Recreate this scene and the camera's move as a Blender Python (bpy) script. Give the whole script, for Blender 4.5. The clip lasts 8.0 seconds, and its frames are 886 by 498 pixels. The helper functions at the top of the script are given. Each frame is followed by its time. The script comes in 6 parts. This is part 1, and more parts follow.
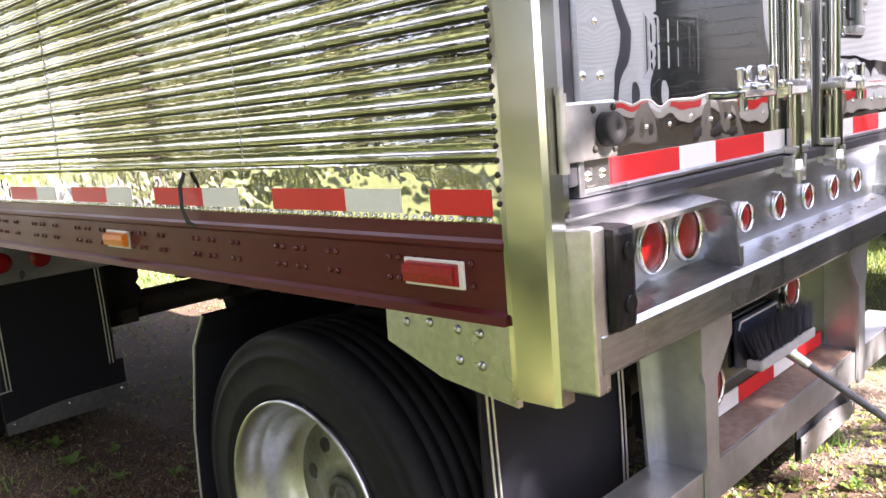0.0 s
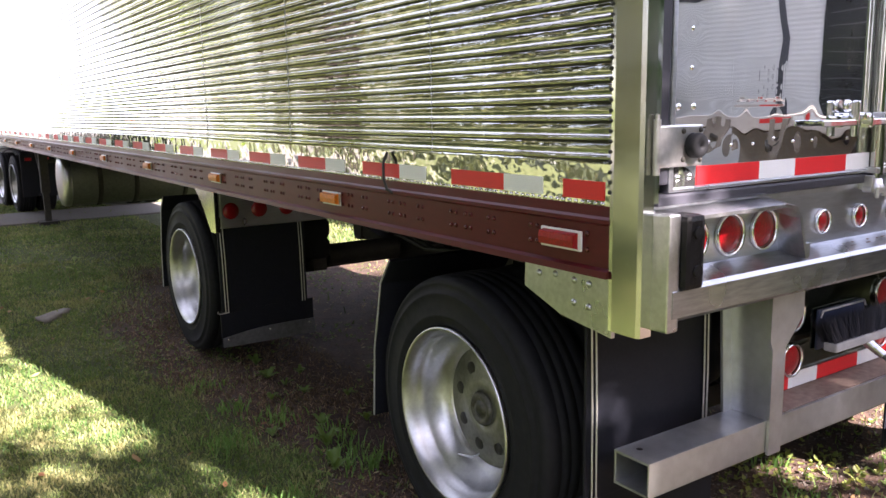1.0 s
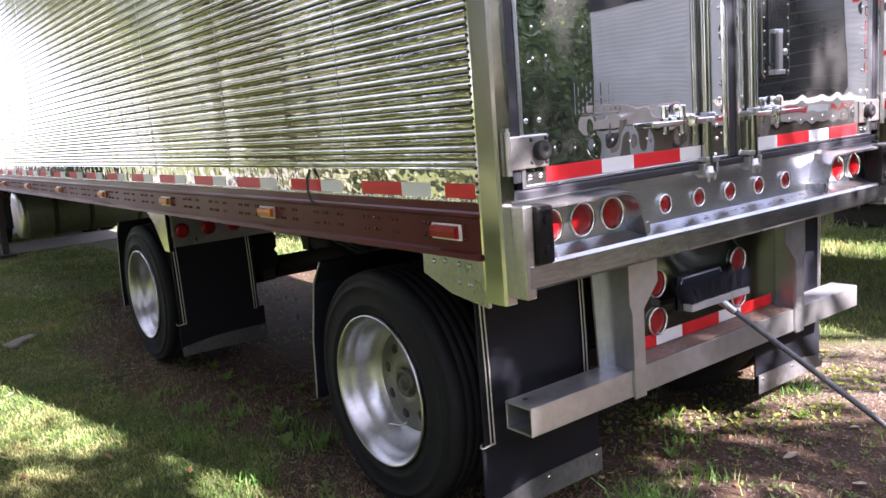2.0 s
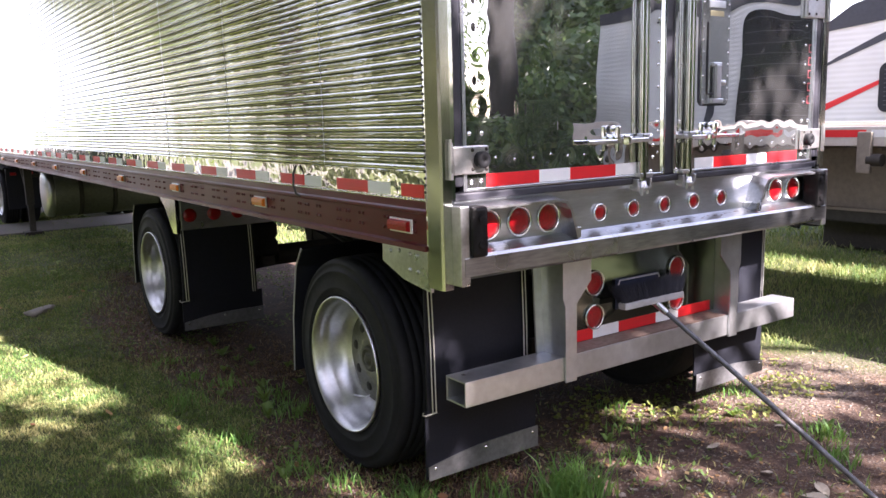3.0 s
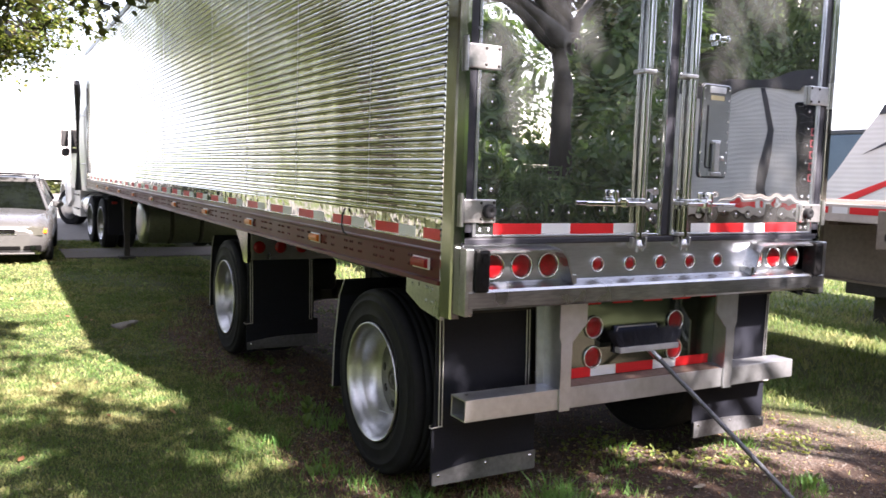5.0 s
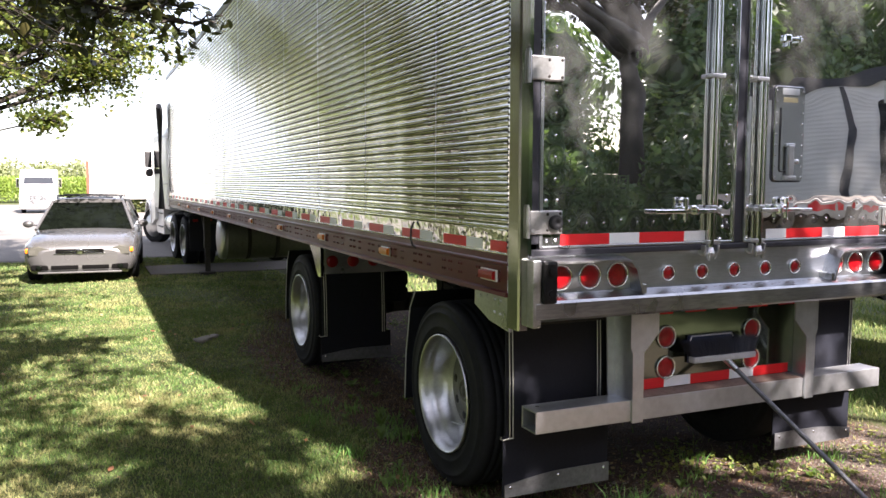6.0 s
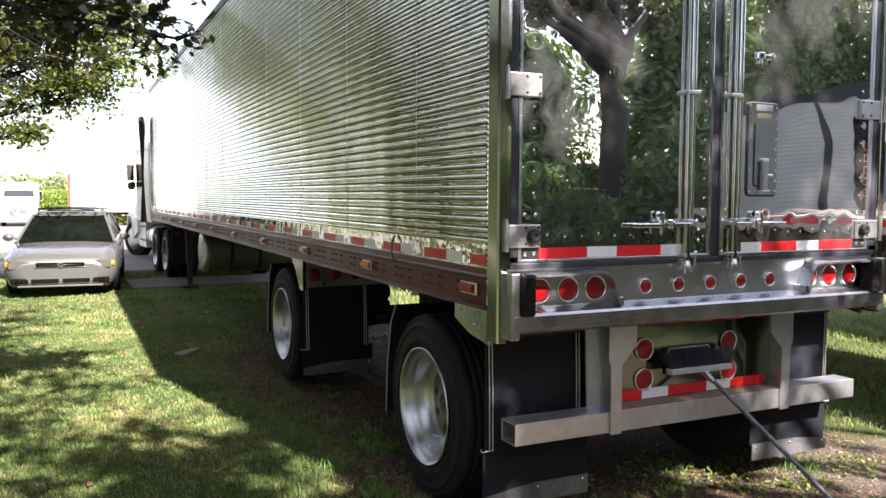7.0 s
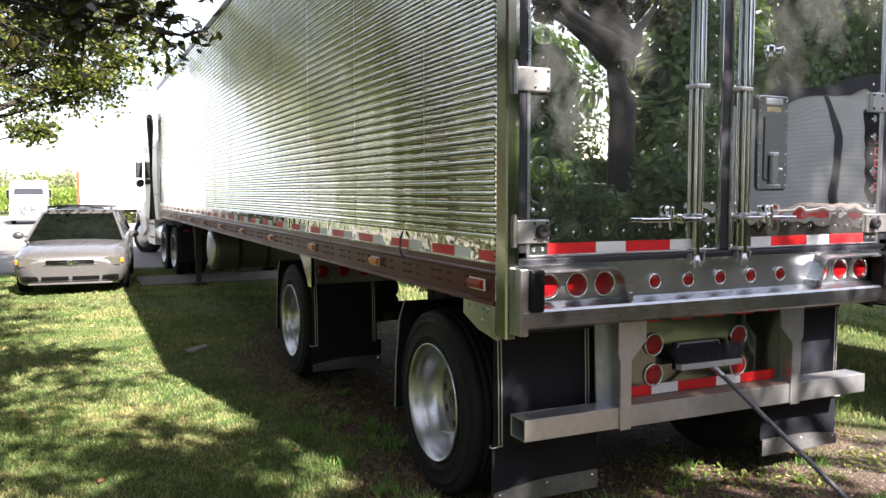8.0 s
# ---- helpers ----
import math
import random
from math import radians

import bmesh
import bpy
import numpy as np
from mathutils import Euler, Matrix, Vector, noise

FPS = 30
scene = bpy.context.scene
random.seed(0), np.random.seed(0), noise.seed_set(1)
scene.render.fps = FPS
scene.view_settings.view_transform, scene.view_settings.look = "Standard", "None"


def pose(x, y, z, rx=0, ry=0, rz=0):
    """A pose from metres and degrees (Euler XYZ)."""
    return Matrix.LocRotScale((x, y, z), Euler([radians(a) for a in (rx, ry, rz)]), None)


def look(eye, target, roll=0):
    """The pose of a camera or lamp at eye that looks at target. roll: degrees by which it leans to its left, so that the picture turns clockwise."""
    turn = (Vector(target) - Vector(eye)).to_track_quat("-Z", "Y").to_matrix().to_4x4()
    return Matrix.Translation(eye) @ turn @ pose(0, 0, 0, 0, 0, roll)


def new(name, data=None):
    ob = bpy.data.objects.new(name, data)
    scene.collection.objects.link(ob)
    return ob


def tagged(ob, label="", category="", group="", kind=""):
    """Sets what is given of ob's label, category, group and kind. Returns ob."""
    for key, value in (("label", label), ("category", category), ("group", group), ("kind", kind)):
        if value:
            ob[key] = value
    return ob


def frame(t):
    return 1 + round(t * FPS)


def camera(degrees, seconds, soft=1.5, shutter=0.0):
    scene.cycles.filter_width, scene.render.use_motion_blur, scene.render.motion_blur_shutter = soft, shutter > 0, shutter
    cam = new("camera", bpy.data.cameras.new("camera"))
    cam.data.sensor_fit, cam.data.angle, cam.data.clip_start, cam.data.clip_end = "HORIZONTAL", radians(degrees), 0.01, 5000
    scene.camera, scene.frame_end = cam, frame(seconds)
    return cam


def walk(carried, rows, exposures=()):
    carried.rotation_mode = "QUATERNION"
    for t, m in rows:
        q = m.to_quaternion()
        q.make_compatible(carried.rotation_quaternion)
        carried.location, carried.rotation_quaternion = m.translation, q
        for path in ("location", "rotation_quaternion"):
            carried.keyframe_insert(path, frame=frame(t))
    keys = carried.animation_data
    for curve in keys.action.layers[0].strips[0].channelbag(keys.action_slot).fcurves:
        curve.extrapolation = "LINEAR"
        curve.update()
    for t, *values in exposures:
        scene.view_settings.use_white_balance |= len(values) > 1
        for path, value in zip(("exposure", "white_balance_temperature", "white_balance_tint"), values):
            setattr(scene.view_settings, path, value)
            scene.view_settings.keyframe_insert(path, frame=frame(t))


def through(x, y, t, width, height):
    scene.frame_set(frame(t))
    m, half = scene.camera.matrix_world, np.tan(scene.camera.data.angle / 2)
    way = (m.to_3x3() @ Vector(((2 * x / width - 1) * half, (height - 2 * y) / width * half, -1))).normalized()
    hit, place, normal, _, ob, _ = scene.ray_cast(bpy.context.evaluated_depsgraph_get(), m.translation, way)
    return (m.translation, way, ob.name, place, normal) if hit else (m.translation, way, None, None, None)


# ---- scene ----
cam = camera(57.8, 8.0, 1.5, 0.1)
PATH = [
    (0, (-1.143, -0.883, 1.586), (0.263, 0.502, 1.263), -4.6),
    (0.5, (-1.381, -1.175, 1.604), (-0.095, 0.327, 1.303), -5.5),
    (1, (-1.563, -1.43, 1.64), (-0.46, 0.204, 1.301), -1.0),
    (1.5, (-1.563, -1.729, 1.651), (-0.455, -0.103, 1.295), -3.3),
    (2, (-1.704, -1.981, 1.676), (-0.526, -0.398, 1.351), -4.5),
    (2.2, (-1.775, -2.078, 1.679), (-0.612, -0.484, 1.35), -3.3),
    (3.3, (-1.739, -2.616, 1.694), (-0.607, -0.996, 1.385), -1.4),
    (3.5, (-1.765, -2.663, 1.682), (-0.635, -1.034, 1.417), -1.5),
    (4, (-1.851, -2.816, 1.684), (-0.788, -1.147, 1.389), -1.4),
    (4.5, (-1.89, -2.979, 1.697), (-0.707, -1.387, 1.44), 1.8),
    (5, (-1.825, -3.166, 1.699), (-0.847, -1.431, 1.516), 1.8),
    (5.2, (-1.816, -3.183, 1.696), (-0.937, -1.395, 1.52), 1.1),
    (6.3, (-1.813, -3.222, 1.72), (-0.998, -1.402, 1.567), 0.1),
    (6.5, (-1.813, -3.238, 1.718), (-0.974, -1.427, 1.583), 0.4),
    (7, (-1.809, -3.244, 1.722), (-0.956, -1.439, 1.592), 0.2),
    (7.5, (-1.81, -3.241, 1.725), (-0.982, -1.425, 1.588), 0.2),
    (8, (-1.808, -3.237, 1.721), (-0.973, -1.424, 1.581), -0.1),
]
walk(cam, [(t, look(eye, target, roll)) for t, eye, target, roll in PATH], [(0.0, 3.76, 6850, 27), (1.0, 3.30, 6700, 28), (2.0, 3.08, 6450, 30), (3.5, 3.02, 6550, 27), (4.0, 2.83, 6550, 25), (5.0, 2.82, 6650, 24), (6.5, 2.38, 6700, 20), (8.0, 2.42, 6750, 18)])

# ---- light ----
SUN_WAY = Vector((-0.253, 1.18, -1.0))
world = bpy.data.worlds.new("sky")
scene.world = world
world.use_nodes = True
wn = world.node_tree.nodes
sky = wn.new("ShaderNodeTexSky")
sky.sky_type = "NISHITA"
sky.sun_disc = False
sky.sun_elevation = radians(39.6)
sky.sun_rotation = radians(168)
sky.air_density, sky.dust_density, sky.ozone_density = 1.0, 1.5, 1.0
haze = wn.new("ShaderNodeMix")
haze.data_type, haze.blend_type = "RGBA", "ADD"
haze.inputs[0].default_value = 1.0
haze.inputs[7].default_value = (3.0, 3.05, 3.1, 1)
wn["Background"].inputs["Strength"].default_value = 0.052
world.node_tree.links.new(sky.outputs[0], haze.inputs[6])
world.node_tree.links.new(haze.outputs[2], wn["Background"].inputs["Color"])
sun = new("sun", bpy.data.lights.new("sun", "SUN"))
sun.data.energy, sun.data.angle, sun.data.color = 5.0, radians(0.6), (1.0, 0.95, 0.86)
sun.matrix_world = look((0, -10, 14), Vector((0, -10, 14)) + SUN_WAY)


# ---- materials ----
class Nodes:
    """A small wrapper to wire node materials."""

    def __init__(self, name, mat=None):
        self.mat = mat or bpy.data.materials.new(name)
        self.mat.use_nodes = True
        self.tree = self.mat.node_tree
        self.bsdf = self.tree.nodes["Principled BSDF"]
        self.out = self.tree.nodes["Material Output"]

    def node(self, kind, **values):
        n = self.tree.nodes.new(kind)
        for key, value in values.items():
            if key in n.inputs:
                n.inputs[key].default_value = value
        return n

    def link(self, a, b):
        self.tree.links.new(a, b)

    def coords(self, scale=(1, 1, 1)):
        c = self.node("ShaderNodeTexCoord")
        m = self.node("ShaderNodeMapping", Scale=scale)
        self.link(c.outputs["Object"], m.inputs["Vector"])
        return m.outputs[0]

    def noise(self, scale, detail=3.0, rough=0.55, stretch=(1, 1, 1)):
        n = self.node("ShaderNodeTexNoise", Scale=scale, Detail=detail, Roughness=rough)
        self.link(self.coords(stretch), n.inputs["Vector"])
        return n.outputs[0]

    def ramp(self, value, stops):
        r = self.node("ShaderNodeValToRGB")
        e = r.color_ramp.elements
        e[0].position, e[0].color = stops[0][0], (*stops[0][1], 1)
        e[1].position, e[1].color = stops[-1][0], (*stops[-1][1], 1)
        for pos, col in stops[1:-1]:
            k = e.new(pos)
            k.color = (*col, 1)
        self.link(value, r.inputs[0])
        return r.outputs[0]

    def mix(self, fac, a, b, kind="MIX"):
        m = self.node("ShaderNodeMix")
        m.data_type, m.blend_type = "RGBA", kind
        for value, slot in ((fac, m.inputs[0]), (a, m.inputs[6]), (b, m.inputs[7])):
            if isinstance(value, (int, float)):
                slot.default_value = value
            elif isinstance(value, tuple):
                slot.default_value = (*value, 1)
            else:
                self.link(value, slot)
        return m.outputs[2]

    def span(self, value, lo, hi, a=0.0, b=1.0):
        m = self.node("ShaderNodeMapRange")
        m.inputs[1].default_value, m.inputs[2].default_value = lo, hi
        m.inputs[3].default_value, m.inputs[4].default_value = a, b
        self.link(value, m.inputs[0])
        return m.outputs[0]

    def bump(self, height, distance, strength=1.0, under=None):
        b = self.node("ShaderNodeBump", Strength=strength, Distance=distance)
        self.link(height, b.inputs["Height"])
        if under is not None:
            self.link(under, b.inputs["Normal"])
        self.link(b.outputs[0], self.bsdf.inputs["Normal"])
        return b.outputs[0]

    def set(self, **values):
        for key, value in values.items():
            slot = self.bsdf.inputs[key.replace("_", " ")]
            if hasattr(value, "is_linked"):
                self.link(value, slot)
            elif isinstance(value, tuple):
                slot.default_value = (*value, 1)
            else:
                slot.default_value = value
        return self


def surface(name, dark, light, rough=(0.4, 0.6), metal=0.0, grain=30.0, stain=2.0, bump=0.0005, stretch=(1, 1, 1), coat=0.0):
    """A worn surface: colour between two tones at two scales, with uneven gloss and fine relief."""
    n = Nodes(name)
    fine, wide = n.noise(grain, 4.0, 0.6, stretch), n.noise(stain, 3.0)
    tone = n.mix(0.5, n.ramp(wide, [(0.3, dark), (0.7, light)]), n.ramp(fine, [(0.3, dark), (0.7, light)]))
    n.set(Base_Color=tone, Metallic=metal, Roughness=n.span(wide, 0.3, 0.7, *rough), Coat_Weight=coat)
    if bump:
        n.bump(fine, bump)
    return n.mat


def polished(name, tone, rough, waves, metal=1.0):
    """Polished sheet metal that is not quite flat. waves: (scale, depth in metres, stretch)."""
    n = Nodes(name)
    smear = n.noise(3.0, 4.0, 0.6, (1, 1, 2))
    n.set(Base_Color=n.mix(n.span(smear, 0.4, 0.75), tone, tuple(c * 0.86 for c in tone)), Metallic=metal, Roughness=n.span(smear, 0.35, 0.75, rough, rough * 2.6 + 0.01))
    normal = None
    for scale, depth, stretch in waves:
        normal = n.bump(n.noise(scale, 1.0, 0.4, stretch), depth, 1.0, normal)
    return n.mat


flute_metal = polished("bright_fluted_stainless", (0.70, 0.69, 0.645), 0.008, [(1.6, 0.006, (1, 1.6, 0.35)), (30.0, 0.0010, (1, 0.30, 2.0)), (120.0, 0.00034, (1, 0.22, 1.3))])
# dark crease faces: crease shade and dark reflections put into the colour
crease_shade = surface("shaded_flute_crease", (0.014, 0.014, 0.012), (0.055, 0.054, 0.046), (0.34, 0.55), 0.5, 60.0, 2.2, 0.0003, (1, 0.2, 1))
door_metal = polished("mirror_stainless", (0.78, 0.80, 0.82), 0.005, [(1.2, 0.007, (1, 1, 1)), (5.0, 0.00035, (1, 1, 1))], 0.968)
strip_metal = polished("dimpled_stainless", (0.80, 0.80, 0.74), 0.03, [(9.0, 0.006, (1, 1, 1)), (26.0, 0.0016, (1, 1, 1))])
post_metal = polished("satin_stainless_post", (0.54, 0.54, 0.49), 0.09, [(4.0, 0.003, (1, 1, 0.2))])
brushed = surface("brushed_aluminium", (0.44, 0.465, 0.51), (0.68, 0.71, 0.765), (0.24, 0.4), 1.0, 90.0, 3.0, 0.0002, (0.15, 1, 1))
brushed_up = surface("dull_aluminium", (0.38, 0.395, 0.42), (0.64, 0.66, 0.69), (0.22, 0.40), 1.0, 60.0, 4.0, 0.0003)
plain_chrome = polished("bright_plated_steel", (0.80, 0.81, 0.80), 0.07, [])
chrome = polished("chrome", (0.86, 0.87, 0.88), 0.05, [(20.0, 0.0006, (1, 1, 1))])
rim_metal = surface("polished_aluminium_rim", (0.47, 0.48, 0.495), (0.68, 0.69, 0.71), (0.30, 0.44), 1.0, 60.0, 5.0, 0.0002)
disc_metal = surface("dull_wheel_disc", (0.17, 0.172, 0.165), (0.38, 0.385, 0.37), (0.34, 0.55), 0.9, 50.0, 9.0, 0.0005)
hub_metal = surface("greasy_hub_metal", (0.05, 0.05, 0.046), (0.20, 0.20, 0.185), (0.35, 0.6), 0.8, 40.0, 14.0, 0.0005)
galvanised = surface("galvanised_steel", (0.46, 0.475, 0.50), (0.66, 0.68, 0.71), (0.28, 0.44), 0.88, 22.0, 3.0, 0.0002)
ledge_metal = surface("worn_ledge_aluminium", (0.20, 0.21, 0.225), (0.50, 0.515, 0.54), (0.20, 0.40), 1.0, 90.0, 3.0, 0.0003, (0.15, 1, 1))
cast_metal = surface("grey_cast_hinge_metal", (0.42, 0.425, 0.435), (0.64, 0.645, 0.66), (0.28, 0.45), 0.95, 60.0, 6.0, 0.0005)
# dark green tone: the panel's dark reflection is put into its base colour
dark_panel = polished("dark_green_panel_metal", (0.15, 0.17, 0.14), 0.05, [(3.0, 0.004, (1, 1, 1))], 0.95)
rusty_top = surface("rust_stained_steel", (0.10, 0.06, 0.045), (0.26, 0.20, 0.17), (0.6, 0.85), 0.2, 40.0, 5.0, 0.0008)
maroon = surface("maroon_paint", (0.066, 0.006, 0.009), (0.108, 0.012, 0.016), (0.28, 0.42), 0.0, 50.0, 1.5, 0.0002, (1, 0.3, 1), 0.0)
maroon.node_tree.nodes["Principled BSDF"].inputs["Specular IOR Level"].default_value = 0.3
rubber = surface("black_rubber", (0.0065, 0.0072, 0.009), (0.017, 0.018, 0.021), (0.62, 0.88), 0.0, 40.0, 3.0, 0.0006)
rubber.node_tree.nodes["Principled BSDF"].inputs["Specular IOR Level"].default_value = 0.2
gasket = surface("gasket_rubber", (0.014, 0.015, 0.022), (0.035, 0.036, 0.048), (0.4, 0.6), 0.0, 40.0, 3.0, 0.0003)
flap_black = surface("black_mudflap_rubber", (0.005, 0.006, 0.010), (0.012, 0.0135, 0.021), (0.5, 0.7), 0.0, 70.0, 2.5, 0.0003)
flap_black.node_tree.nodes["Principled BSDF"].inputs["Specular IOR Level"].default_value = 0.25
flap_weight_mat = surface("dark_flap_weight_steel", (0.13, 0.137, 0.15), (0.30, 0.31, 0.33), (0.32, 0.5), 0.75, 40.0, 4.0, 0.0003)
frame_black = surface("dirty_black_chassis", (0.012, 0.011, 0.010), (0.045, 0.040, 0.035), (0.6, 0.9), 0.0, 25.0, 3.0, 0.001)
bumper_rubber = surface("chipped_black_rubber", (0.004, 0.004, 0.005), (0.012, 0.012, 0.013), (0.3, 0.6), 0.0, 35.0, 12.0, 0.004)
bumper_rubber.node_tree.nodes["Principled BSDF"].inputs["Specular IOR Level"].default_value = 0.2
black_plastic = surface("black_plastic", (0.010, 0.010, 0.011), (0.022, 0.022, 0.024), (0.35, 0.55), 0.0, 60.0, 8.0, 0.0003)
wire_white = surface("pale_zinc_wire", (0.45, 0.45, 0.43), (0.7, 0.7, 0.68), (0.3, 0.5), 0.6, 60.0, 8.0, 0.0)
white_paint = surface("white_paint", (0.68, 0.68, 0.67), (0.82, 0.82, 0.81), (0.3, 0.5), 0.0, 20.0, 1.0, 0.0003, (1, 1, 1), 0.2)


def lens(name, tone, rough=0.25, cells=120.0, depth=0.0006, dim=0.6):
    n = Nodes(name)
    v = n.node("ShaderNodeTexVoronoi", Scale=cells)
    n.link(n.coords(), v.inputs["Vector"])
    worn_ = n.noise(6.0, 4.0, 0.6)
    base = n.mix(n.span(v.outputs[0], 0.0, 0.6), tone, tuple(c * dim for c in tone))
    n.set(Base_Color=n.mix(n.span(worn_, 0.55, 0.75, 0.0, 0.35), base, tuple(c * 0.7 for c in tone)), Roughness=rough, Coat_Weight=0.15)
    n.bump(v.outputs[0], depth)
    return n.mat


red_lens = lens("red_lens", (0.42, 0.005, 0.010), 0.3)
hatch_metal = polished("brushed_hatch_stainless", (0.50, 0.52, 0.52), 0.06, [(3.0, 0.004, (1, 1, 1))], 0.95)
rivet_maroon = surface("glossy_maroon_rivets", (0.060, 0.010, 0.011), (0.11, 0.022, 0.023), (0.14, 0.24), 0.1, 40.0, 8.0, 0.0)
amber_lens = lens("amber_lens", (0.88, 0.23, 0.010), 0.35)
tape_red = lens("red_reflective_tape", (0.80, 0.016, 0.020), 0.5, 260.0, 0.0001, 0.85)
tape_white = lens("white_reflective_tape", (0.84, 0.87, 0.90), 0.5, 260.0, 0.0001, 0.9)


# ---- mesh helpers ----
def hull(bm, pts, faces):
    vs = [bm.verts.new(p) for p in pts]
    for f in faces:
        try:
            bm.faces.new([vs[i] for i in f])
        except ValueError:
            pass
    return vs


def box(bm, x0, x1, y0, y1, z0, z1, bevel=0.0):
    b = bmesh.new() if bevel else bm
    hull(b, [(x0, y0, z0), (x1, y0, z0), (x1, y1, z0), (x0, y1, z0), (x0, y0, z1), (x1, y0, z1), (x1, y1, z1), (x0, y1, z1)],
         [(3, 2, 1, 0), (4, 5, 6, 7), (0, 1, 5, 4), (1, 2, 6, 5), (2, 3, 7, 6), (3, 0, 4, 7)])
    if bevel:
        bmesh.ops.bevel(b, geom=b.edges[:], offset=bevel, segments=2, profile=0.6, affect="EDGES")
        merge(bm, b)
    return bm


def merge(bm, b):
    me = bpy.data.meshes.new("tmp")
    b.to_mesh(me)
    b.free()
    bm.from_mesh(me)
    bpy.data.meshes.remove(me)


def prism(bm, poly, axis, a, b):
    """A closed outline, given in the other two axes in order, pushed from a to b along axis."""
    i = "xyz".index(axis)
    place = lambda p, v: tuple(np.insert(np.array(p, float), i, v))
    n = len(poly)
    vs = [bm.verts.new(place(p, a)) for p in poly] + [bm.verts.new(place(p, b)) for p in poly]
    fs = [bm.faces.new(vs[:n]), bm.faces.new(vs[n:][::-1])]
    for k in range(n):
        fs.append(bm.faces.new((vs[k], vs[n + k], vs[n + (k + 1) % n], vs[(k + 1) % n])))
    bmesh.ops.recalc_face_normals(bm, faces=fs)
    return bm


def rod(bm, p, q, r, r2=None, n=10):
    """A round bar from p to q."""
    p, q = Vector(p), Vector(q)
    turn = (q - p).to_track_quat("Z", "Y").to_matrix()
    r2 = r if r2 is None else r2
    rings = []
    for c, rad in ((p, r), (q, r2)):
        rings.append([bm.verts.new(c + turn @ Vector((rad * math.cos(2 * math.pi * k / n), rad * math.sin(2 * math.pi * k / n), 0))) for k in range(n)])
    a, b = rings
    for k in range(n):
        f = bm.faces.new((a[k], a[(k + 1) % n], b[(k + 1) % n], b[k]))
        f.smooth = True
    bm.faces.new([bm.verts.new(v.co) for v in a[::-1]])
    bm.faces.new([bm.verts.new(v.co) for v in b])
    return bm


def tube(bm, pts, radii, n=6):
    """A bent round bar through points."""
    pts = [Vector(p) for p in pts]
    radii = radii if isinstance(radii, (list, tuple)) else [radii] * len(pts)
    rings = []
    for i, p in enumerate(pts):
        way = (pts[min(i + 1, len(pts) - 1)] - pts[max(i - 1, 0)]).normalized()
        turn = way.to_track_quat("Z", "Y").to_matrix()
        rings.append([bm.verts.new(p + turn @ Vector((radii[i] * math.cos(2 * math.pi * k / n), radii[i] * math.sin(2 * math.pi * k / n), 0))) for k in range(n)])
    for a, b in zip(rings, rings[1:]):
        for k in range(n):
            f = bm.faces.new((a[k], a[(k + 1) % n], b[(k + 1) % n], b[k]))
            f.smooth = True
    bm.faces.new([bm.verts.new(v.co) for v in rings[0][::-1]])
    bm.faces.new([bm.verts.new(v.co) for v in rings[-1]])
    return bm


def spin(bm, profile, centre, axis="x", n=48, close=False, smooth=True):
    """Turns a profile of (radius, offset along the axis) round an axis through centre."""
    c = Vector(centre)
    i = "xyz".index(axis)
    j, k = [(1, 2), (2, 0), (0, 1)][i]
    rings = []
    for r, h in profile:
        ring = []
        for s in range(n):
            a = 2 * math.pi * s / n
            v = Vector((0, 0, 0))
            v[i], v[j], v[k] = h, r * math.cos(a), r * math.sin(a)
            ring.append(bm.verts.new(c + v))
        rings.append(ring)
    pairs = list(zip(rings, rings[1:])) + ([(rings[-1], rings[0])] if close else [])
    fs = []
    for a, b in pairs:
        for s in range(n):
            f = bm.faces.new((a[s], a[(s + 1) % n], b[(s + 1) % n], b[s]))
            f.smooth = smooth
            fs.append(f)
    if not close:
        for ring in (rings[0], rings[-1]):
            fs.append(bm.faces.new(ring))
    bmesh.ops.recalc_face_normals(bm, faces=fs)
    return bm


def dome(bm, centre, axis, r, h, n=7):
    """A rivet head: axis is a signed axis such as '-y'."""
    s = -1 if axis[0] == "-" else 1
    spin(bm, [(r, 0), (r * 0.8, s * h * 0.6), (r * 0.3, s * h)], centre, axis[-1], n)


PLACED = {}


def thing(name, at, label, category, group="", kind=""):
    """An Empty at the base of a thing; its parts are given in world places."""
    ob = new(name)
    ob.location = at
    PLACED[ob.name] = Vector(at)
    return tagged(ob, label, category, group, kind)


def part(name, bm, mat, parent=None, label="", smooth=False):
    """Links a bmesh as one mesh object under a thing or a part."""
    me = bpy.data.meshes.new(name)
    bm.to_mesh(me)
    bm.free()
    if smooth:
        for p in me.polygons:
            p.use_smooth = True
    me.materials.append(mat)
    ob = new(name, me)
    if parent is not None:
        ob.parent = parent
        if parent.name in PLACED:
            ob.matrix_parent_inverse = Matrix.Translation(-PLACED[parent.name])
    if label:
        tagged(ob, label)
    return ob


def setting(name, bm, mat, label, category=""):
    return tagged(part(name, bm, mat), label, category, kind="structure")


def blank():
    return bmesh.new()


# ---- ground ----
def smooth(v, lo, hi):
    k = np.clip((v - lo) / (hi - lo), 0, 1)
    return k * k * (3 - 2 * k)


def ripple(x, y, s, seed=0.0):
    """Cheap smooth noise between -1 and 1."""
    return (np.sin(x * s + 1.7 * np.sin(y * s * 0.7 + seed) + seed) + np.sin(y * s * 1.3 + 1.3 * np.sin(x * s * 0.9 - seed)) + np.sin((x + y) * s * 0.63 + 2.1 * seed)) / 3


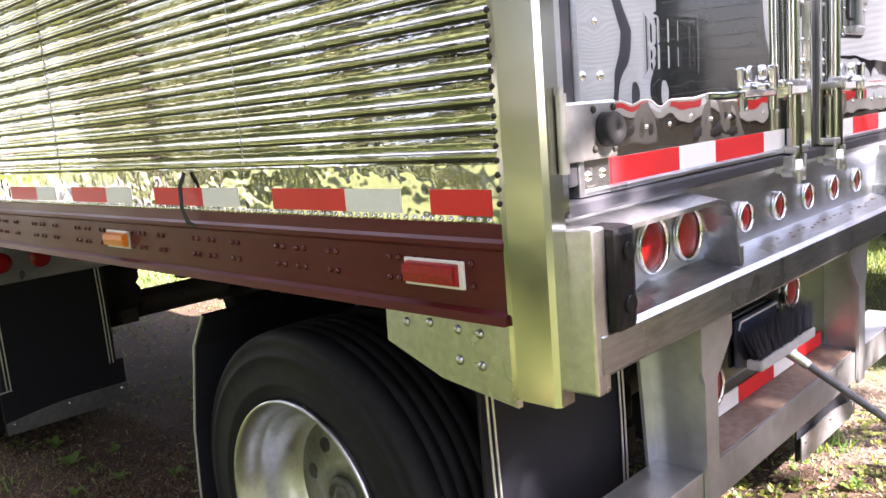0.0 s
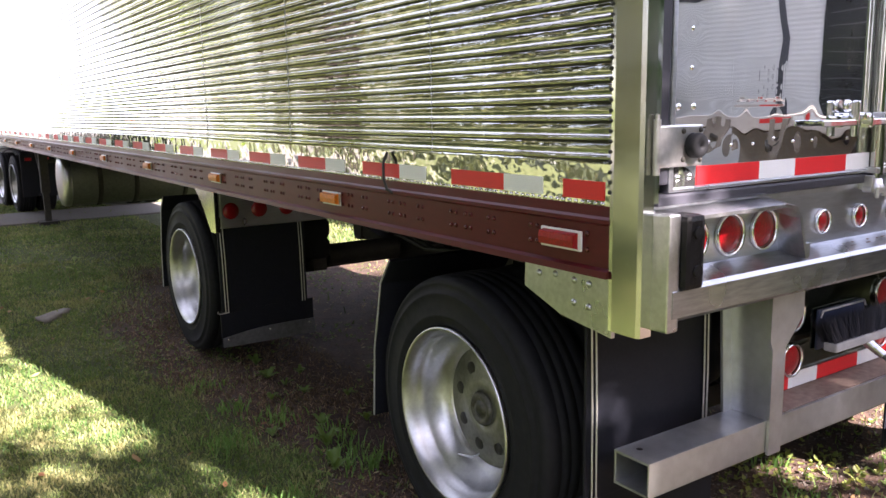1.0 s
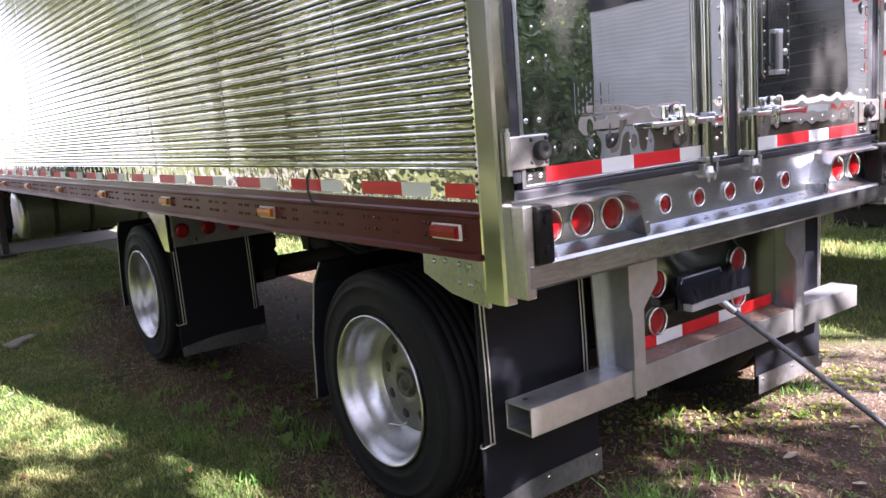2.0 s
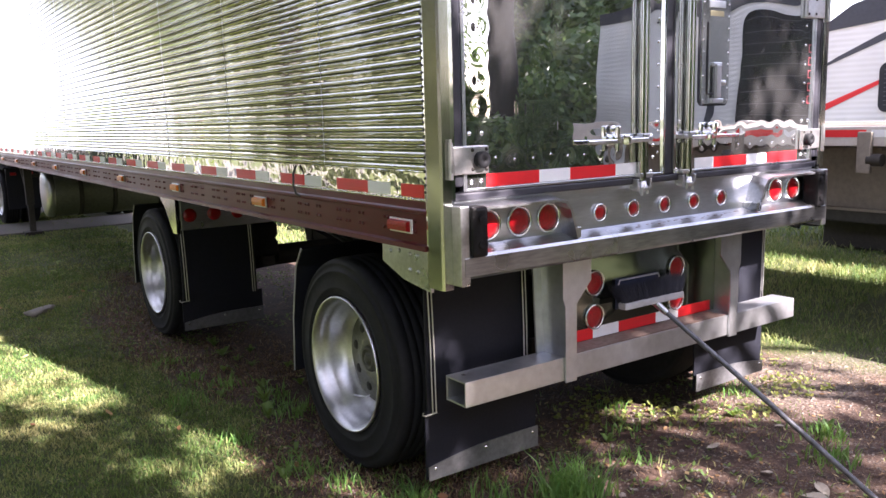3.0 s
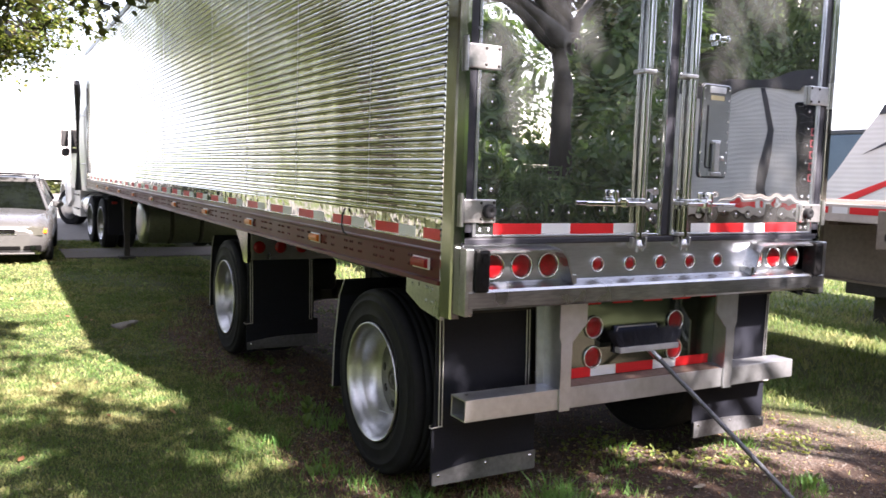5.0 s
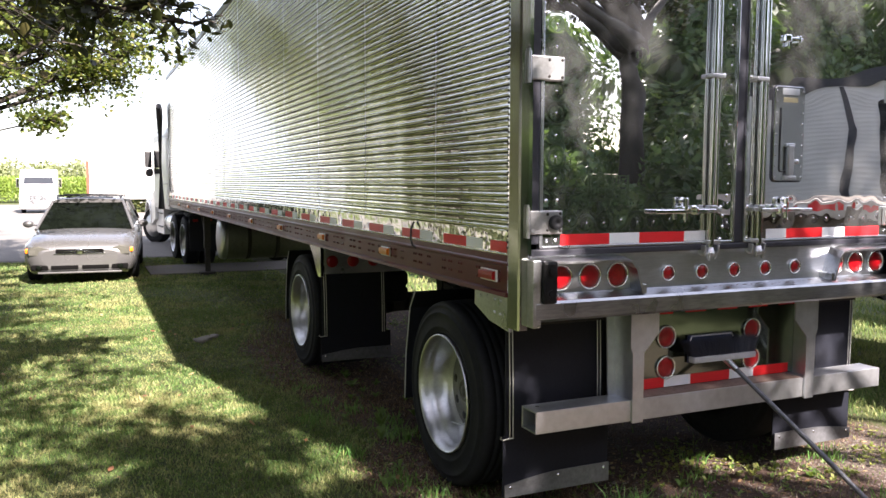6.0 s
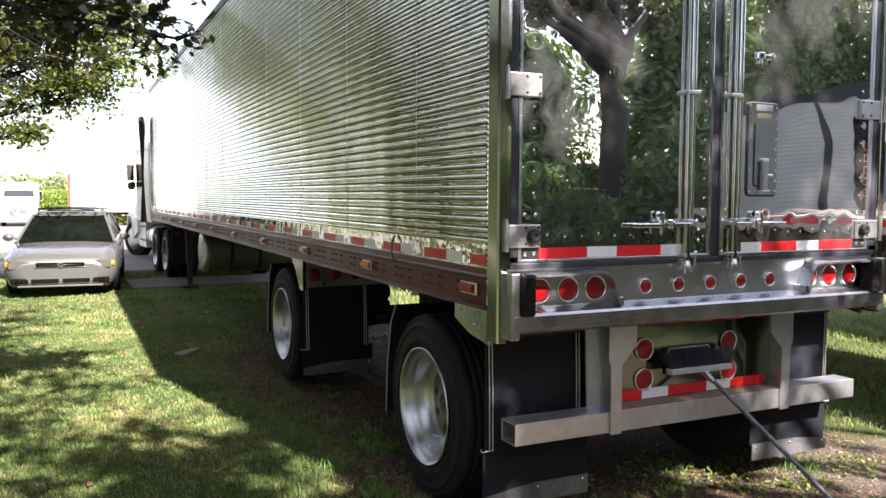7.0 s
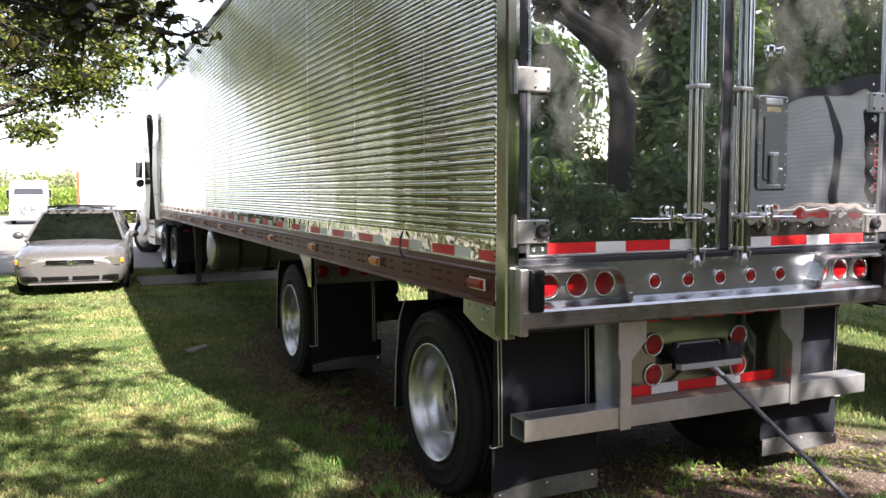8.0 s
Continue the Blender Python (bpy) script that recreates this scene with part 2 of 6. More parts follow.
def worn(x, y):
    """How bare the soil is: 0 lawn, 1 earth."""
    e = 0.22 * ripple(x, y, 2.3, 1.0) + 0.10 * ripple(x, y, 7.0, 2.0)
    # Bare under the trailer too: the dark earth stands in for shade there.
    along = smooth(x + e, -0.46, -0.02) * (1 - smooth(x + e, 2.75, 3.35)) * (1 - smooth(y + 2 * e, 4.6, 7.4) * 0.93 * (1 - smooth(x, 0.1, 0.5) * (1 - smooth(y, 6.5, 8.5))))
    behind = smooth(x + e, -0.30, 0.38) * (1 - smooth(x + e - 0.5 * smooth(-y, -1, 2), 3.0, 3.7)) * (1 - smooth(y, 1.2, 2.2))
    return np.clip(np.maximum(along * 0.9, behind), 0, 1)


def pale(x, y):
    """Where pale dust and gravel lie."""
    e = 0.25 * ripple(x, y, 3.1, 4.0)
    grit = 0.16 * smooth(x + e, -0.1, 0.5) * (1 - smooth(x + e, 2.6, 3.6)) * (1 - smooth(y + e, -0.1, 0.5))
    return np.maximum(grit, (1 - smooth(np.hypot((x - 3.0) / 1.15, (y - 0.24) / 0.48) + e, 0.6, 1.15)) * 0.55)


def lie(x, y):
    return 0.004 + 0.012 * ripple(x, y, 2.1, 3.0) + 0.006 * ripple(x, y, 6.0, 5.0) - 0.012 * worn(x, y)


xs = np.concatenate([-np.geomspace(700, 9, 22), np.arange(-8, 11, 0.125), np.geomspace(11.2, 700, 22)])
ys = np.concatenate([-np.geomspace(700, 9, 22), np.arange(-8, 18, 0.125), np.geomspace(18.2, 900, 24)])
gx, gy = np.meshgrid(xs, ys)
near = (1 - smooth(np.hypot(gx - 1, gy - 4), 14, 30))
gz = lie(gx, gy) * near
me = bpy.data.meshes.new("ground")
w = len(xs)
quads = [(j * w + i, j * w + i + 1, (j + 1) * w + i + 1, (j + 1) * w + i) for j in range(len(ys) - 1) for i in range(w - 1)]
me.from_pydata(np.stack([gx, gy, gz], -1).reshape(-1, 3).tolist(), [], quads)
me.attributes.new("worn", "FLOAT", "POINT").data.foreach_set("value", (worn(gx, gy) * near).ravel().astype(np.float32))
me.attributes.new("pale", "FLOAT", "POINT").data.foreach_set("value", (pale(gx, gy) * near).ravel().astype(np.float32))
for p in me.polygons:
    p.use_smooth = True

g = Nodes("lawn_and_bare_earth")
wa = g.node("ShaderNodeAttribute")
wa.attribute_name = "worn"
pa = g.node("ShaderNodeAttribute")
pa.attribute_name = "pale"
fine, mid, wide = g.noise(45.0, 5.0, 0.65), g.noise(6.0, 4.0), g.noise(0.8, 3.0)
lawn = g.mix(0.5, g.ramp(mid, [(0.3, (0.016, 0.032, 0.006)), (0.7, (0.06, 0.075, 0.018))]), g.ramp(wide, [(0.35, (0.025, 0.05, 0.008)), (0.65, (0.09, 0.09, 0.025))]))
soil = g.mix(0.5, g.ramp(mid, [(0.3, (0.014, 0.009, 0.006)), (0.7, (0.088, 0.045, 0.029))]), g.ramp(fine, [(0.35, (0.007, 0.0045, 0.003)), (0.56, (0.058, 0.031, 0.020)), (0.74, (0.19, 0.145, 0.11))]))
dust = g.ramp(fine, [(0.35, (0.045, 0.033, 0.026)), (0.6, (0.135, 0.108, 0.088)), (0.75, (0.30, 0.265, 0.23))])
edge = g.node("ShaderNodeMath")
edge.operation = "ADD"
g.link(wa.outputs["Fac"], edge.inputs[0])
g.link(g.span(fine, 0.3, 0.7, -0.25, 0.25), edge.inputs[1])
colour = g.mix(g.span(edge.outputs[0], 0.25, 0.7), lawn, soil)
edge2 = g.node("ShaderNodeMath")
edge2.operation = "ADD"
g.link(pa.outputs["Fac"], edge2.inputs[0])
g.link(g.span(fine, 0.3, 0.7, -0.3, 0.3), edge2.inputs[1])
g.set(Base_Color=g.mix(g.span(edge2.outputs[0], 0.25, 0.8), colour, dust), Roughness=0.95)
g.bump(mid, 0.03, 0.8, g.bump(fine, 0.014, 1.0))
me.materials.append(g.mat)
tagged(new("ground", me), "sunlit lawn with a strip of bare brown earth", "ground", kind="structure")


def leafy(name, tones, through=0.35, rough=0.5, glow=(0.30, 0.36, 0.04)):
    """Thin leaves that let light through, each a little different."""
    n = Nodes(name)
    geo = n.node("ShaderNodeNewGeometry")
    tone = n.ramp(geo.outputs["Random Per Island"], tones)
    n.set(Base_Color=tone, Roughness=rough)
    t = n.node("ShaderNodeBsdfTranslucent")
    n.link(n.mix(0.5, tone, glow), t.inputs["Color"])
    m = n.node("ShaderNodeMixShader", Fac=through)
    n.link(n.bsdf.outputs[0], m.inputs[1])
    n.link(t.outputs[0], m.inputs[2])
    n.link(m.outputs[0], n.out.inputs["Surface"])
    return n.mat


def dried(mat, straw):
    """Turns patches of a leafy material to straw, at two scales."""
    n = Nodes("", mat)
    tone = n.bsdf.inputs["Base Color"].links[0].from_socket
    wide, small = n.noise(1.1, 3.0, 0.6), n.noise(6.0, 4.0, 0.7)
    both = n.mix(0.5, wide, small)
    dry = n.mix(n.span(both, 0.48, 0.61, 0.0, 0.82), tone, straw)
    n.link(n.mix(n.span(both, 0.41, 0.49, 0.6, 0.0), dry, (0.035, 0.085, 0.010)), n.bsdf.inputs["Base Color"])
    return mat


grass_mat = dried(leafy("grass_blades", [(0.0, (0.026, 0.080, 0.026)), (0.35, (0.072, 0.158, 0.040)), (0.68, (0.150, 0.235, 0.060)), (0.92, (0.26, 0.29, 0.10)), (1.0, (0.36, 0.29, 0.18))], 0.33, 0.72, (0.28, 0.33, 0.07)), (0.36, 0.32, 0.15))
weed_mat = leafy("weed_leaves", [(0.0, (0.05, 0.12, 0.02)), (0.6, (0.10, 0.18, 0.04)), (1.0, (0.20, 0.25, 0.08))])
rng = np.random.default_rng(7)


def from_arrays(name, verts, size, mat, label, category, kind="stuff"):
    """Many small faces with the same number of corners, as one mesh."""
    m = bpy.data.meshes.new(name)
    n = len(verts)
    m.vertices.add(n)
    m.vertices.foreach_set("co", np.asarray(verts, np.float32).ravel())
    m.loops.add(n)
    m.loops.foreach_set("vertex_index", np.arange(n, dtype=np.int32))
    m.polygons.add(n // size)
    m.polygons.foreach_set("loop_start", np.arange(0, n, size, dtype=np.int32))
    m.update(calc_edges=True)
    m.validate()
    m.materials.append(mat)
    return tagged(new(name, m), label, category, kind=kind)


def blades(x, y, h, width, lean=0.95):
    """Curved grass blades of two faces' height each, as triangles: a strip of three."""
    n = len(x)
    a, b = rng.uniform(0, 2 * np.pi, n), rng.uniform(0, 2 * np.pi, n)
    z = lie(x, y) - 0.004
    side = np.stack([np.cos(a), np.sin(a), 0 * a], -1) * (width * 0.5)[:, None]
    bend = np.stack([np.cos(b), np.sin(b), 0 * b], -1) * (h * rng.uniform(0.1, lean, n))[:, None]
    base = np.stack([x, y, z], -1)
    up = np.stack([0 * h, 0 * h, h], -1)
    mid = base + up * 0.55 + bend * 0.35
    tip = base + up * (1 - 0.25 * rng.random(n))[:, None] + bend
    return np.stack([base - side, base + side, mid + side * 0.8, base - side, mid + side * 0.8, mid - side * 0.8, mid - side * 0.8, mid + side * 0.8, tip], 1).reshape(-1, 3)


def lawn_blades(x0, x1, y0, y1, per_m2, lo, hi, width):
    n = int((x1 - x0) * (y1 - y0) * per_m2)
    x, y = rng.uniform(x0, x1, n), rng.uniform(y0, y1, n)
    bare = np.clip(worn(x, y) + pale(x, y), 0, 1)
    patch = 0.55 + 0.45 * ripple(x, y, 3.3, 8.0)
    # Few blades under the trailer, where the dark earth stands for shade.
    keep = rng.random(n) < (1 - bare) ** 2.2 * (0.55 + 0.45 * patch) + (0.25 * np.clip(ripple(x, y, 2.7, 3.7) + 0.15, 0, 1) + 0.05) * np.where((x > 0.25) & (y > 1.0) & (y < 7.5) & (x < 2.4), 0.12, 1.0)
    x, y = x[keep], y[keep]
    h = rng.uniform(lo, hi, len(x)) * (0.55 + 0.55 * (0.5 + 0.5 * ripple(x, y, 1.9, 6.0)) + 0.35 * np.clip(ripple(x, y, 8.0, 2.0), 0, 1)) * np.where(rng.random(len(x)) > 0.992, 2.0, 1.0)
    return blades(x, y, h, np.full(len(x), width) * rng.uniform(0.7, 1.3, len(x)))


lawn_parts = [
    lawn_blades(0.6, 2.8, 0.8, 9.0, 700, 0.03, 0.09, 0.007),
    lawn_blades(-4.2, 0.6, -1.5, 3.5, 6000, 0.014, 0.05, 0.0075),
    lawn_blades(-4.8, 1.0, 3.5, 8.0, 3000, 0.016, 0.052, 0.010),
    lawn_blades(-5.5, 1.6, 8.0, 16.1, 1100, 0.02, 0.055, 0.016),
    lawn_blades(-4.2, 0.4, -5.0, -1.5, 1500, 0.02, 0.05, 0.010),
    lawn_blades(-8.0, -4.2, -5.0, 8.0, 500, 0.02, 0.055, 0.014),
    lawn_blades(0.4, 4.2, -2.6, 1.6, 2000, 0.02, 0.07, 0.006),
    lawn_blades(2.6, 7.5, 1.0, 6.0, 1300, 0.05, 0.13, 0.008),
    lawn_blades(4.0, 8.0, -2.0, 1.0, 500, 0.04, 0.09, 0.008),
    lawn_blades(2.6, 14.0, 5.0, 14.0, 260, 0.06, 0.14, 0.018),
    lawn_blades(7.5, 14.0, 0.5, 5.0, 300, 0.06, 0.13, 0.016),
]
from_arrays("grass", np.concatenate(lawn_parts), 3, grass_mat, "short green and straw-coloured lawn grass", "grass")


# ---- semi trailer ----
W, L, TOP, MID = 2.59, 16.15, 4.12, 1.295
trailer = thing("semi_trailer", (MID, 8.0, 0.0), "long polished stainless refrigerated semi trailer with maroon bottom rail", "trailer")


def mirrored(build, name, mat, label="", parent=trailer, smooth=False):
    """One part at the near side and its mirror at the far side."""
    made = []
    for far in (False, True):
        bm = blank()
        build(bm)
        if far:
            for v in bm.verts:
                v.co.x = W - v.co.x
            bmesh.ops.reverse_faces(bm, faces=bm.faces[:])
        made.append(part(name, bm, mat, parent, label, smooth))
    return made


# side walls: horizontal flutes
PITCH, FLUTE0, FLUTES = 0.0515, 1.500, 49
# one flute: a narrow round bead, then a bowed land up to the next bead
FLUTE = [(0.0014, 0.0), (-0.0012, 0.0014), (-0.0035, 0.0042), (-0.0047, 0.0082), (-0.0049, 0.0108), (-0.0041, 0.0150), (-0.0021, 0.0184), (0.0008, 0.0206)]
FLUTE += [(0.0008 - 0.0027 * math.sin(math.pi * u), 0.0206 + 0.0304 * u) for u in (0.1, 0.25, 0.42, 0.6, 0.78, 0.92)]


def fluted(bm):
    prof = [(0.0, 1.36), (0.0, FLUTE0 - 0.004)]
    for k in range(FLUTES):
        prof += [(x, FLUTE0 + k * PITCH + z) for x, z in FLUTE]
    prof += [(0.0, 4.03)]
    cuts = [0.069] + [0.173 + 0.0763 * k for k in range(209)] + [L]
    r = random.Random(5)
    grid = []
    for i, y in enumerate(cuts):
        near_rivet = ((y - 0.325) / 0.305) % 1.0
        pinch = 0.0011 * math.exp(-(min(near_rivet, 1 - near_rivet) / 0.16) ** 2)
        bow = r.uniform(-0.0005, 0.0005) + pinch + 0.0016 * math.sin(y * 2.9) * math.sin(y * 1.1 + 1)
        grid.append([bm.verts.new((x + (bow * (0.6 + 0.4 * math.sin(z * 3 + y)) if 0 < i < len(cuts) - 1 else 0), y, z)) for x, z in prof])
    for a, b in zip(grid, grid[1:]):
        for i in range(len(prof) - 1):
            f = bm.faces.new((a[i], a[i + 1], b[i + 1], b[i]))
            f.smooth = i > 1
            # faces beside each crease take the painted shade
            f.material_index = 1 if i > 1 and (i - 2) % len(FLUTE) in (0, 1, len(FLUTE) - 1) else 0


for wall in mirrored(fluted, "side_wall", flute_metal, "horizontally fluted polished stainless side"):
    wall.data.materials.append(crease_shade)
# thin joints where the fluted sheets overlap
edge_prof = [(x - 0.0008, FLUTE0 + k * PITCH + z) for k in range(FLUTES) for x, z in FLUTE]
for k in range(13):
    y = 0.940 + 1.22 * k
    bm = blank()
    rows_ = [[bm.verts.new((x - (0.0 if q else -0.0030), y + d, z)) for x, z in edge_prof] for d, q in ((-0.0013, 0), (-0.0009, 1), (0.0009, 1), (0.0013, 0))]
    for a, b in zip(rows_, rows_[1:]):
        for i in range(len(edge_prof) - 1):
            bm.faces.new((a[i], a[i + 1], b[i + 1], b[i]))
    part("sheet_seam", bm, brushed_up, trailer)
bm = blank()
box(bm, 0.004, W - 0.004, 0.05, L, TOP - 0.05, TOP, 0.01)
part("roof", bm, white_paint, trailer)
bm = blank()
box(bm, 0.003, W - 0.003, L - 0.04, L, 1.2, TOP - 0.05)
part("front_wall", bm, white_paint, trailer)
bm = blank()
box(bm, 0.02, W - 0.02, 0.12, L - 0.04, 1.20, 1.26)
part("floor", bm, frame_black, trailer)
mirrored(lambda b: prism(b, [(-0.012, 4.03), (-0.014, 4.10), (0.0, TOP + 0.012), (0.06, TOP + 0.012), (0.06, TOP), (0.003, 4.07), (0.003, 4.03)], "y", 0.085, L), "top_rail", flap_weight_mat)

# dimpled strip rivets at the foot of the flutes, seam rivets on the flutes
bm = blank()
for k in range(330):
    y = 0.11 + k * 0.026
    dome(bm, (-0.0012, y, 1.385), "-x", 0.0085, 0.006, 6)
part("strip_rivets", bm, strip_metal, trailer, "close row of small bright rivets", True)["kind"] = "stuff"
bm = blank()
for k in range(18):
    y = 0.325 + 0.305 * k
    for j in range(FLUTES):
        dome(bm, (-0.0047, y, FLUTE0 + j * PITCH + 0.0098), "-x", 0.0050, 0.0035, 6)
part("seam_rivets", bm, flute_metal, trailer, "", True)["kind"] = "stuff"
mirrored(lambda b: box(b, -0.0015, 0.0005, 0.071, L - 0.05, 1.380, 1.492), "tape_strip", strip_metal, "flat dimpled bright strip")


def rail(b):
    prism(b, [(0.02, 1.38), (-0.006, 1.38), (-0.008, 1.352), (-0.016, 1.345), (-0.016, 1.334), (-0.008, 1.327), (-0.008, 1.212), (-0.022, 1.205), (-0.024, 1.186), (0.02, 1.186)], "y", 0.073, L)


mirrored(rail, "bottom_rail", maroon, "maroon painted bottom rail with ridges")
bm = blank()
for k in range(150):
    y = 0.16 + 0.105 * k + (0.02 if k % 4 == 1 else 0)
    if k % 4 == 3:
        continue
    for z in (1.255, 1.300):
        for d in (0, 0.03):
            dome(bm, (-0.0085, y + d, z), "-x", 0.0085, 0.006, 6)
part("rail_rivets", bm, rivet_maroon, trailer, "", True)["kind"] = "stuff"

# reflective tape along the side
for k in range(25):
    base = 0.103 + 0.629 * k
    for name, a, b_, m in ([("red_tape", base, base + 0.162, tape_red)] if k == 0 else [("white_tape", base - 0.378, base - 0.197, tape_white), ("red_tape", base - 0.197, base + 0.090, tape_red)]):
        if b_ < L - 0.1:
            bm = blank()
            box(bm, -0.004, -0.001, a, b_, 1.394, 1.445)
            part(name, bm, m, trailer)


def marker(y, m, body):
    bm = blank()
    box(bm, -0.016, -0.008, y - 0.084, y + 0.084, 1.246, 1.304, 0.003)
    base = part("marker_light", bm, body, trailer)
    bm = blank()
    prism(bm, [(-0.016, 1.252), (-0.034, 1.257), (-0.036, 1.276), (-0.034, 1.293), (-0.016, 1.298)], "y", y - 0.072, y + 0.072)
    part("lens", bm, m, base)


marker(0.262, red_lens, white_paint)
for k in range(9):
    marker(1.726 + 1.524 * k, amber_lens, galvanised)

# a short loop of black hose on the side
bm = blank()
tube(bm, [(-0.012, 1.235, 1.49), (-0.028, 1.24, 1.45), (-0.034, 1.232, 1.39), (-0.030, 1.215, 1.35), (-0.012, 1.20, 1.335)], 0.006)
part("hose", bm, black_plastic, trailer, "short black hose loop")

# corner posts and the plates below them
mirrored(lambda b: prism(b, [(-0.014, 0.072), (-0.018, 0.056), (-0.018, -0.030), (-0.010, -0.040), (0.030, -0.040), (0.030, 0.05), (0.01, 0.072)], "z", 1.045, TOP - 0.04), "corner_post", post_metal, "satin bright metal corner post")
bm = blank()
for k in range(92):
    dome(bm, (-0.013, 0.074, 1.42 + k * 0.02675), "-x", 0.007, 0.006, 5)
part("post_rivets", bm, black_plastic, trailer, "", True)["kind"] = "stuff"
for far in (0, W):
    s = 1 if far == 0 else -1
    bm = blank()
    prism(bm, [(0.069, 1.185), (0.430, 1.183), (0.433, 1.108), (0.27, 1.048), (0.069, 1.020)], "x", far - 0.004 * s, far + 0.01 * s)
    gusset = part("corner_gusset", bm, brushed_up, trailer, "bolted bright corner plate")
    for y, z in ((0.155, 1.158), (0.155, 1.092), (0.215, 1.160), (0.215, 1.095), (0.295, 1.165), (0.365, 1.158)):
        bm = blank()
        dome(bm, (far - 0.004 * s, y, z), "-x" if s > 0 else "x", 0.011, 0.007)
        part("bolt", bm, brushed_up, gusset, "", True)

# rear sill, ledge and lamp housings
bm = blank()
box(bm, 0.05, W - 0.05, 0.0, 0.05, 1.17, 1.405)
part("rear_sill", bm, brushed, trailer, "brushed aluminium rear sill")
bm = blank()
prism(bm, [(0.0, 1.203), (-0.088, 1.182), (-0.097, 1.170), (-0.097, 1.100), (-0.085, 1.088), (0.05, 1.088), (0.05, 1.203)], "x", 0.045, W - 0.045)
part("ledge", bm, ledge_metal, trailer, "worn aluminium bumper ledge")
bm = blank()
for k in range(26):
    x0 = 0.95 + 0.042 * k + rng.uniform(-0.01, 0.01)
    y0 = -0.050 + rng.uniform(-0.012, 0.012)
    w_, d_ = rng.uniform(0.012, 0.04), rng.uniform(0.004, 0.012)
    z0 = 1.203 + y0 * 0.2386 + 0.0012
    hull(bm, [(x0, y0, z0), (x0 + w_, y0 + 0.003, z0 + 0.0007), (x0 + w_ * 0.9, y0 + d_, z0 + d_ * 0.24), (x0 + 0.004, y0 + d_ * 0.8, z0 + d_ * 0.2)], [(0, 1, 2, 3)])
part("scuffs", bm, rusty_top, trailer, "rusty scuff marks on the ledge")["kind"] = "stuff"
mirrored(lambda b: box(b, 0.028, 0.072, -0.095, 0.0, 1.062, 1.372, 0.006), "bumper_end", brushed_up, "bright bumper end block")


def housing(b):
    t = 0.010
    out = [(0.060, 1.372), (0.535, 1.372), (0.585, 1.362), (0.612, 1.330), (0.655, 1.200)]
    inn = [(0.060, 1.362), (0.532, 1.362), (0.577, 1.353), (0.602, 1.325), (0.643, 1.200)]
    for i in range(len(out) - 1):
        (a, b1), (c, d) = out[i], out[i + 1]
        (e, f), (g_, h) = inn[i], inn[i + 1]
        pts = [(a, 0.0, b1 + 0.006), (c, 0.0, d + 0.006), (g_, 0.0, h), (e, 0.0, f), (a, -0.090, b1 - 0.012), (c, -0.090, d - 0.012), (g_, -0.090, h - 0.012), (e, -0.090, f - 0.012)]
        vs = [b.verts.new(p) for p in pts]
        fs = [b.faces.new([vs[q] for q in f_]) for f_ in ((0, 4, 5, 1), (1, 5, 6, 2), (2, 6, 7, 3), (3, 7, 4, 0), (4, 7, 6, 5), (0, 1, 2, 3))]
        bmesh.ops.recalc_face_normals(b, faces=fs)
    box(b, 0.643, 0.668, -0.088, 0.0, 1.19, 1.235, 0.004)


mirrored(housing, "lamp_housing", brushed_up, "folded aluminium lamp surround")
mirrored(lambda b: [box(b, 0.074, 0.150, -0.112, -0.02, 1.170, 1.368, 0.016), spin(b, [(0.017, -0.118), (0.017, -0.108)], (0.118, 0, 1.32), "y", 14), spin(b, [(0.017, -0.118), (0.017, -0.108)], (0.118, 0, 1.22), "y", 14)], "rubber_bumper", bumper_rubber, "chipped black rubber dock bumper")


def lamp(x, y, z, r):
    bm = blank()
    e = 0.011 if r > 0.04 else 0.0085
    spin(bm, [(r + e, 0), (r + e, -0.009), (r + e * 0.7, -0.015), (r + 0.002, -0.011), (r + 0.001, 0.0)], (x, y, z), "y", 28, True)
    ring = part("lamp_ring", bm, plain_chrome, trailer, "bright metal lamp ring")
    bm = blank()
    spin(bm, [(r, 0), (r, -0.002), (r * 0.94, -0.005), (r * 0.5, -0.008), (r * 0.15, -0.0085)], (x, y, z), "y", 28)
    part("lens", bm, red_lens, ring, "red round lamp lens")


for x in (0.228, 0.392, 0.552):
    lamp(x, -0.001, 1.277, 0.053)
    lamp(W - x, -0.001, 1.277, 0.053)
for k in range(5):
    lamp(0.862 + 0.2165 * k, -0.001, 1.272, 0.0315)

# rear door frame, gaskets and doors
bm = blank()
box(bm, 0.056, W - 0.056, -0.03, 0.05, TOP - 0.16, TOP - 0.04, 0.006)
part("door_header", bm, brushed, trailer)
for a, b_ in ((0.050, 0.093), (W - 0.093, W - 0.050)):
    bm = blank()
    box(bm, a, b_, -0.030, 0.0, 1.44, TOP - 0.17, 0.006)
    part("door_gasket", bm, gasket, trailer, "black rubber door gasket")
bm = blank()
box(bm, 0.052, W - 0.052, -0.034, 0.0, 1.384, 1.416, 0.008)
part("door_gasket", bm, gasket, trailer, "black rubber door gasket")
bm = blank()
box(bm, 0.056, W - 0.056, -0.014, 0.03, 1.368, 1.386)
part("threshold", bm, galvanised, trailer)
mirrored(lambda b: box(b, 0.031, 0.049, -0.038, 0.0, 1.395, TOP - 0.16), "door_jamb", chrome)


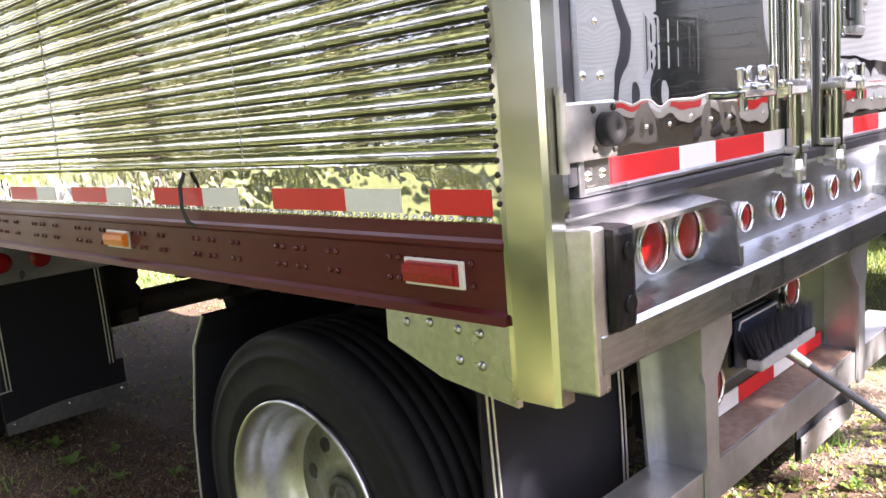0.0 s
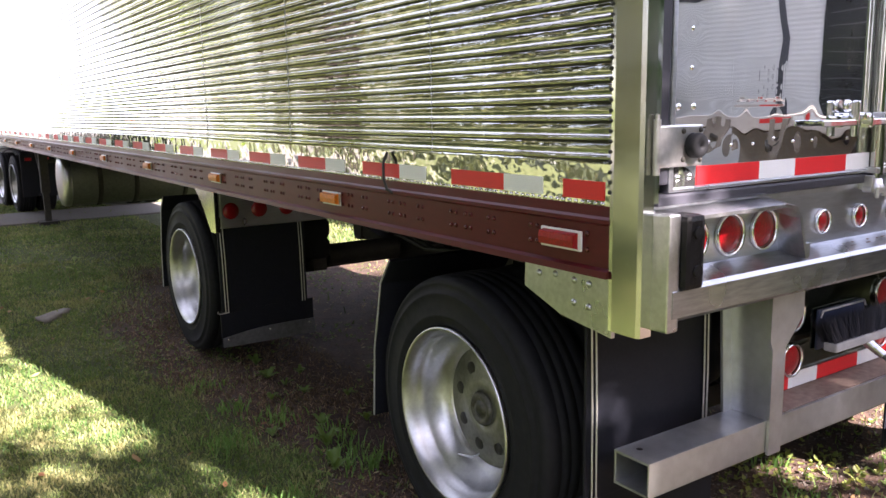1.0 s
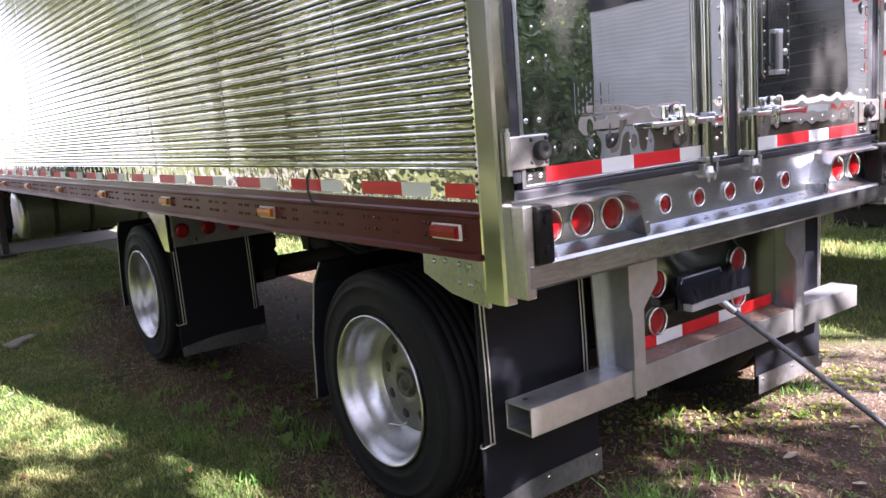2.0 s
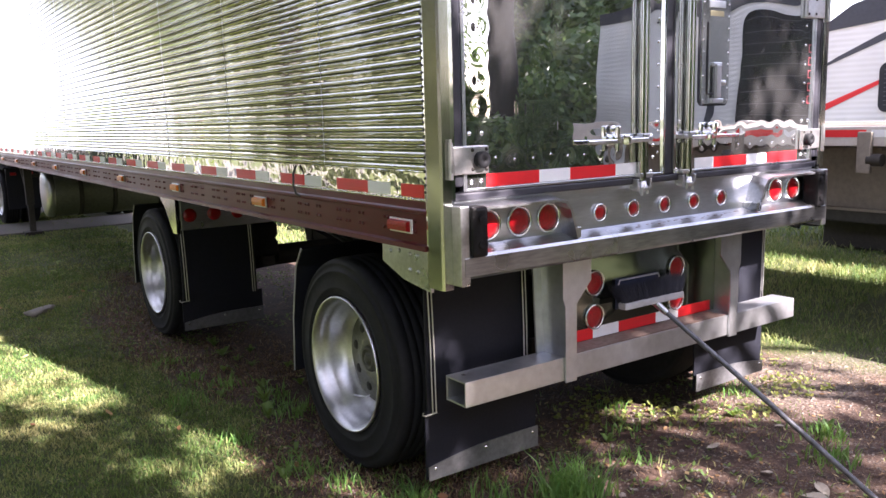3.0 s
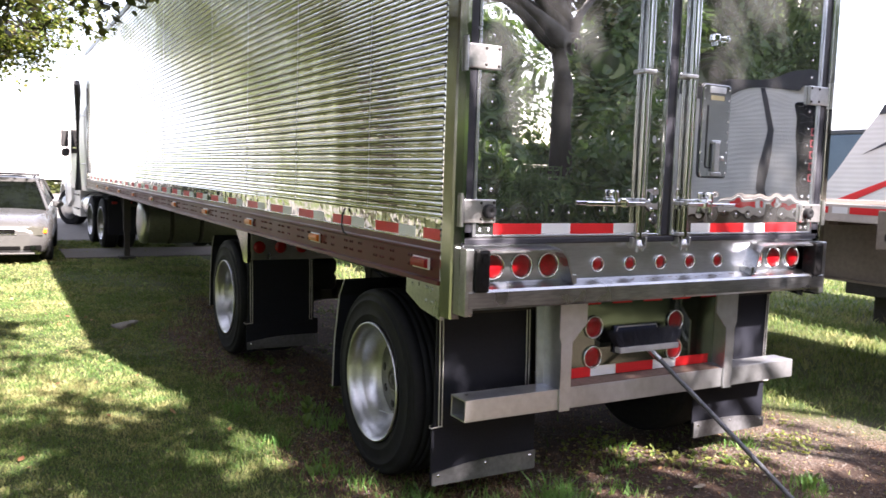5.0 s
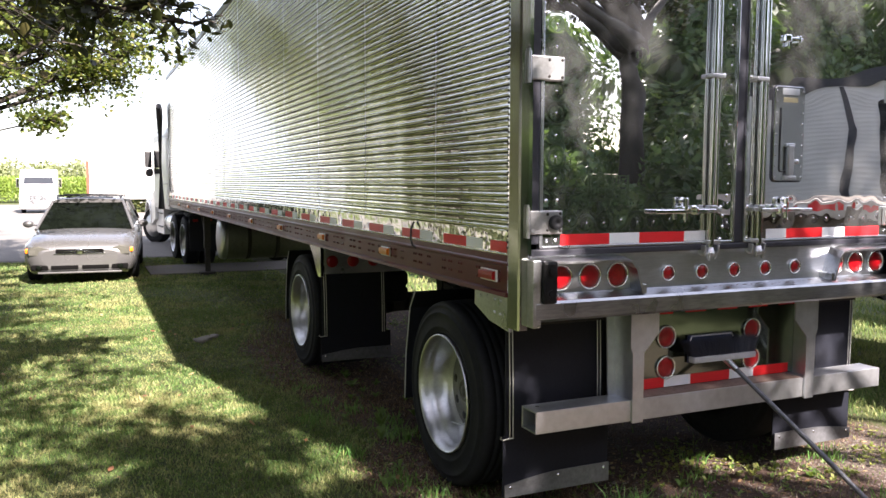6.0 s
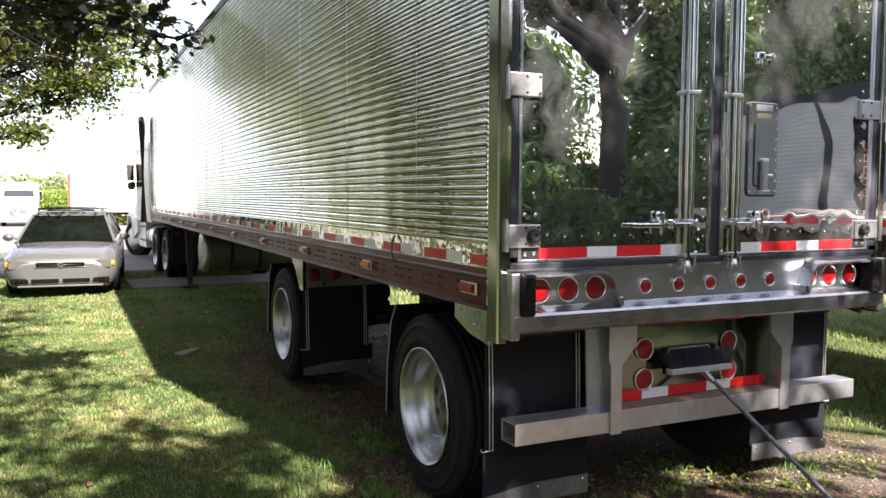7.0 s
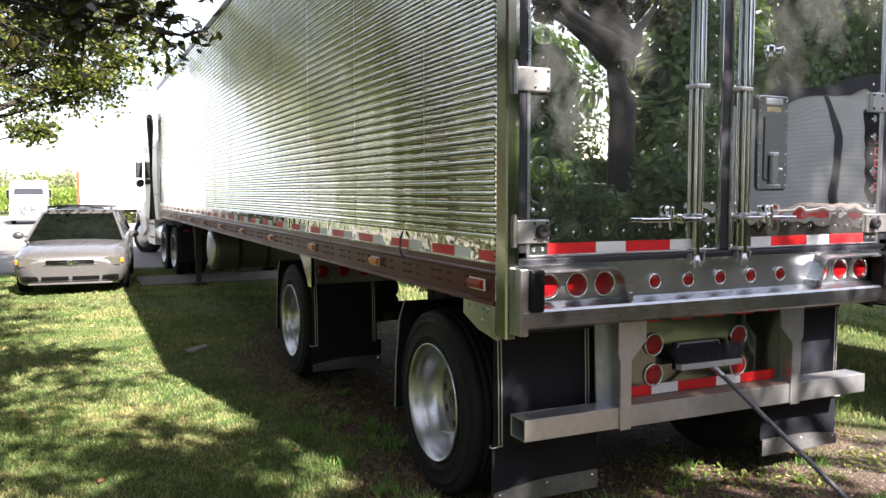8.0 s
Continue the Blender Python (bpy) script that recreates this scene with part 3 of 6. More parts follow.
def rivet_spots():
    """Door rivets, for the near door: x and z."""
    col = [(0.180, 1.74 + 0.1 * k) for k in range(24)] + [(1.215, 1.52 + 0.1 * k) for k in range(24)]
    row = [(0.26 + 0.098 * k, 1.533 + (0.012 if k % 3 == 0 else 0)) for k in range(10)]
    return col + row + [(0.138, 1.455), (0.186, 1.457), (0.30, 1.60), (0.42, 1.60), (0.56, 1.60), (0.74, 1.60), (0.93, 1.62)]


def sheet_relief(X, Z, spots):
    """How far the door sheet lies behind its plane at x and z."""
    y = np.zeros_like(X)
    for k, (x, z) in enumerate(spots):
        r2 = (X - x) ** 2 + (Z - z) ** 2
        y += (0.00045 + 0.0002 * math.sin(k * 2.3)) * (0.95 if z > 1.7 else 1.0) * np.exp(-r2 / 0.030 ** 2)
    low = np.exp(-((Z - 1.424) / 0.16) ** 2)
    y += low * np.where(X > 1.3, 0.00045, 0.0010) * ripple(X, Z * 0.6, 19.0, 1.0) + np.where(X > 1.3, 0.00008, 0.00032) * np.exp(-((Z - 1.640) / 0.026) ** 2) * (1 + 0.5 * np.sin(X * 17 + 1.5 * np.sin(X * 7)))
    y += 0.0018 * ripple(X, Z, 3.6, 6.0) + 0.0011 * np.exp(-((Z - 2.27) / 0.09) ** 2) * np.sin(X * 8.5 + 0.6)
    # one round dent
    r = np.hypot(X - 0.641, Z - 2.335)
    return y + 0.0003 * np.exp(-(r / 0.045) ** 2) * np.cos(r * 130)


def dimpled_sheet(bm, xs_, zs_, spots):
    """A thin bright sheet, pulled in round every rivet and slightly quilted between them."""
    nx, nz = 104, 232
    X, Z = np.meshgrid(np.linspace(xs_[0], xs_[1], nx), np.linspace(zs_[0], zs_[1], nz))
    y = sheet_relief(X, Z, spots)
    vs = [[bm.verts.new((X[j, i], -0.0225 + float(y[j, i]), Z[j, i])) for i in range(nx)] for j in range(nz)]
    for j in range(nz - 1):
        for i in range(nx - 1):
            bm.faces.new((vs[j][i], vs[j][i + 1], vs[j + 1][i + 1], vs[j + 1][i])).smooth = True
    box(bm, xs_[0], xs_[1], -0.012, 0.03, zs_[0], zs_[1])


def door(far):
    fx = (lambda x: W - x) if far else (lambda x: x)
    bx = lambda b, x0, x1, *r: box(b, min(fx(x0), fx(x1)), max(fx(x0), fx(x1)), *r)
    bm = blank()
    dimpled_sheet(bm, sorted((fx(0.112), fx(1.250))), (1.424, TOP - 0.17), [(fx(x), z) for x, z in rivet_spots()])
    panel = part("door", bm, door_metal, trailer, "mirror polished stainless rear door")
    bm = blank()
    for x0, x1, z0, z1 in ((0.094, 0.112, 1.418, TOP - 0.17), (0.112, 1.250, 1.418, 1.429)):
        bx(bm, x0, x1, -0.032, 0.0, z0, z1, 0.003)
    part("edge_trim", bm, brushed, panel)
    # rivets
    bm = blank()
    for k in range(24):
        dome(bm, (fx(0.180), -0.022, 1.74 + 0.1 * k), "-y", 0.0075, 0.005)
        dome(bm, (fx(1.205 if far else 1.222), -0.022, 1.52 + 0.1 * k), "-y", 0.0065, 0.004)
    for k in range(10):
        dome(bm, (fx(0.26 + 0.098 * k), -0.022, 1.533 + (0.012 if k % 3 == 0 else 0)), "-y", 0.0055, 0.004)
    for x, z in ((0.138, 1.455), (0.186, 1.457), (0.132, 1.640), (0.192, 1.640), (1.19, 1.555), (1.19, 1.50), (1.215, 1.66)):
        dome(bm, (fx(x), -0.022, z), "-y", 0.0105, 0.007)
    part("rivets", bm, chrome, panel, "bright rivet heads", True)["kind"] = "stuff"
    # hinges
    for z in (1.540, 2.237, 2.93, 3.63):
        bm = blank()
        bx(bm, 0.040, 0.210, -0.044, -0.022, z - 0.054, z + 0.054, 0.005)
        part("hinge", bm, cast_metal, panel, "cast metal strap hinge")
        bm = blank()
        rod(bm, (fx(0.022), -0.050, z - 0.07), (fx(0.022), -0.050, z + 0.07), 0.010, None, 14)
        rod(bm, (fx(0.022), -0.050, z + 0.07), (fx(0.022), -0.050, z + 0.082), 0.006, None, 10)
        part("hinge_pin", bm, cast_metal, panel)
        bm = blank()
        if z < 1.6:
            spin(bm, [(0.033, 0), (0.033, -0.022), (0.027, -0.03), (0.008, -0.03), (0.006, -0.022)], (fx(0.168), -0.044, z), "y", 20)
            part("rubber_stop", bm, rubber, panel, "round black rubber door stop")
            bm = blank()
        for x, dz in ((0.13, 0.038), (0.13, -0.035), (0.198, 0.040), (0.198, -0.038)):
            dome(bm, (fx(x), -0.044, z + dz), "-y", 0.008, 0.006)
        part("hinge_bolts", bm, frame_black, panel, "", True)["kind"] = "stuff"
    # lock rod with guides and cams
    rx = 1.178 if far else 1.090
    hx = rx - 1.090
    bm = blank()
    rod(bm, (fx(rx), -0.044, 1.36), (fx(rx), -0.044, TOP - 0.10), 0.0155, None, 16)
    part("lock_rod", bm, plain_chrome, panel, "tall bright lock rod")
    bm = blank()
    rod(bm, (fx(rx + (-0.036 if far else 0.036)), -0.037, 1.60), (fx(rx + (-0.036 if far else 0.036)), -0.037, TOP - 0.20), 0.0120, None, 14)
    part("rod_cover", bm, plain_chrome, panel)
    bm = blank()
    rod(bm, (fx(rx), -0.046, 1.410), (fx(rx), -0.046, 1.575), 0.0205, None, 18)
    rod(bm, (fx(rx + 0.032), -0.040, 1.430), (fx(rx + 0.032), -0.040, 1.56), 0.012, None, 12)
    part("rod_sleeve", bm, post_metal, panel, "bright lock rod sleeve")
    for z in (1.590, 1.425, 2.258, 2.96, 3.66):
        bm = blank()
        bx(bm, rx - 0.030, rx + 0.055, -0.064, -0.022, z - 0.010, z + 0.010, 0.004)
        part("rod_guide", bm, cast_metal, panel)
        bm = blank()
        dome(bm, (fx(min(rx + 0.085, 1.235)), -0.022, z + 0.01), "-y", 0.012, 0.008)
        part("guide_bolt", bm, chrome, panel, "", True)
    bm = blank()
    bx(bm, rx - 0.022, rx + 0.022, -0.072, -0.03, 1.580, 1.612, 0.006)
    part("rod_clamp", bm, cast_metal, panel)
    for dx_, z, d in ((-0.040, 1.392, 0.012), (0.046, 1.392, 0.012)):
        bm = blank()
        bx(bm, rx + dx_ - 0.006, rx + dx_ + 0.006, -0.062, -0.012, z - 0.030, z + 0.018, 0.004)
        rod(bm, (fx(rx + dx_), -0.060, z - 0.026), (fx(rx + dx_), -0.030, z - 0.026), d)
        part("cam_keeper", bm, cast_metal, panel, "cast lock cam keeper")
    bm = blank()
    spin(bm, [(0.024, 1.352), (0.027, 1.358), (0.027, 1.374), (0.022, 1.380), (0.020, 1.398)], (fx(rx), -0.046, 0.0), "z", 16)
    bx(bm, rx - 0.030, rx + 0.030, -0.066, -0.050, 1.358, 1.372, 0.005)
    rod(bm, (fx(rx - 0.018), -0.064, 1.335), (fx(rx - 0.018), -0.064, 1.372), 0.008)
    rod(bm, (fx(rx + 0.022), -0.062, 1.340), (fx(rx + 0.022), -0.062, 1.372), 0.008)
    part("lock_cam", bm, cast_metal, panel, "worn lock cam on the rod's foot")
    # handle
    bm = blank()
    bx(bm, 0.728 + hx, 1.03 + hx, -0.070, -0.062, 1.573, 1.592, 0.003)
    bx(bm, 0.96 + hx, 1.10 + hx, -0.078, -0.068, 1.572, 1.594, 0.003)
    part("door_handle", bm, chrome, panel, "flat bright door handle bar")
    bm = blank()
    bx(bm, 0.890 + hx, 0.960 + hx, -0.060, -0.022, 1.578, 1.606, 0.008)
    bx(bm, 0.905 + hx, 0.922 + hx, -0.074, -0.05, 1.586, 1.650, 0.006)
    bx(bm, 0.932 + hx, 0.968 + hx, -0.084, -0.03, 1.592, 1.612, 0.006)
    bx(bm, 0.958 + hx, 0.976 + hx, -0.090, -0.05, 1.566, 1.604, 0.006)
    rod(bm, (fx(0.914 + hx), -0.06, 1.540), (fx(0.914 + hx), -0.06, 1.60), 0.012)
    spin(bm, [(0.019, -0.030), (0.019, -0.040), (0.014, -0.044), (0.004, -0.044)], (fx(0.912 + hx), 0, 1.634), "y", 18)
    part("handle_catch", bm, chrome, panel, "handle retaining catch")
    return panel


left_door, right_door = door(False), door(True)
bm = blank()
box(bm, 1.262, 1.322, -0.022, 0.0, 1.418, TOP - 0.17, 0.006)
part("centre_gasket", bm, gasket, trailer, "black rubber seam between the doors")
bm = blank()
box(bm, 1.250, 1.262, -0.034, 0.0, 1.418, TOP - 0.17, 0.003)
box(bm, 1.322, 1.340, -0.034, 0.0, 1.418, TOP - 0.17, 0.003)
part("seam_trim", bm, chrome, trailer)

# tape on the doors
for x0, x1, m in ((0.214, 0.487, tape_red), (0.487, 0.663, tape_white), (0.663, 0.940, tape_red), (0.940, 1.078, tape_white)):
    bm = blank()
    box(bm, x0, x1, -0.0255, -0.0225, 1.431, 1.482)
    part("red_tape" if m is tape_red else "white_tape", bm, m, left_door)
for x0, x1, m in ((1.491, 1.635, tape_white), (1.635, 1.904, tape_red), (1.904, 2.080, tape_white), (2.080, 2.355, tape_red)):
    bm = blank()
    box(bm, x0, x1, -0.0255, -0.0225, 1.431, 1.482)
    part("red_tape" if m is tape_red else "white_tape", bm, m, right_door)

# pressed maker's plate: a frame with unreadable raised strokes, faintly embossed
X, Z = np.meshgrid(np.linspace(0.352, 0.604, 127), np.linspace(1.630, 1.767, 70))
raised = np.zeros_like(X)
strokes = [(0.362, 0.594, 1.756, 1.762), (0.362, 0.594, 1.640, 1.646), (0.362, 0.368, 1.640, 1.762), (0.588, 0.594, 1.640, 1.762)]
for row, z in enumerate((1.706, 1.652)):
    for k in range(5):
        x = 0.376 + 0.042 * k
        strokes += [(x, x + 0.010, z, z + 0.045), (x, x + 0.032, z + 0.035, z + 0.045)] + ([(x, x + 0.030, z + 0.010, z + 0.019)] if (k + row) % 2 else [])
for x0, x1, z0, z1 in strokes:
    inside = np.minimum(np.minimum(X - x0, x1 - X), np.minimum(Z - z0, z1 - Z))
    raised = np.maximum(raised, np.clip((inside + 0.003) / 0.005, 0, 1))
Y = -0.0227 + sheet_relief(X, Z, rivet_spots()) - 0.00012 * raised
bm = blank()
vs = [[bm.verts.new((float(X[j, i]), float(Y[j, i]), float(Z[j, i]))) for i in range(127)] for j in range(70)]
for j in range(69):
    for i in range(126):
        bm.faces.new((vs[j][i], vs[j][i + 1], vs[j + 1][i + 1], vs[j + 1][i])).smooth = True
part("pressed_plate", bm, door_metal, left_door, "pressed maker's plate with raised bars")

# vent hatch, small latch and red number bars on the far door
def rounded_plate(bm, x0, x1, z0, z1, y0, y1, r, bevel=0.0):
    """An upright plate with rounded corners."""
    ring_ = []
    for cx_, cz_, a0 in ((x1 - r, z1 - r, 0), (x0 + r, z1 - r, 90), (x0 + r, z0 + r, 180), (x1 - r, z0 + r, 270)):
        ring_ += [(cx_ + r * math.cos(radians(a0 + 15 * q)), cz_ + r * math.sin(radians(a0 + 15 * q))) for q in range(7)]
    b2 = blank()
    prism(b2, ring_, "y", y0, y1)
    if bevel:
        bmesh.ops.bevel(b2, geom=[e for e in b2.edges if max(v.co.y for v in e.verts) < y0 + 1e-5], offset=bevel, segments=2, profile=0.5, affect="EDGES")
    merge(bm, b2)


# dark plate behind the hatch: its edge shadow drawn as an outline
bm = blank()
rounded_plate(bm, 1.508, 1.734, 1.729, 2.240, -0.0262, -0.019, 0.030)
part("hatch_edge_shade", bm, gasket, right_door, "thin dark outline in place of the hatch's edge shadow")
bm = blank()
rounded_plate(bm, 1.513, 1.729, 1.734, 2.235, -0.034, -0.020, 0.026, 0.004)
part("vent_hatch", bm, hatch_metal, right_door, "riveted vent hatch with rounded corners")
bm = blank()
tube(bm, [(1.556, -0.036, 2.12), (1.556, -0.036, 1.80), (1.562, -0.036, 1.786), (1.60, -0.036, 1.784)], 0.004, 6)
part("hatch_groove", bm, gasket, right_door, "dark pressed groove in the hatch")
bm = blank()
box(bm, 1.562, 1.684, -0.0385, -0.0335, 2.188, 2.222, 0.002)
part("hatch_plate", bm, galvanised, right_door, "small metal plate at the hatch's top")
bm = blank()
for k in range(9):
    for x in (1.527, 1.715):
        dome(bm, (x, -0.034, 1.757 + 0.0565 * k), "-y", 0.005, 0.004, 6)
part("hatch_rivets", bm, chrome, right_door, "", True)["kind"] = "stuff"
bm = blank()
box(bm, 1.598, 1.622, -0.060, -0.046, 1.765, 1.925, 0.005)
box(bm, 1.630, 1.648, -0.050, -0.032, 1.765, 1.925, 0.005)
box(bm, 1.590, 1.655, -0.048, -0.033, 1.915, 1.935, 0.004)
box(bm, 1.585, 1.668, -0.050, -0.033, 1.742, 1.764, 0.004)
spin(bm, [(0.014, -0.034), (0.014, -0.052), (0.008, -0.056), (0.002, -0.056)], (1.668, 0, 1.838), "y", 12)
part("hatch_handle", bm, galvanised, right_door)
bm = blank()
box(bm, 1.572, 1.676, -0.0355, -0.0338, 2.150, 2.176)
part("hatch_label", bm, surface("faded_yellow_label", (0.20, 0.18, 0.10), (0.30, 0.28, 0.18), (0.5, 0.7)), right_door, "faded yellow sticker")
bm = blank()
box(bm, 1.600, 1.690, -0.042, -0.022, 2.474, 2.488, 0.004)
box(bm, 1.566, 1.604, -0.048, -0.022, 2.462, 2.500, 0.006)
rod(bm, (1.585, -0.036, 2.44), (1.585, -0.036, 2.466), 0.009)
box(bm, 1.655, 1.672, -0.048, -0.022, 2.462, 2.498, 0.004)
part("latch", bm, chrome, right_door)
faded_red = surface("faded_red_lettering", (0.16, 0.025, 0.035), (0.24, 0.05, 0.06), (0.4, 0.6))
for k in range(5):
    bm = blank()
    box(bm, 2.438, 2.466, -0.0240, -0.0226, 1.730 + 0.068 * k, 1.736 + 0.068 * k)
    box(bm, 2.438, 2.444, -0.0240, -0.0226, 1.736 + 0.068 * k, 1.774 + 0.068 * k)
    box(bm, 2.444, 2.466, -0.0240, -0.0226, 1.768 + 0.068 * k, 1.774 + 0.068 * k)
    part("number_bar", bm, faded_red, right_door, "faded red lettering bar")


# wheels
def tyre_profile(x0, width, r, grooves=False):
    """Half section of a tyre: bead, ribbed sidewall, shoulder and tread, with grooves round the tread."""
    side = [(r - 0.19, 0.012), (r - 0.165, 0.002), (r - 0.150, -0.001), (r - 0.146, -0.004), (r - 0.138, -0.004), (r - 0.134, -0.002), (r - 0.10, -0.004), (r - 0.070, 0.001), (r - 0.066, -0.002), (r - 0.058, -0.001), (r - 0.054, 0.005), (r - 0.030, 0.011), (r - 0.026, 0.009), (r - 0.014, 0.016), (r - 0.004, 0.026), (r, 0.040)]
    p = [(a, x0 + b) for a, b in side]
    if grooves:
        for u in (0.27, 0.42, 0.58, 0.73):
            c = x0 + width * u
            p += [(r + 0.003, c - 0.0045), (r - 0.003, c - 0.003), (r - 0.003, c + 0.003), (r + 0.003, c + 0.0045)]
    else:
        p += [(r + 0.003, x0 + width * 0.35), (r + 0.003, x0 + width * 0.65)]
    return p + [(a, x0 + width - b) for a, b in side[::-1]]


def dual_wheel(parent, x0, y, z, r=0.52, away=1):
    """A pair of tyres on deep-dished rims; the open side faces -x (away=1) or +x (away=-1)."""
    def flip(bm):
        if away < 0:
            for v in bm.verts:
                v.co.x = 2 * x0 - v.co.x
            bmesh.ops.reverse_faces(bm, faces=bm.faces[:])
        return bm
    bm = blank()
    spin(bm, tyre_profile(x0, 0.275, r, True), (0, y, z), "x", 80, True)
    tyre = part("tyre", flip(bm), rubber, parent, "worn black truck tyre")
    bm = blank()
    spin(bm, tyre_profile(x0 + 0.33, 0.275, r), (0, y, z), "x", 48, True)
    part("inner_tyre", flip(bm), rubber, parent)
    bm = blank()
    # spun rim: bead lip, then a dished barrel in steps
    spin(bm, [(0.300, x0 + 0.14), (0.332, x0 + 0.012), (0.335, x0 - 0.002), (0.333, x0 - 0.010), (0.327, x0 - 0.009), (0.321, x0 - 0.001), (0.313, x0 + 0.012), (0.306, x0 + 0.030), (0.301, x0 + 0.052), (0.297, x0 + 0.056), (0.293, x0 + 0.080), (0.286, x0 + 0.105), (0.276, x0 + 0.128), (0.262, x0 + 0.148), (0.245, x0 + 0.162), (0.225, x0 + 0.172), (0.225, x0 + 0.22), (0.300, x0 + 0.22)], (0, y, z), "x", 96, True)
    part("rim", flip(bm), rim_metal, tyre, "deep dished polished aluminium rim")
    bm = blank()
    spin(bm, [(0.228, x0 + 0.168), (0.205, x0 + 0.166), (0.195, x0 + 0.160), (0.120, x0 + 0.152), (0.105, x0 + 0.146), (0.060, x0 + 0.144), (0.055, x0 + 0.20), (0.228, x0 + 0.20)], (0, y, z), "x", 64, True)
    part("wheel_disc", flip(bm), disc_metal, tyre, "dull aluminium wheel disc")
    for k in range(8):
        a = 2 * math.pi * (k + 0.3) / 8
        c = (x0 + 0.1555, y + 0.158 * math.cos(a), z + 0.158 * math.sin(a))
        bm = blank()
        spin(bm, [(0.026, 0.004), (0.024, -0.0015), (0.002, -0.001)], c, "x", 16)
        part("hand_hole", flip(bm), black_plastic, tyre, "", True)
    bm = blank()
    spin(bm, [(0.066, x0 + 0.165), (0.066, x0 + 0.140), (0.058, x0 + 0.130), (0.046, x0 + 0.127), (0.042, x0 + 0.136), (0.030, x0 + 0.136), (0.026, x0 + 0.126), (0.012, x0 + 0.124), (0.002, x0 + 0.124)], (0, y, z), "x", 32)
    part("hub", flip(bm), hub_metal, tyre, "greasy grey wheel hub")
    bm = blank()
    tube(bm, [(x0 + 0.10, y + 0.10, z - 0.205), (x0 + 0.14, y + 0.06, z - 0.215), (x0 + 0.200, y + 0.05, z - 0.20)], 0.0055, 6)
    part("valve_stem", flip(bm), galvanised, tyre)


AXLES = (0.885, 4.15)
for y in AXLES:
    dual_wheel(trailer, 0.022, y, 0.53)
    dual_wheel(trailer, W - 0.022, y, 0.53, 0.52, -1)
    bm = blank()
    rod(bm, (0.3, y, 0.53), (W - 0.3, y, 0.53), 0.07, None, 16)
    part("axle", bm, frame_black, trailer)
    for x in (0.80, W - 0.80):
        bm = blank()
        spin(bm, [(0.09, 0.62), (0.13, 0.66), (0.13, 0.74), (0.11, 0.77), (0.13, 0.80), (0.13, 0.88), (0.09, 0.92)], (x, y - 0.42, 0), "z", 20)
        part("air_spring", bm, rubber, trailer)
        bm = blank()
        prism(bm, [(y - 0.55, 0.56), (y + 0.1, 0.42), (y + 0.62, 0.60), (y + 0.66, 0.68), (y + 0.1, 0.58), (y - 0.55, 0.64)], "x", x - 0.05, x + 0.05)
        prism(bm, [(y + 0.52, 0.96), (y + 0.78, 0.96), (y + 0.70, 0.54), (y + 0.58, 0.54)], "x", x - 0.06, x + 0.06)
        part("suspension_arm", bm, frame_black, trailer)
        bm = blank()
        rod(bm, (x + (0.12 if x < MID else -0.12), y - 0.1, 0.56), (x + (0.12 if x < MID else -0.12), y - 0.34, 0.98), 0.035, None, 10)
        part("shock_absorber", bm, frame_black, trailer)
    bm = blank()
    rod(bm, (1.0, y - 0.22, 0.60), (1.6, y - 0.22, 0.60), 0.08, None, 14)
    part("brake_chamber", bm, frame_black, trailer)

for x in (0.78, W - 0.78):
    bm = blank()
    box(bm, x - 0.05, x + 0.05, 0.3, 6.2, 0.96, 1.16, 0.006)
    part("slider_rail", bm, frame_black, trailer)
for k in range(50):
    bm = blank()
    box(bm, 0.22, W - 0.22, 0.40 + 0.31 * k, 0.46 + 0.31 * k, 1.11, 1.20)
    part("crossmember", bm, frame_black, trailer)
for x, z in ((0.95, 1.02), (1.05, 0.99), (1.18, 1.03)):
    bm = blank()
    tube(bm, [(x, 0.4, z), (x + 0.06, 1.6, z - 0.10), (x - 0.05, 2.4, z - 0.16), (x + 0.05, 3.3, z - 0.06), (x, 5.6, z)], 0.014)
    part("air_hose", bm, black_plastic, trailer)


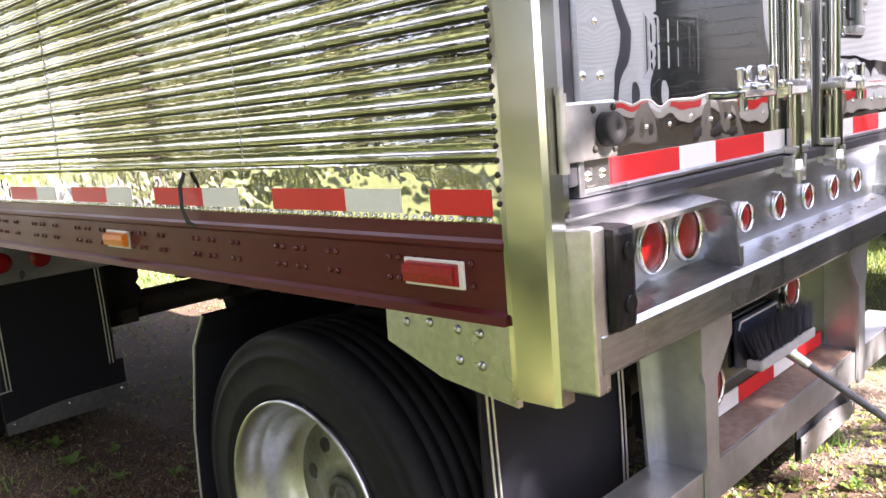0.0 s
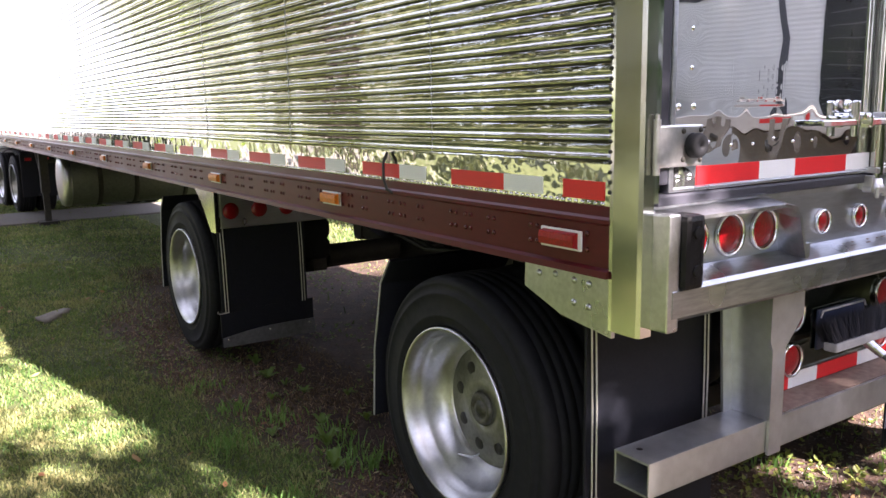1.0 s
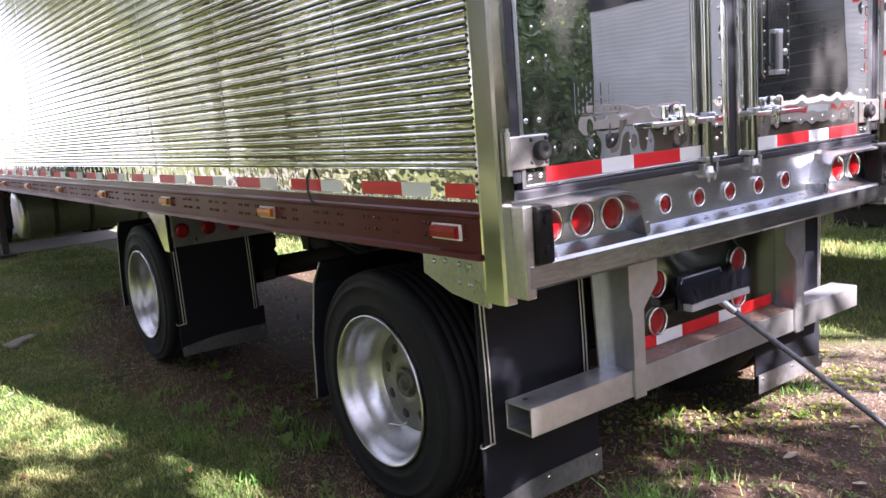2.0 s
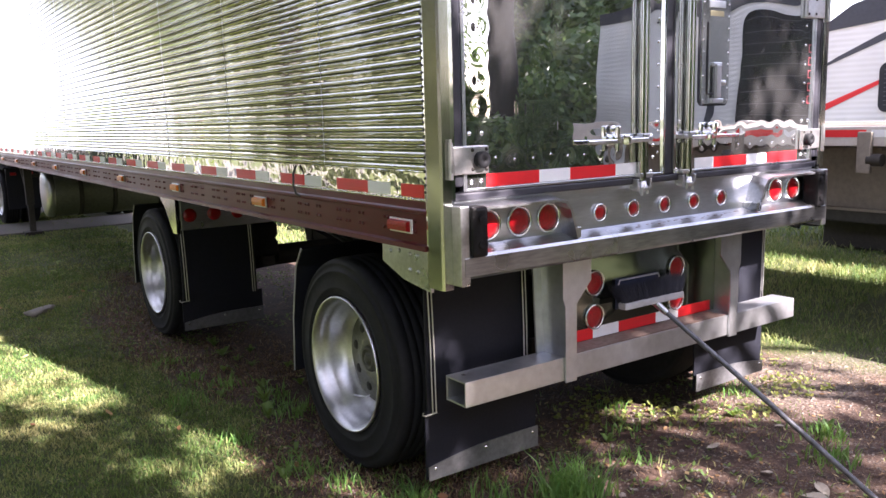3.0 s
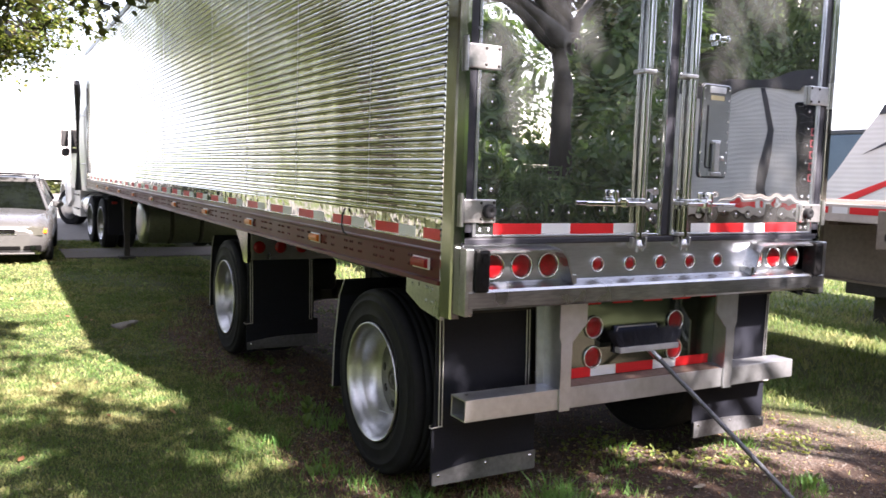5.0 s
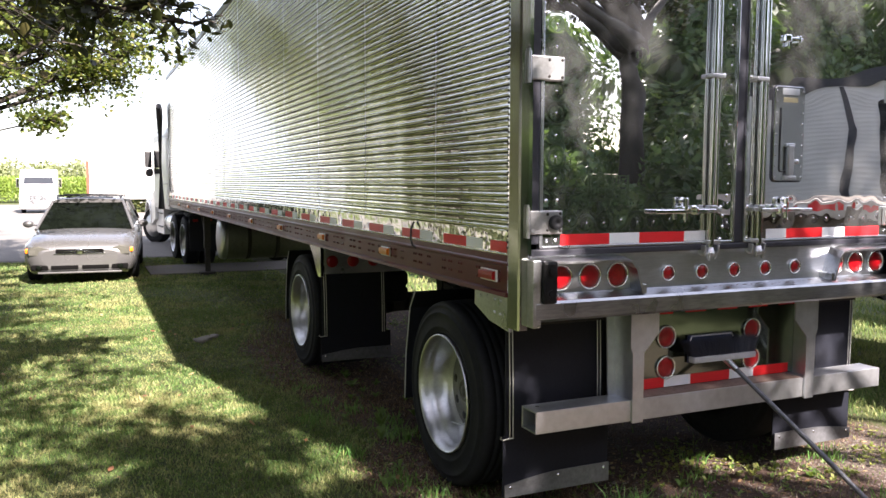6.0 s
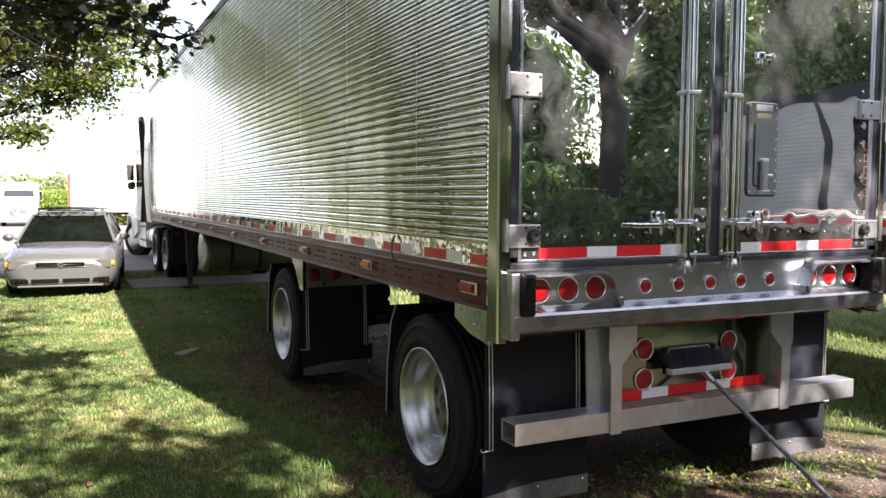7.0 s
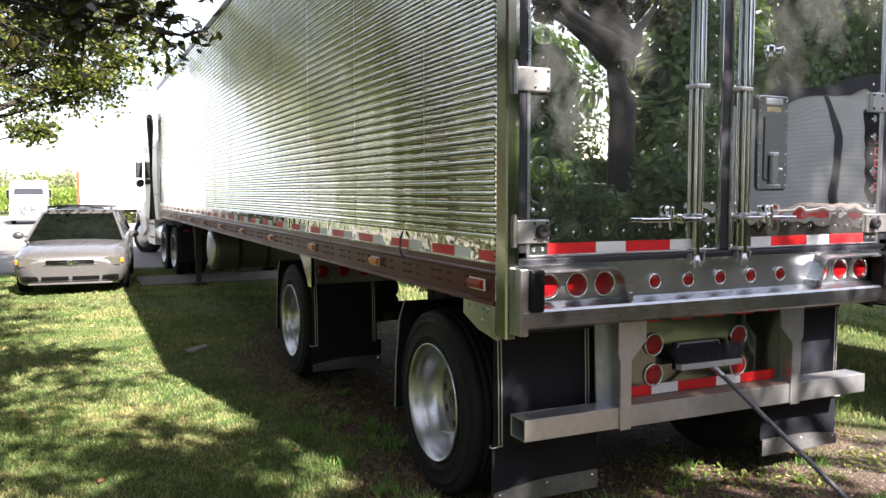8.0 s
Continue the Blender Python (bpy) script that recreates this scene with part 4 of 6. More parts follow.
# mudflaps
def mudflap(y, top, far=False, dx=0.0, low=0.145, seam=0.448):
    """A rubber flap with a second one below it, wire stiffeners and a metal strip along its foot."""
    fx = (lambda x: W - x - dx) if far else (lambda x: x + dx)
    bx = lambda b, x0, x1, *r: box(b, min(fx(x0), fx(x1)), max(fx(x0), fx(x1)), *r)
    bm = blank()
    bx(bm, 0.078, 0.660, y, y + 0.010, seam - 0.01, top, 0.003)
    flap = part("mudflap", bm, flap_black, trailer, "black rubber mudflap")
    bm = blank()
    n = 10
    for j in range(n):
        a, b_ = 0.070 + 0.632 * j / n, 0.070 + 0.632 * (j + 1) / n
        ya, yb = [y + 0.008 - 0.010 * math.sin(math.pi * k / n) for k in (j, j + 1)]
        z0, z1 = low, seam + 0.008
        vs = [bm.verts.new((fx(x_), q, z_)) for x_, q, z_ in ((a, ya, z0), (b_, yb, z0), (b_, yb, z1), (a, ya, z1), (a, ya + 0.008, z0), (b_, yb + 0.008, z0), (b_, yb + 0.008, z1), (a, ya + 0.008, z1))]
        fs = [bm.faces.new([vs[q] for q in f]) for f in ((0, 1, 2, 3), (7, 6, 5, 4), (0, 4, 5, 1), (3, 2, 6, 7))]
        if j in (0, n - 1):
            fs.append(bm.faces.new([vs[q] for q in ((0, 3, 7, 4) if j == 0 else (1, 5, 6, 2))]))
    bmesh.ops.remove_doubles(bm, verts=bm.verts[:], dist=1e-5)
    bmesh.ops.recalc_face_normals(bm, faces=bm.faces[:])
    part("lower_flap", bm, flap_black, flap)
    bm = blank()
    n = 14
    arc = [(fx(0.072 + 0.628 * k / n), low + 0.062 + 0.038 * math.sin(0.5 * math.pi * min(1, k / n * 1.7))) for k in range(n + 1)]
    prism(bm, [(fx(0.072), low)] + arc + [(fx(0.70), low)], "y", y - 0.010, y - 0.004)
    part("flap_weight", bm, flap_weight_mat, flap, "curved metal anti-sail strip")
    for x in (0.105, 0.385, 0.665):
        bm = blank()
        dome(bm, (fx(x), y - 0.010, low + 0.055 + (0.02 if x > 0.3 else -0.006)), "-y", 0.009, 0.005)
        part("flap_bolt", bm, chrome, flap, "", True)
    for x in (0.096, 0.114, 0.618, 0.636):
        bm = blank()
        tube(bm, [(fx(x - 0.006), y - 0.008, top + 0.02), (fx(x), y - 0.010, 0.75), (fx(x + 0.003), y - 0.009, seam)], 0.0032, 5)
        part("flap_wire", bm, wire_white, flap, "thin bright wire stiffener")
    bm = blank()
    tube(bm, [(fx(0.120), y - 0.009, seam), (fx(0.06), y - 0.010, seam - 0.004), (fx(0.046), y - 0.010, seam + 0.004), (fx(0.050), y - 0.010, seam + 0.014)], 0.004, 5)
    part("wire_hook", bm, wire_white, flap)
    bm = blank()
    bx(bm, 0.075, 0.70, y - 0.012, y + 0.03, top, top + 0.06, 0.004)
    part("flap_hanger", bm, frame_black, flap)


mudflap(0.245, 1.01)
mudflap(0.245, 1.01, True)
mudflap(3.42, 0.955, False, -0.050, 0.186, 0.412)
mudflap(3.42, 0.955, True, -0.050, 0.186, 0.412)
for far in (False, True):
    fx = (lambda x: W - x) if far else (lambda x: x)
    bm = blank()
    box(bm, min(fx(0.05), fx(0.80)), max(fx(0.05), fx(0.80)), 3.40, 3.44, 0.945, 1.19, 0.004)
    lampbar = part("flap_light_panel", bm, brushed, trailer, "metal light panel above the mudflap")
    for x in (0.115, 0.300, 0.485):
        bm = blank()
        spin(bm, [(0.052, 0.0), (0.05, -0.01), (0.02, -0.014)], (fx(x), 3.40, 1.052), "y", 20)
        part("lens", bm, red_lens, lampbar, "", True)
    bm = blank()
    prism(bm, [(3.44, 1.19), (3.76, 1.19), (3.62, 1.10), (3.46, 0.925), (3.37, 0.925), (3.37, 1.19)], "x", fx(0.005), fx(0.03))
    part("flap_bracket", bm, post_metal, trailer, "bright bracket beside the mudflap")
    # flap in front of each wheel
    for y in AXLES:
        bm = blank()
        prism(bm, [(y + 0.568, 0.36), (y + 0.582, 0.36), (y + 0.560, 0.66), (y + 0.492, 0.955), (y + 0.418, 1.060), (y + 0.400, 1.052), (y + 0.478, 0.948), (y + 0.546, 0.66)], "x", min(fx(0.02), fx(0.66)), max(fx(0.02), fx(0.66)))
        guard = part("front_flap", bm, flap_black, trailer, "black flap ahead of the wheel")
        bm = blank()
        tube(bm, [(fx(0.017), y + 0.575, 0.36), (fx(0.017), y + 0.553, 0.66), (fx(0.017), y + 0.485, 0.952), (fx(0.017), y + 0.409, 1.056)], 0.004, 5)
        part("flap_edge", bm, wire_white, guard)

# underride guard
bm = blank()
w_, t_ = 0.155, 0.007
y0, y1, z0, z1 = 0.040, 0.176, 0.520, 0.627
box(bm, 0.131, 2.504, y0, y1, z1 - t_, z1)
box(bm, 0.131, 2.504, y0, y1, z0, z0 + t_)
box(bm, 0.131, 2.504, y0 - 0.001, y0 + t_, z0 - 0.001, z1 + 0.001, 0.003)
box(bm, 0.131, 2.504, y1 - t_, y1 + 0.001, z0 - 0.001, z1 + 0.001, 0.003)
guard = part("underride_bar", bm, galvanised, trailer, "hollow grey steel underride bar")
bm = blank()
spin(bm, [(0.010, 0.0), (0.009, 0.0006), (0.001, 0.0008)], (0.19, 0.13, z1 + 0.0015), "z", 12)
part("bar_hole", bm, black_plastic, guard)
bm = blank()
box(bm, 0.77, 1.87, 0.05, y1 - 0.008, z1 + 0.001, z1 + 0.004)
part("step_tread", bm, rusty_top, guard, "rust-stained step tread")
for s in (0, 1):
    fx = (lambda x: 2.630 - x) if s else (lambda x: x)
    bm = blank()
    prism(bm, [(fx(0.668), 1.09), (fx(0.842), 1.09), (fx(0.842), 0.965), (fx(0.752), 0.868), (fx(0.752), 0.512), (fx(0.686), 0.512), (fx(0.682), 0.868), (fx(0.668), 0.90)], "y", 0.026, 0.037)
    post = part("guard_post", bm, galvanised, trailer, "grey steel guard post with flared top")
    bm = blank()
    prism(bm, [(0.037, 1.09), (0.205, 1.09), (0.190, 0.95), (0.170, 0.628), (0.037, 0.628)], "x", fx(0.686), fx(0.698))
    prism(bm, [(0.195, 1.09), (0.205, 1.09), (0.180, 0.628), (0.170, 0.628)], "x", fx(0.640), fx(0.698))
    part("side_plate", bm, galvanised, post)

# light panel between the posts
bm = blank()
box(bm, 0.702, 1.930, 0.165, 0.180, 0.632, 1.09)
panel = part("light_panel", bm, dark_panel, trailer, "dark green metal panel below the ledge")
for x in (1.000, 1.600):
    for z in (0.907, 0.742):
        lamp(x, 0.164, z, 0.052)
for x0, x1, m in ((0.765, 0.992, tape_red), (0.992, 1.172, tape_white), (1.172, 1.447, tape_red), (1.447, 1.624, tape_white), (1.624, 1.890, tape_red)):
    bm = blank()
    box(bm, x0, x1, 0.1610, 0.1645, 0.636, 0.690)
    part("red_tape" if m is tape_red else "white_tape", bm, m, trailer)
for k in range(5):
    bm = blank()
    box(bm, 0.905 + 0.225 * k, 1.043 + 0.225 * k, 0.162, 0.1645, 1.030, 1.050)
    part("red_stripe", bm, tape_red, trailer)
bm = blank()
box(bm, 1.142, 1.452, 0.150, 0.160, 0.755, 0.905, 0.004)
plate = part("number_plate", bm, surface("dark_blue_plate", (0.02, 0.03, 0.07), (0.035, 0.05, 0.11), (0.35, 0.5)), trailer, "dark blue number plate behind the broom")
bm = blank()
tube(bm, [(1.152, 0.146, 0.875), (1.162, 0.146, 0.899), (1.442, 0.146, 0.899), (1.452, 0.146, 0.880)], 0.004, 6)
part("plate_frame", bm, wire_white, plate, "bright plate frame wire")

# tank, landing gear and boxes under the floor
bm = blank()
spin(bm, [(0.02, 0.16), (0.24, 0.17), (0.31, 0.20), (0.335, 0.25), (0.335, 2.30), (0.31, 2.36), (0.02, 2.40)], (0, 10.0, 0.83), "x", 40)
tank = part("tank", bm, surface("dull_tank_metal", (0.10, 0.105, 0.09), (0.20, 0.205, 0.18), (0.35, 0.55), 0.4), trailer, "dull dark metal cross tank with bright end ring")
bm = blank()
spin(bm, [(0.20, 0.150), (0.315, 0.172), (0.335, 0.20), (0.342, 0.25), (0.335, 0.262), (0.20, 0.262)], (0, 10.0, 0.83), "x", 40)
part("tank_end", bm, rim_metal, tank, "bright metal tank end cap", True)
for x in (0.60, 1.05, 1.7):
    bm = blank()
    spin(bm, [(0.337, -0.03), (0.343, -0.03), (0.343, 0.03), (0.337, 0.03)], (x, 10.0, 0.83), "x", 40, True)
    part("tank_strap", bm, frame_black, tank)
for x in (0.30, W - 0.30):
    bm = blank()
    box(bm, x - 0.06, x + 0.06, 12.24, 12.36, 0.5, 1.15, 0.006)
    box(bm, x - 0.045, x + 0.045, 12.255, 12.345, 0.06, 0.5, 0.006)
    box(bm, x - 0.14, x + 0.14, 12.16, 12.44, 0.0, 0.06, 0.01)
    tube(bm, [(x, 12.4, 0.62), (x, 13.0, 1.12)], 0.025)
    part("landing_leg", bm, frame_black, trailer, "black landing leg on its pad")
bm = blank()
rod(bm, (0.30, 12.3, 0.98), (W - 0.30, 12.3, 0.98), 0.03)
part("landing_cross_shaft", bm, frame_black, trailer)

# ---- broom leaning on the guard ----
broom = thing("push_broom", (1.35, -0.2, 0.0), "push broom with dark blue bristles leaning on the bar", "broom")
bm = blank()
box(bm, 1.105, 1.535, 0.055, 0.105, 0.772, 0.806, 0.008)
part("broom_head", bm, surface("grey_plastic_block", (0.30, 0.31, 0.33), (0.46, 0.47, 0.50), (0.4, 0.6)), broom, "pale grey broom block")
verts = []
for k in range(2600):
    a = rng.uniform(0, 1)
    x = 1.06 + 0.53 * a
    y = rng.uniform(0.06, 0.115)
    tilt = (a - 0.5) * 0.10 + rng.normal(0, 0.008)
    x0 = 1.11 + 0.42 * a
    h = rng.uniform(0.085, 0.105)
    q = rng.uniform(-0.002, 0.002)
    verts += [(x0 - 0.0016, y, 0.800), (x0 + 0.0016, y + q, 0.800), (x0 + tilt, y + rng.normal(0.012, 0.008), 0.800 + h)]
bm = blank()
for i in range(0, len(verts), 3):
    bm.faces.new([bm.verts.new(v) for v in verts[i:i + 3]])
ob = part("bristles", bm, surface("dark_blue_bristles", (0.006, 0.008, 0.016), (0.02, 0.026, 0.05), (0.5, 0.7)), broom, "dark blue worn bristles")
ob["kind"] = "stuff"
head, way = Vector((1.344, 0.088, 0.778)), Vector((0.1711, -0.8056, -0.5672))
bm = blank()
foot = head + way * 1.335
tube(bm, [head, head + way * 0.05, head + way * 0.7 + Vector((0, 0, 0.004)), foot], [0.013, 0.0125, 0.0125, 0.0125], 12)
part("handle", bm, surface("worn_dark_handle", (0.03, 0.032, 0.04), (0.16, 0.165, 0.18), (0.3, 0.5), 0.3, 60.0, 14.0, 0.0004), broom, "worn dark metal handle")
bm = blank()
tube(bm, [head - way * 0.01 + Vector((0, 0, 0.0)), head + way * 0.09], [0.021, 0.016], 12)
part("ferrule", bm, brushed_up, broom)


# ---- trees ----
bark = surface("furrowed_bark", (0.012, 0.010, 0.008), (0.045, 0.038, 0.030), (0.8, 0.95), 0.0, 22.0, 3.0, 0.012, (1, 1, 0.25))
leaf_dark = leafy("broad_tree_leaves", [(0.0, (0.026, 0.036, 0.012)), (0.5, (0.046, 0.062, 0.017)), (0.88, (0.078, 0.092, 0.026)), (1.0, (0.13, 0.10, 0.04))], 0.10, 0.45, (0.20, 0.22, 0.05))
leaf_light = leafy("light_tree_leaves", [(0.0, (0.035, 0.060, 0.012)), (0.5, (0.075, 0.110, 0.022)), (0.85, (0.13, 0.155, 0.035)), (1.0, (0.21, 0.19, 0.06))], 0.36, 0.45)


def tree(at, fork, girth, ends, seed, per_twig, leaf, mat, label, twigs=8, reach=1.0, bare=0.22):
    """A trunk that forks into limbs towards the given ends, with branches, twigs and many single leaves."""
    r = random.Random(seed)
    base, fork = Vector(at), Vector(fork)
    t = thing("tree", at, label, "tree")
    spots = []

    def wander(p, q, bow):
        d = q - p
        s = Vector((r.uniform(-1, 1), r.uniform(-1, 1), r.uniform(-0.2, 0.8))) * bow * d.length
        return [p, p + d * 0.33 + s, p + d * 0.68 + s * 0.7, q]

    trunk = blank()
    tube(trunk, [base - Vector((0, 0, 0.15)), base + Vector((0, 0, 0.12)), base.lerp(fork, 0.35) + Vector((0.04, 0, 0)), base.lerp(fork, 0.7), fork], [girth * 1.7, girth * 1.25, girth, girth * 0.92, girth * 0.8], 14)
    part("trunk", trunk, bark, t, "furrowed brown trunk")
    for *e, spread, start, thick in [(*q, reach, bare, 1.0)[:3] + ((reach, bare, 1.0) if len(q) == 3 else (q[3], 0.62, 1.0) if len(q) == 4 else (q[3], q[4], 1.0) if len(q) == 5 else q[3:]) for q in ends]:
        slim = 0.55 if e[2] < 3.4 else 1.0
        wood = blank()
        limb = wander(fork + Vector((r.uniform(-0.1, 0.1), r.uniform(-0.1, 0.1), r.uniform(-0.5, 0))), Vector(e), 0.10)
        tube(wood, limb, [girth * 0.36 * slim, girth * 0.22 * slim, girth * 0.12 * slim, 0.010], 8)
        for k in range(13):
            a = start + (1 - start) * k / 12
            i = min(2, int(a * 3))
            p = limb[i].lerp(limb[i + 1], a * 3 - i)
            way = Vector((r.uniform(-1, 1), r.uniform(-1, 1), r.uniform(-0.45, 0.65))).normalized()
            q = p + way * r.uniform(0.7, 1.7) * spread
            twig = wander(p, q, 0.12)
            tube(wood, twig, [0.022, 0.015, 0.010, 0.004], 4)
            for j in range(twigs):
                b = r.uniform(0.25, 1.0)
                i = min(2, int(b * 3))
                p2 = twig[i].lerp(twig[i + 1], b * 3 - i)
                q2 = p2 + (way * 0.6 + Vector((r.uniform(-1, 1), r.uniform(-1, 1), r.uniform(-0.7, 0.4)))) * r.uniform(0.25, 0.6) * spread
                tube(wood, [p2, p2.lerp(q2, 0.5) + Vector((0, 0, 0.03)), q2], [0.007, 0.005, 0.002], 3)
                for _ in range(round(thick * (per_twig if e[2] < 4.4 else per_twig * 3 // 2))):
                    c = p2.lerp(q2, r.uniform(0.15, 1.08))
                    spots.append((c.x + r.gauss(0, 0.06), c.y + r.gauss(0, 0.06), c.z + r.gauss(-0.03, 0.06)))
        part("limb", wood, bark, t)
    c = np.array(spots)
    g_ = np.random.default_rng(seed)
    n = len(c)
    f = g_.normal(0, 1, (n, 3)) * (1, 1, 0.35) + (0, 0, -0.45)
    f /= np.linalg.norm(f, axis=1)[:, None]
    s = np.cross(f, g_.normal(0, 1, (n, 3)) * (0.5, 0.5, 0.3) + (0, 0, 1))
    s /= np.linalg.norm(s, axis=1)[:, None]
    nrm = np.cross(f, s)
    size = (leaf * g_.uniform(0.65, 1.25, n))[:, None]
    tip, base_ = c + f * size * 0.5, c - f * size * 0.5
    fold = nrm * size * 0.07
    droop = np.array((0, 0, -1.0)) * size * 0.10
    edge = lambda u, w: c + f * size * u + s * size * w + fold * abs(w) * 4 + droop * max(0.0, u + 0.1) * 2
    outline = [base_, edge(-0.38, 0.20), edge(-0.14, 0.34), edge(0.12, 0.28), edge(0.34, 0.12), tip + droop, edge(0.34, -0.12), edge(0.12, -0.28), edge(-0.14, -0.34), edge(-0.38, -0.20)]
    crown = from_arrays("crown", np.stack(outline, 1).reshape(-1, 3), 10, mat, "leafy green crown", "", "")
    crown.parent = t
    crown.matrix_parent_inverse = Matrix.Translation(-PLACED[t.name])
    return t


tree((7.1, -8.3, 0), (6.7, -7.9, 4.5), 0.25,
     [(1.6, -4.2, 5.6, 0.8, 0.78), (0.4, -5.6, 6.4, 0.9, 0.6), (1.9, -4.4, 5.0, 0.7, 0.85, 0.5), (8.6, -10.4, 6.8), (7.6, -11.0, 6.2), (0.9, -3.8, 4.8, 0.7, 0.80), (2.2, -6.0, 8.6), (4.9, -6.0, 9.4), (-0.6, -5.0, 5.2, 0.8, 0.75), (2.0, -5.2, 7.2, 0.9, 0.6), (0.2, -7.5, 7.4), (9.6, -13.4, 7.4, 1.1, 0.5, 1.5), (8.5, -12.2, 6.7, 1.0, 0.5, 1.5), (10.4, -13.0, 8.0, 1.1, 0.5), (4.3, -7.2, 5.2, 0.6, 0.75, 0.9), (5.0, -6.9, 5.2, 0.6, 0.6, 0.9), (3.7, -7.6, 5.3, 0.6, 0.8, 0.8)],
     11, 10, 0.112, leaf_dark, "big broadleaf tree with dark green leaves and forked trunk", 8, 0.9, 0.45)
tree((-6.4, -1.4, 0), (-6.1, -1.2, 2.6), 0.24,
     [(-1.08, 2.6, 2.80, 0.25, 0.84, 0.29), (-1.27, 2.7, 2.95, 0.30, 0.80, 0.29), (-1.50, 3.0, 3.08, 0.40, 0.76, 0.29), (-0.7, 0.2, 5.0, 0.6, 0.8, 2), (-1.9, 2.8, 3.05, 0.6, 0.62, 0.29), (-2.3, 3.1, 3.25, 0.8, 0.62, 0.42), (-2.5, 3.9, 3.7), (-3.6, 4.6, 4.8), (-1.9, 1.0, 4.7), (-2.1, -1.6, 5.4), (-3.2, -4.4, 5.4), (-6.0, -6.0, 5.2), (-7.2, 3.2, 5.6), (-10.2, -1.0, 5.2), (-5.4, 0.2, 7.8), (-3.2, 0.4, 6.8), (-8.4, -4.0, 7.2), (-1.0, -2.6, 4.9, 1.0, 0.6, 0.6), (-1.6, -5.0, 5.6), (-4.4, -2.4, 6.8), (-3.0, 2.4, 5.6), (-4.6, 3.2, 4.2), (-1.15, 0.7, 5.0, 0.7), (-0.3, -2.6, 5.5, 1.1, 0.8), (0.6, -3.9, 5.0, 0.8, 0.88), (-1.3, 1.6, 5.2, 0.6), (-3.2, 6.2, 4.9), (-2.6, 5.0, 4.6, 0.8), (-2.3, 5.4, 5.8), (-3.0, 7.4, 5.8), (-2.4, 7.0, 6.4, 0.5), (-1.9, 6.0, 5.9, 0.45), (-2.9, 8.4, 7.2, 0.6), (-2.6, 6.4, 7.4, 0.8), (-2.1, 2.1, 5.0, 0.9, 0.6, 4), (-2.5, 2.9, 6.2, 1.0, 0.6, 4), (-3.3, 3.5, 7.4, 1.0, 0.6, 4), (-4.5, 4.4, 8.4, 1.1, 0.6, 4), (-3.6, 2.2, 8.8, 1.1, 0.6, 4), (-2.3, 1.2, 6.4, 1.0, 0.6, 4), (-5.2, 5.0, 6.9, 1.0, 0.6, 4), (-3.8, 4.2, 6.0, 1.0, 0.6, 3), (-5.6, 3.6, 5.4, 1.0, 0.5, 3), (-1.5, 0.9, 4.6, 0.6, 0.75, 3), (-2.7, 0.3, 7.6, 1.0, 0.6, 3), (-1.6, -0.3, 5.9, 0.9, 0.6, 3), (-2.3, -0.2, 7.0, 1.0, 0.6, 3), (-1.3, 2.0, 8.0, 1.1, 0.6, 4), (-1.7, 3.4, 8.4, 1.1, 0.6, 4), (-1.1, 0.8, 7.4, 1.0, 0.7, 3)],
     23, 7, 0.080, leaf_dark, "broadleaf tree with low branches hanging over the lawn")
tree((-5.2, 11.6, 0), (-5.0, 11.6, 2.4), 0.20,
     [(-1.2, 11.8, 4.9, 0.8), (-1.8, 12.0, 4.1, 0.75), (-0.9, 12.4, 5.3, 0.8), (-2.2, 12.2, 5.8), (-2.6, 12.9, 5.0), (-1.5, 13.6, 6.2), (-3.9, 11.6, 4.4, 0.8), (-2.2, 14.6, 4.8), (-1.4, 15.4, 5.8), (-2.6, 16.0, 6.4), (-2.0, 14.2, 6.6), (-5.2, 10.4, 8.6), (-6.6, 14.2, 7.8), (-3.4, 13.6, 7.8), (-4.4, 11.8, 10.2), (-6.0, 11.0, 9.6), (-3.0, 11.6, 8.6), (-4.2, 14.8, 6.4), (-2.2, 10.6, 6.6), (-1.2, 12.3, 4.2, 0.75), (-1.6, 12.8, 4.8, 0.8), (-2.20, 10.0, 2.64, 0.20, 0.95, 0.5), (-0.72, 11.8, 4.1, 0.6), (-0.55, 11.8, 4.4, 0.6), (-1.0, 11.8, 3.6, 0.5), (-2.5, 13.5, 7.6), (-1.8, 12.6, 7.2, 0.9), (-3.2, 14.5, 8.8), (-1.3, 13.6, 8.4), (-2.2, 15.5, 9.6), (-3.6, 12.6, 9.4)],
     31, 10, 0.080, leaf_light, "lighter green tree overhanging the parked car", 8)


# ---- flatbed trailer and camper ----
weathered = surface("weathered_deck_timber", (0.055, 0.042, 0.033), (0.15, 0.12, 0.095), (0.7, 0.9), 0.0, 30.0, 3.0, 0.002, (1, 0.1, 1))
beam_mat = surface("faded_beige_beam_paint", (0.15, 0.13, 0.108), (0.26, 0.235, 0.20), (0.5, 0.7), 0.0, 25.0, 2.0, 0.0006)
flatbed = thing("flatbed_trailer", (5.25, 4.0, 0.0), "flatbed trailer with aluminium side rail and weathered timber deck", "trailer")
pale_rail = surface("dirty_pale_rail_paint", (0.42, 0.39, 0.36), (0.58, 0.55, 0.52), (0.4, 0.6), 0.0, 30.0, 2.0, 0.0004)
FX0, FX1, FY0, FY1 = 4.05, 6.45, -3.4, 11.0
bm = blank()
box(bm, FX0, FX0 + 0.05, FY0, FY1, 1.43, 1.572, 0.008)
part("side_rail", bm, pale_rail, flatbed, "pale painted side rail")
bm = blank()
box(bm, FX1 - 0.05, FX1, FY0, FY1, 1.43, 1.572, 0.008)
part("side_rail", bm, pale_rail, flatbed)
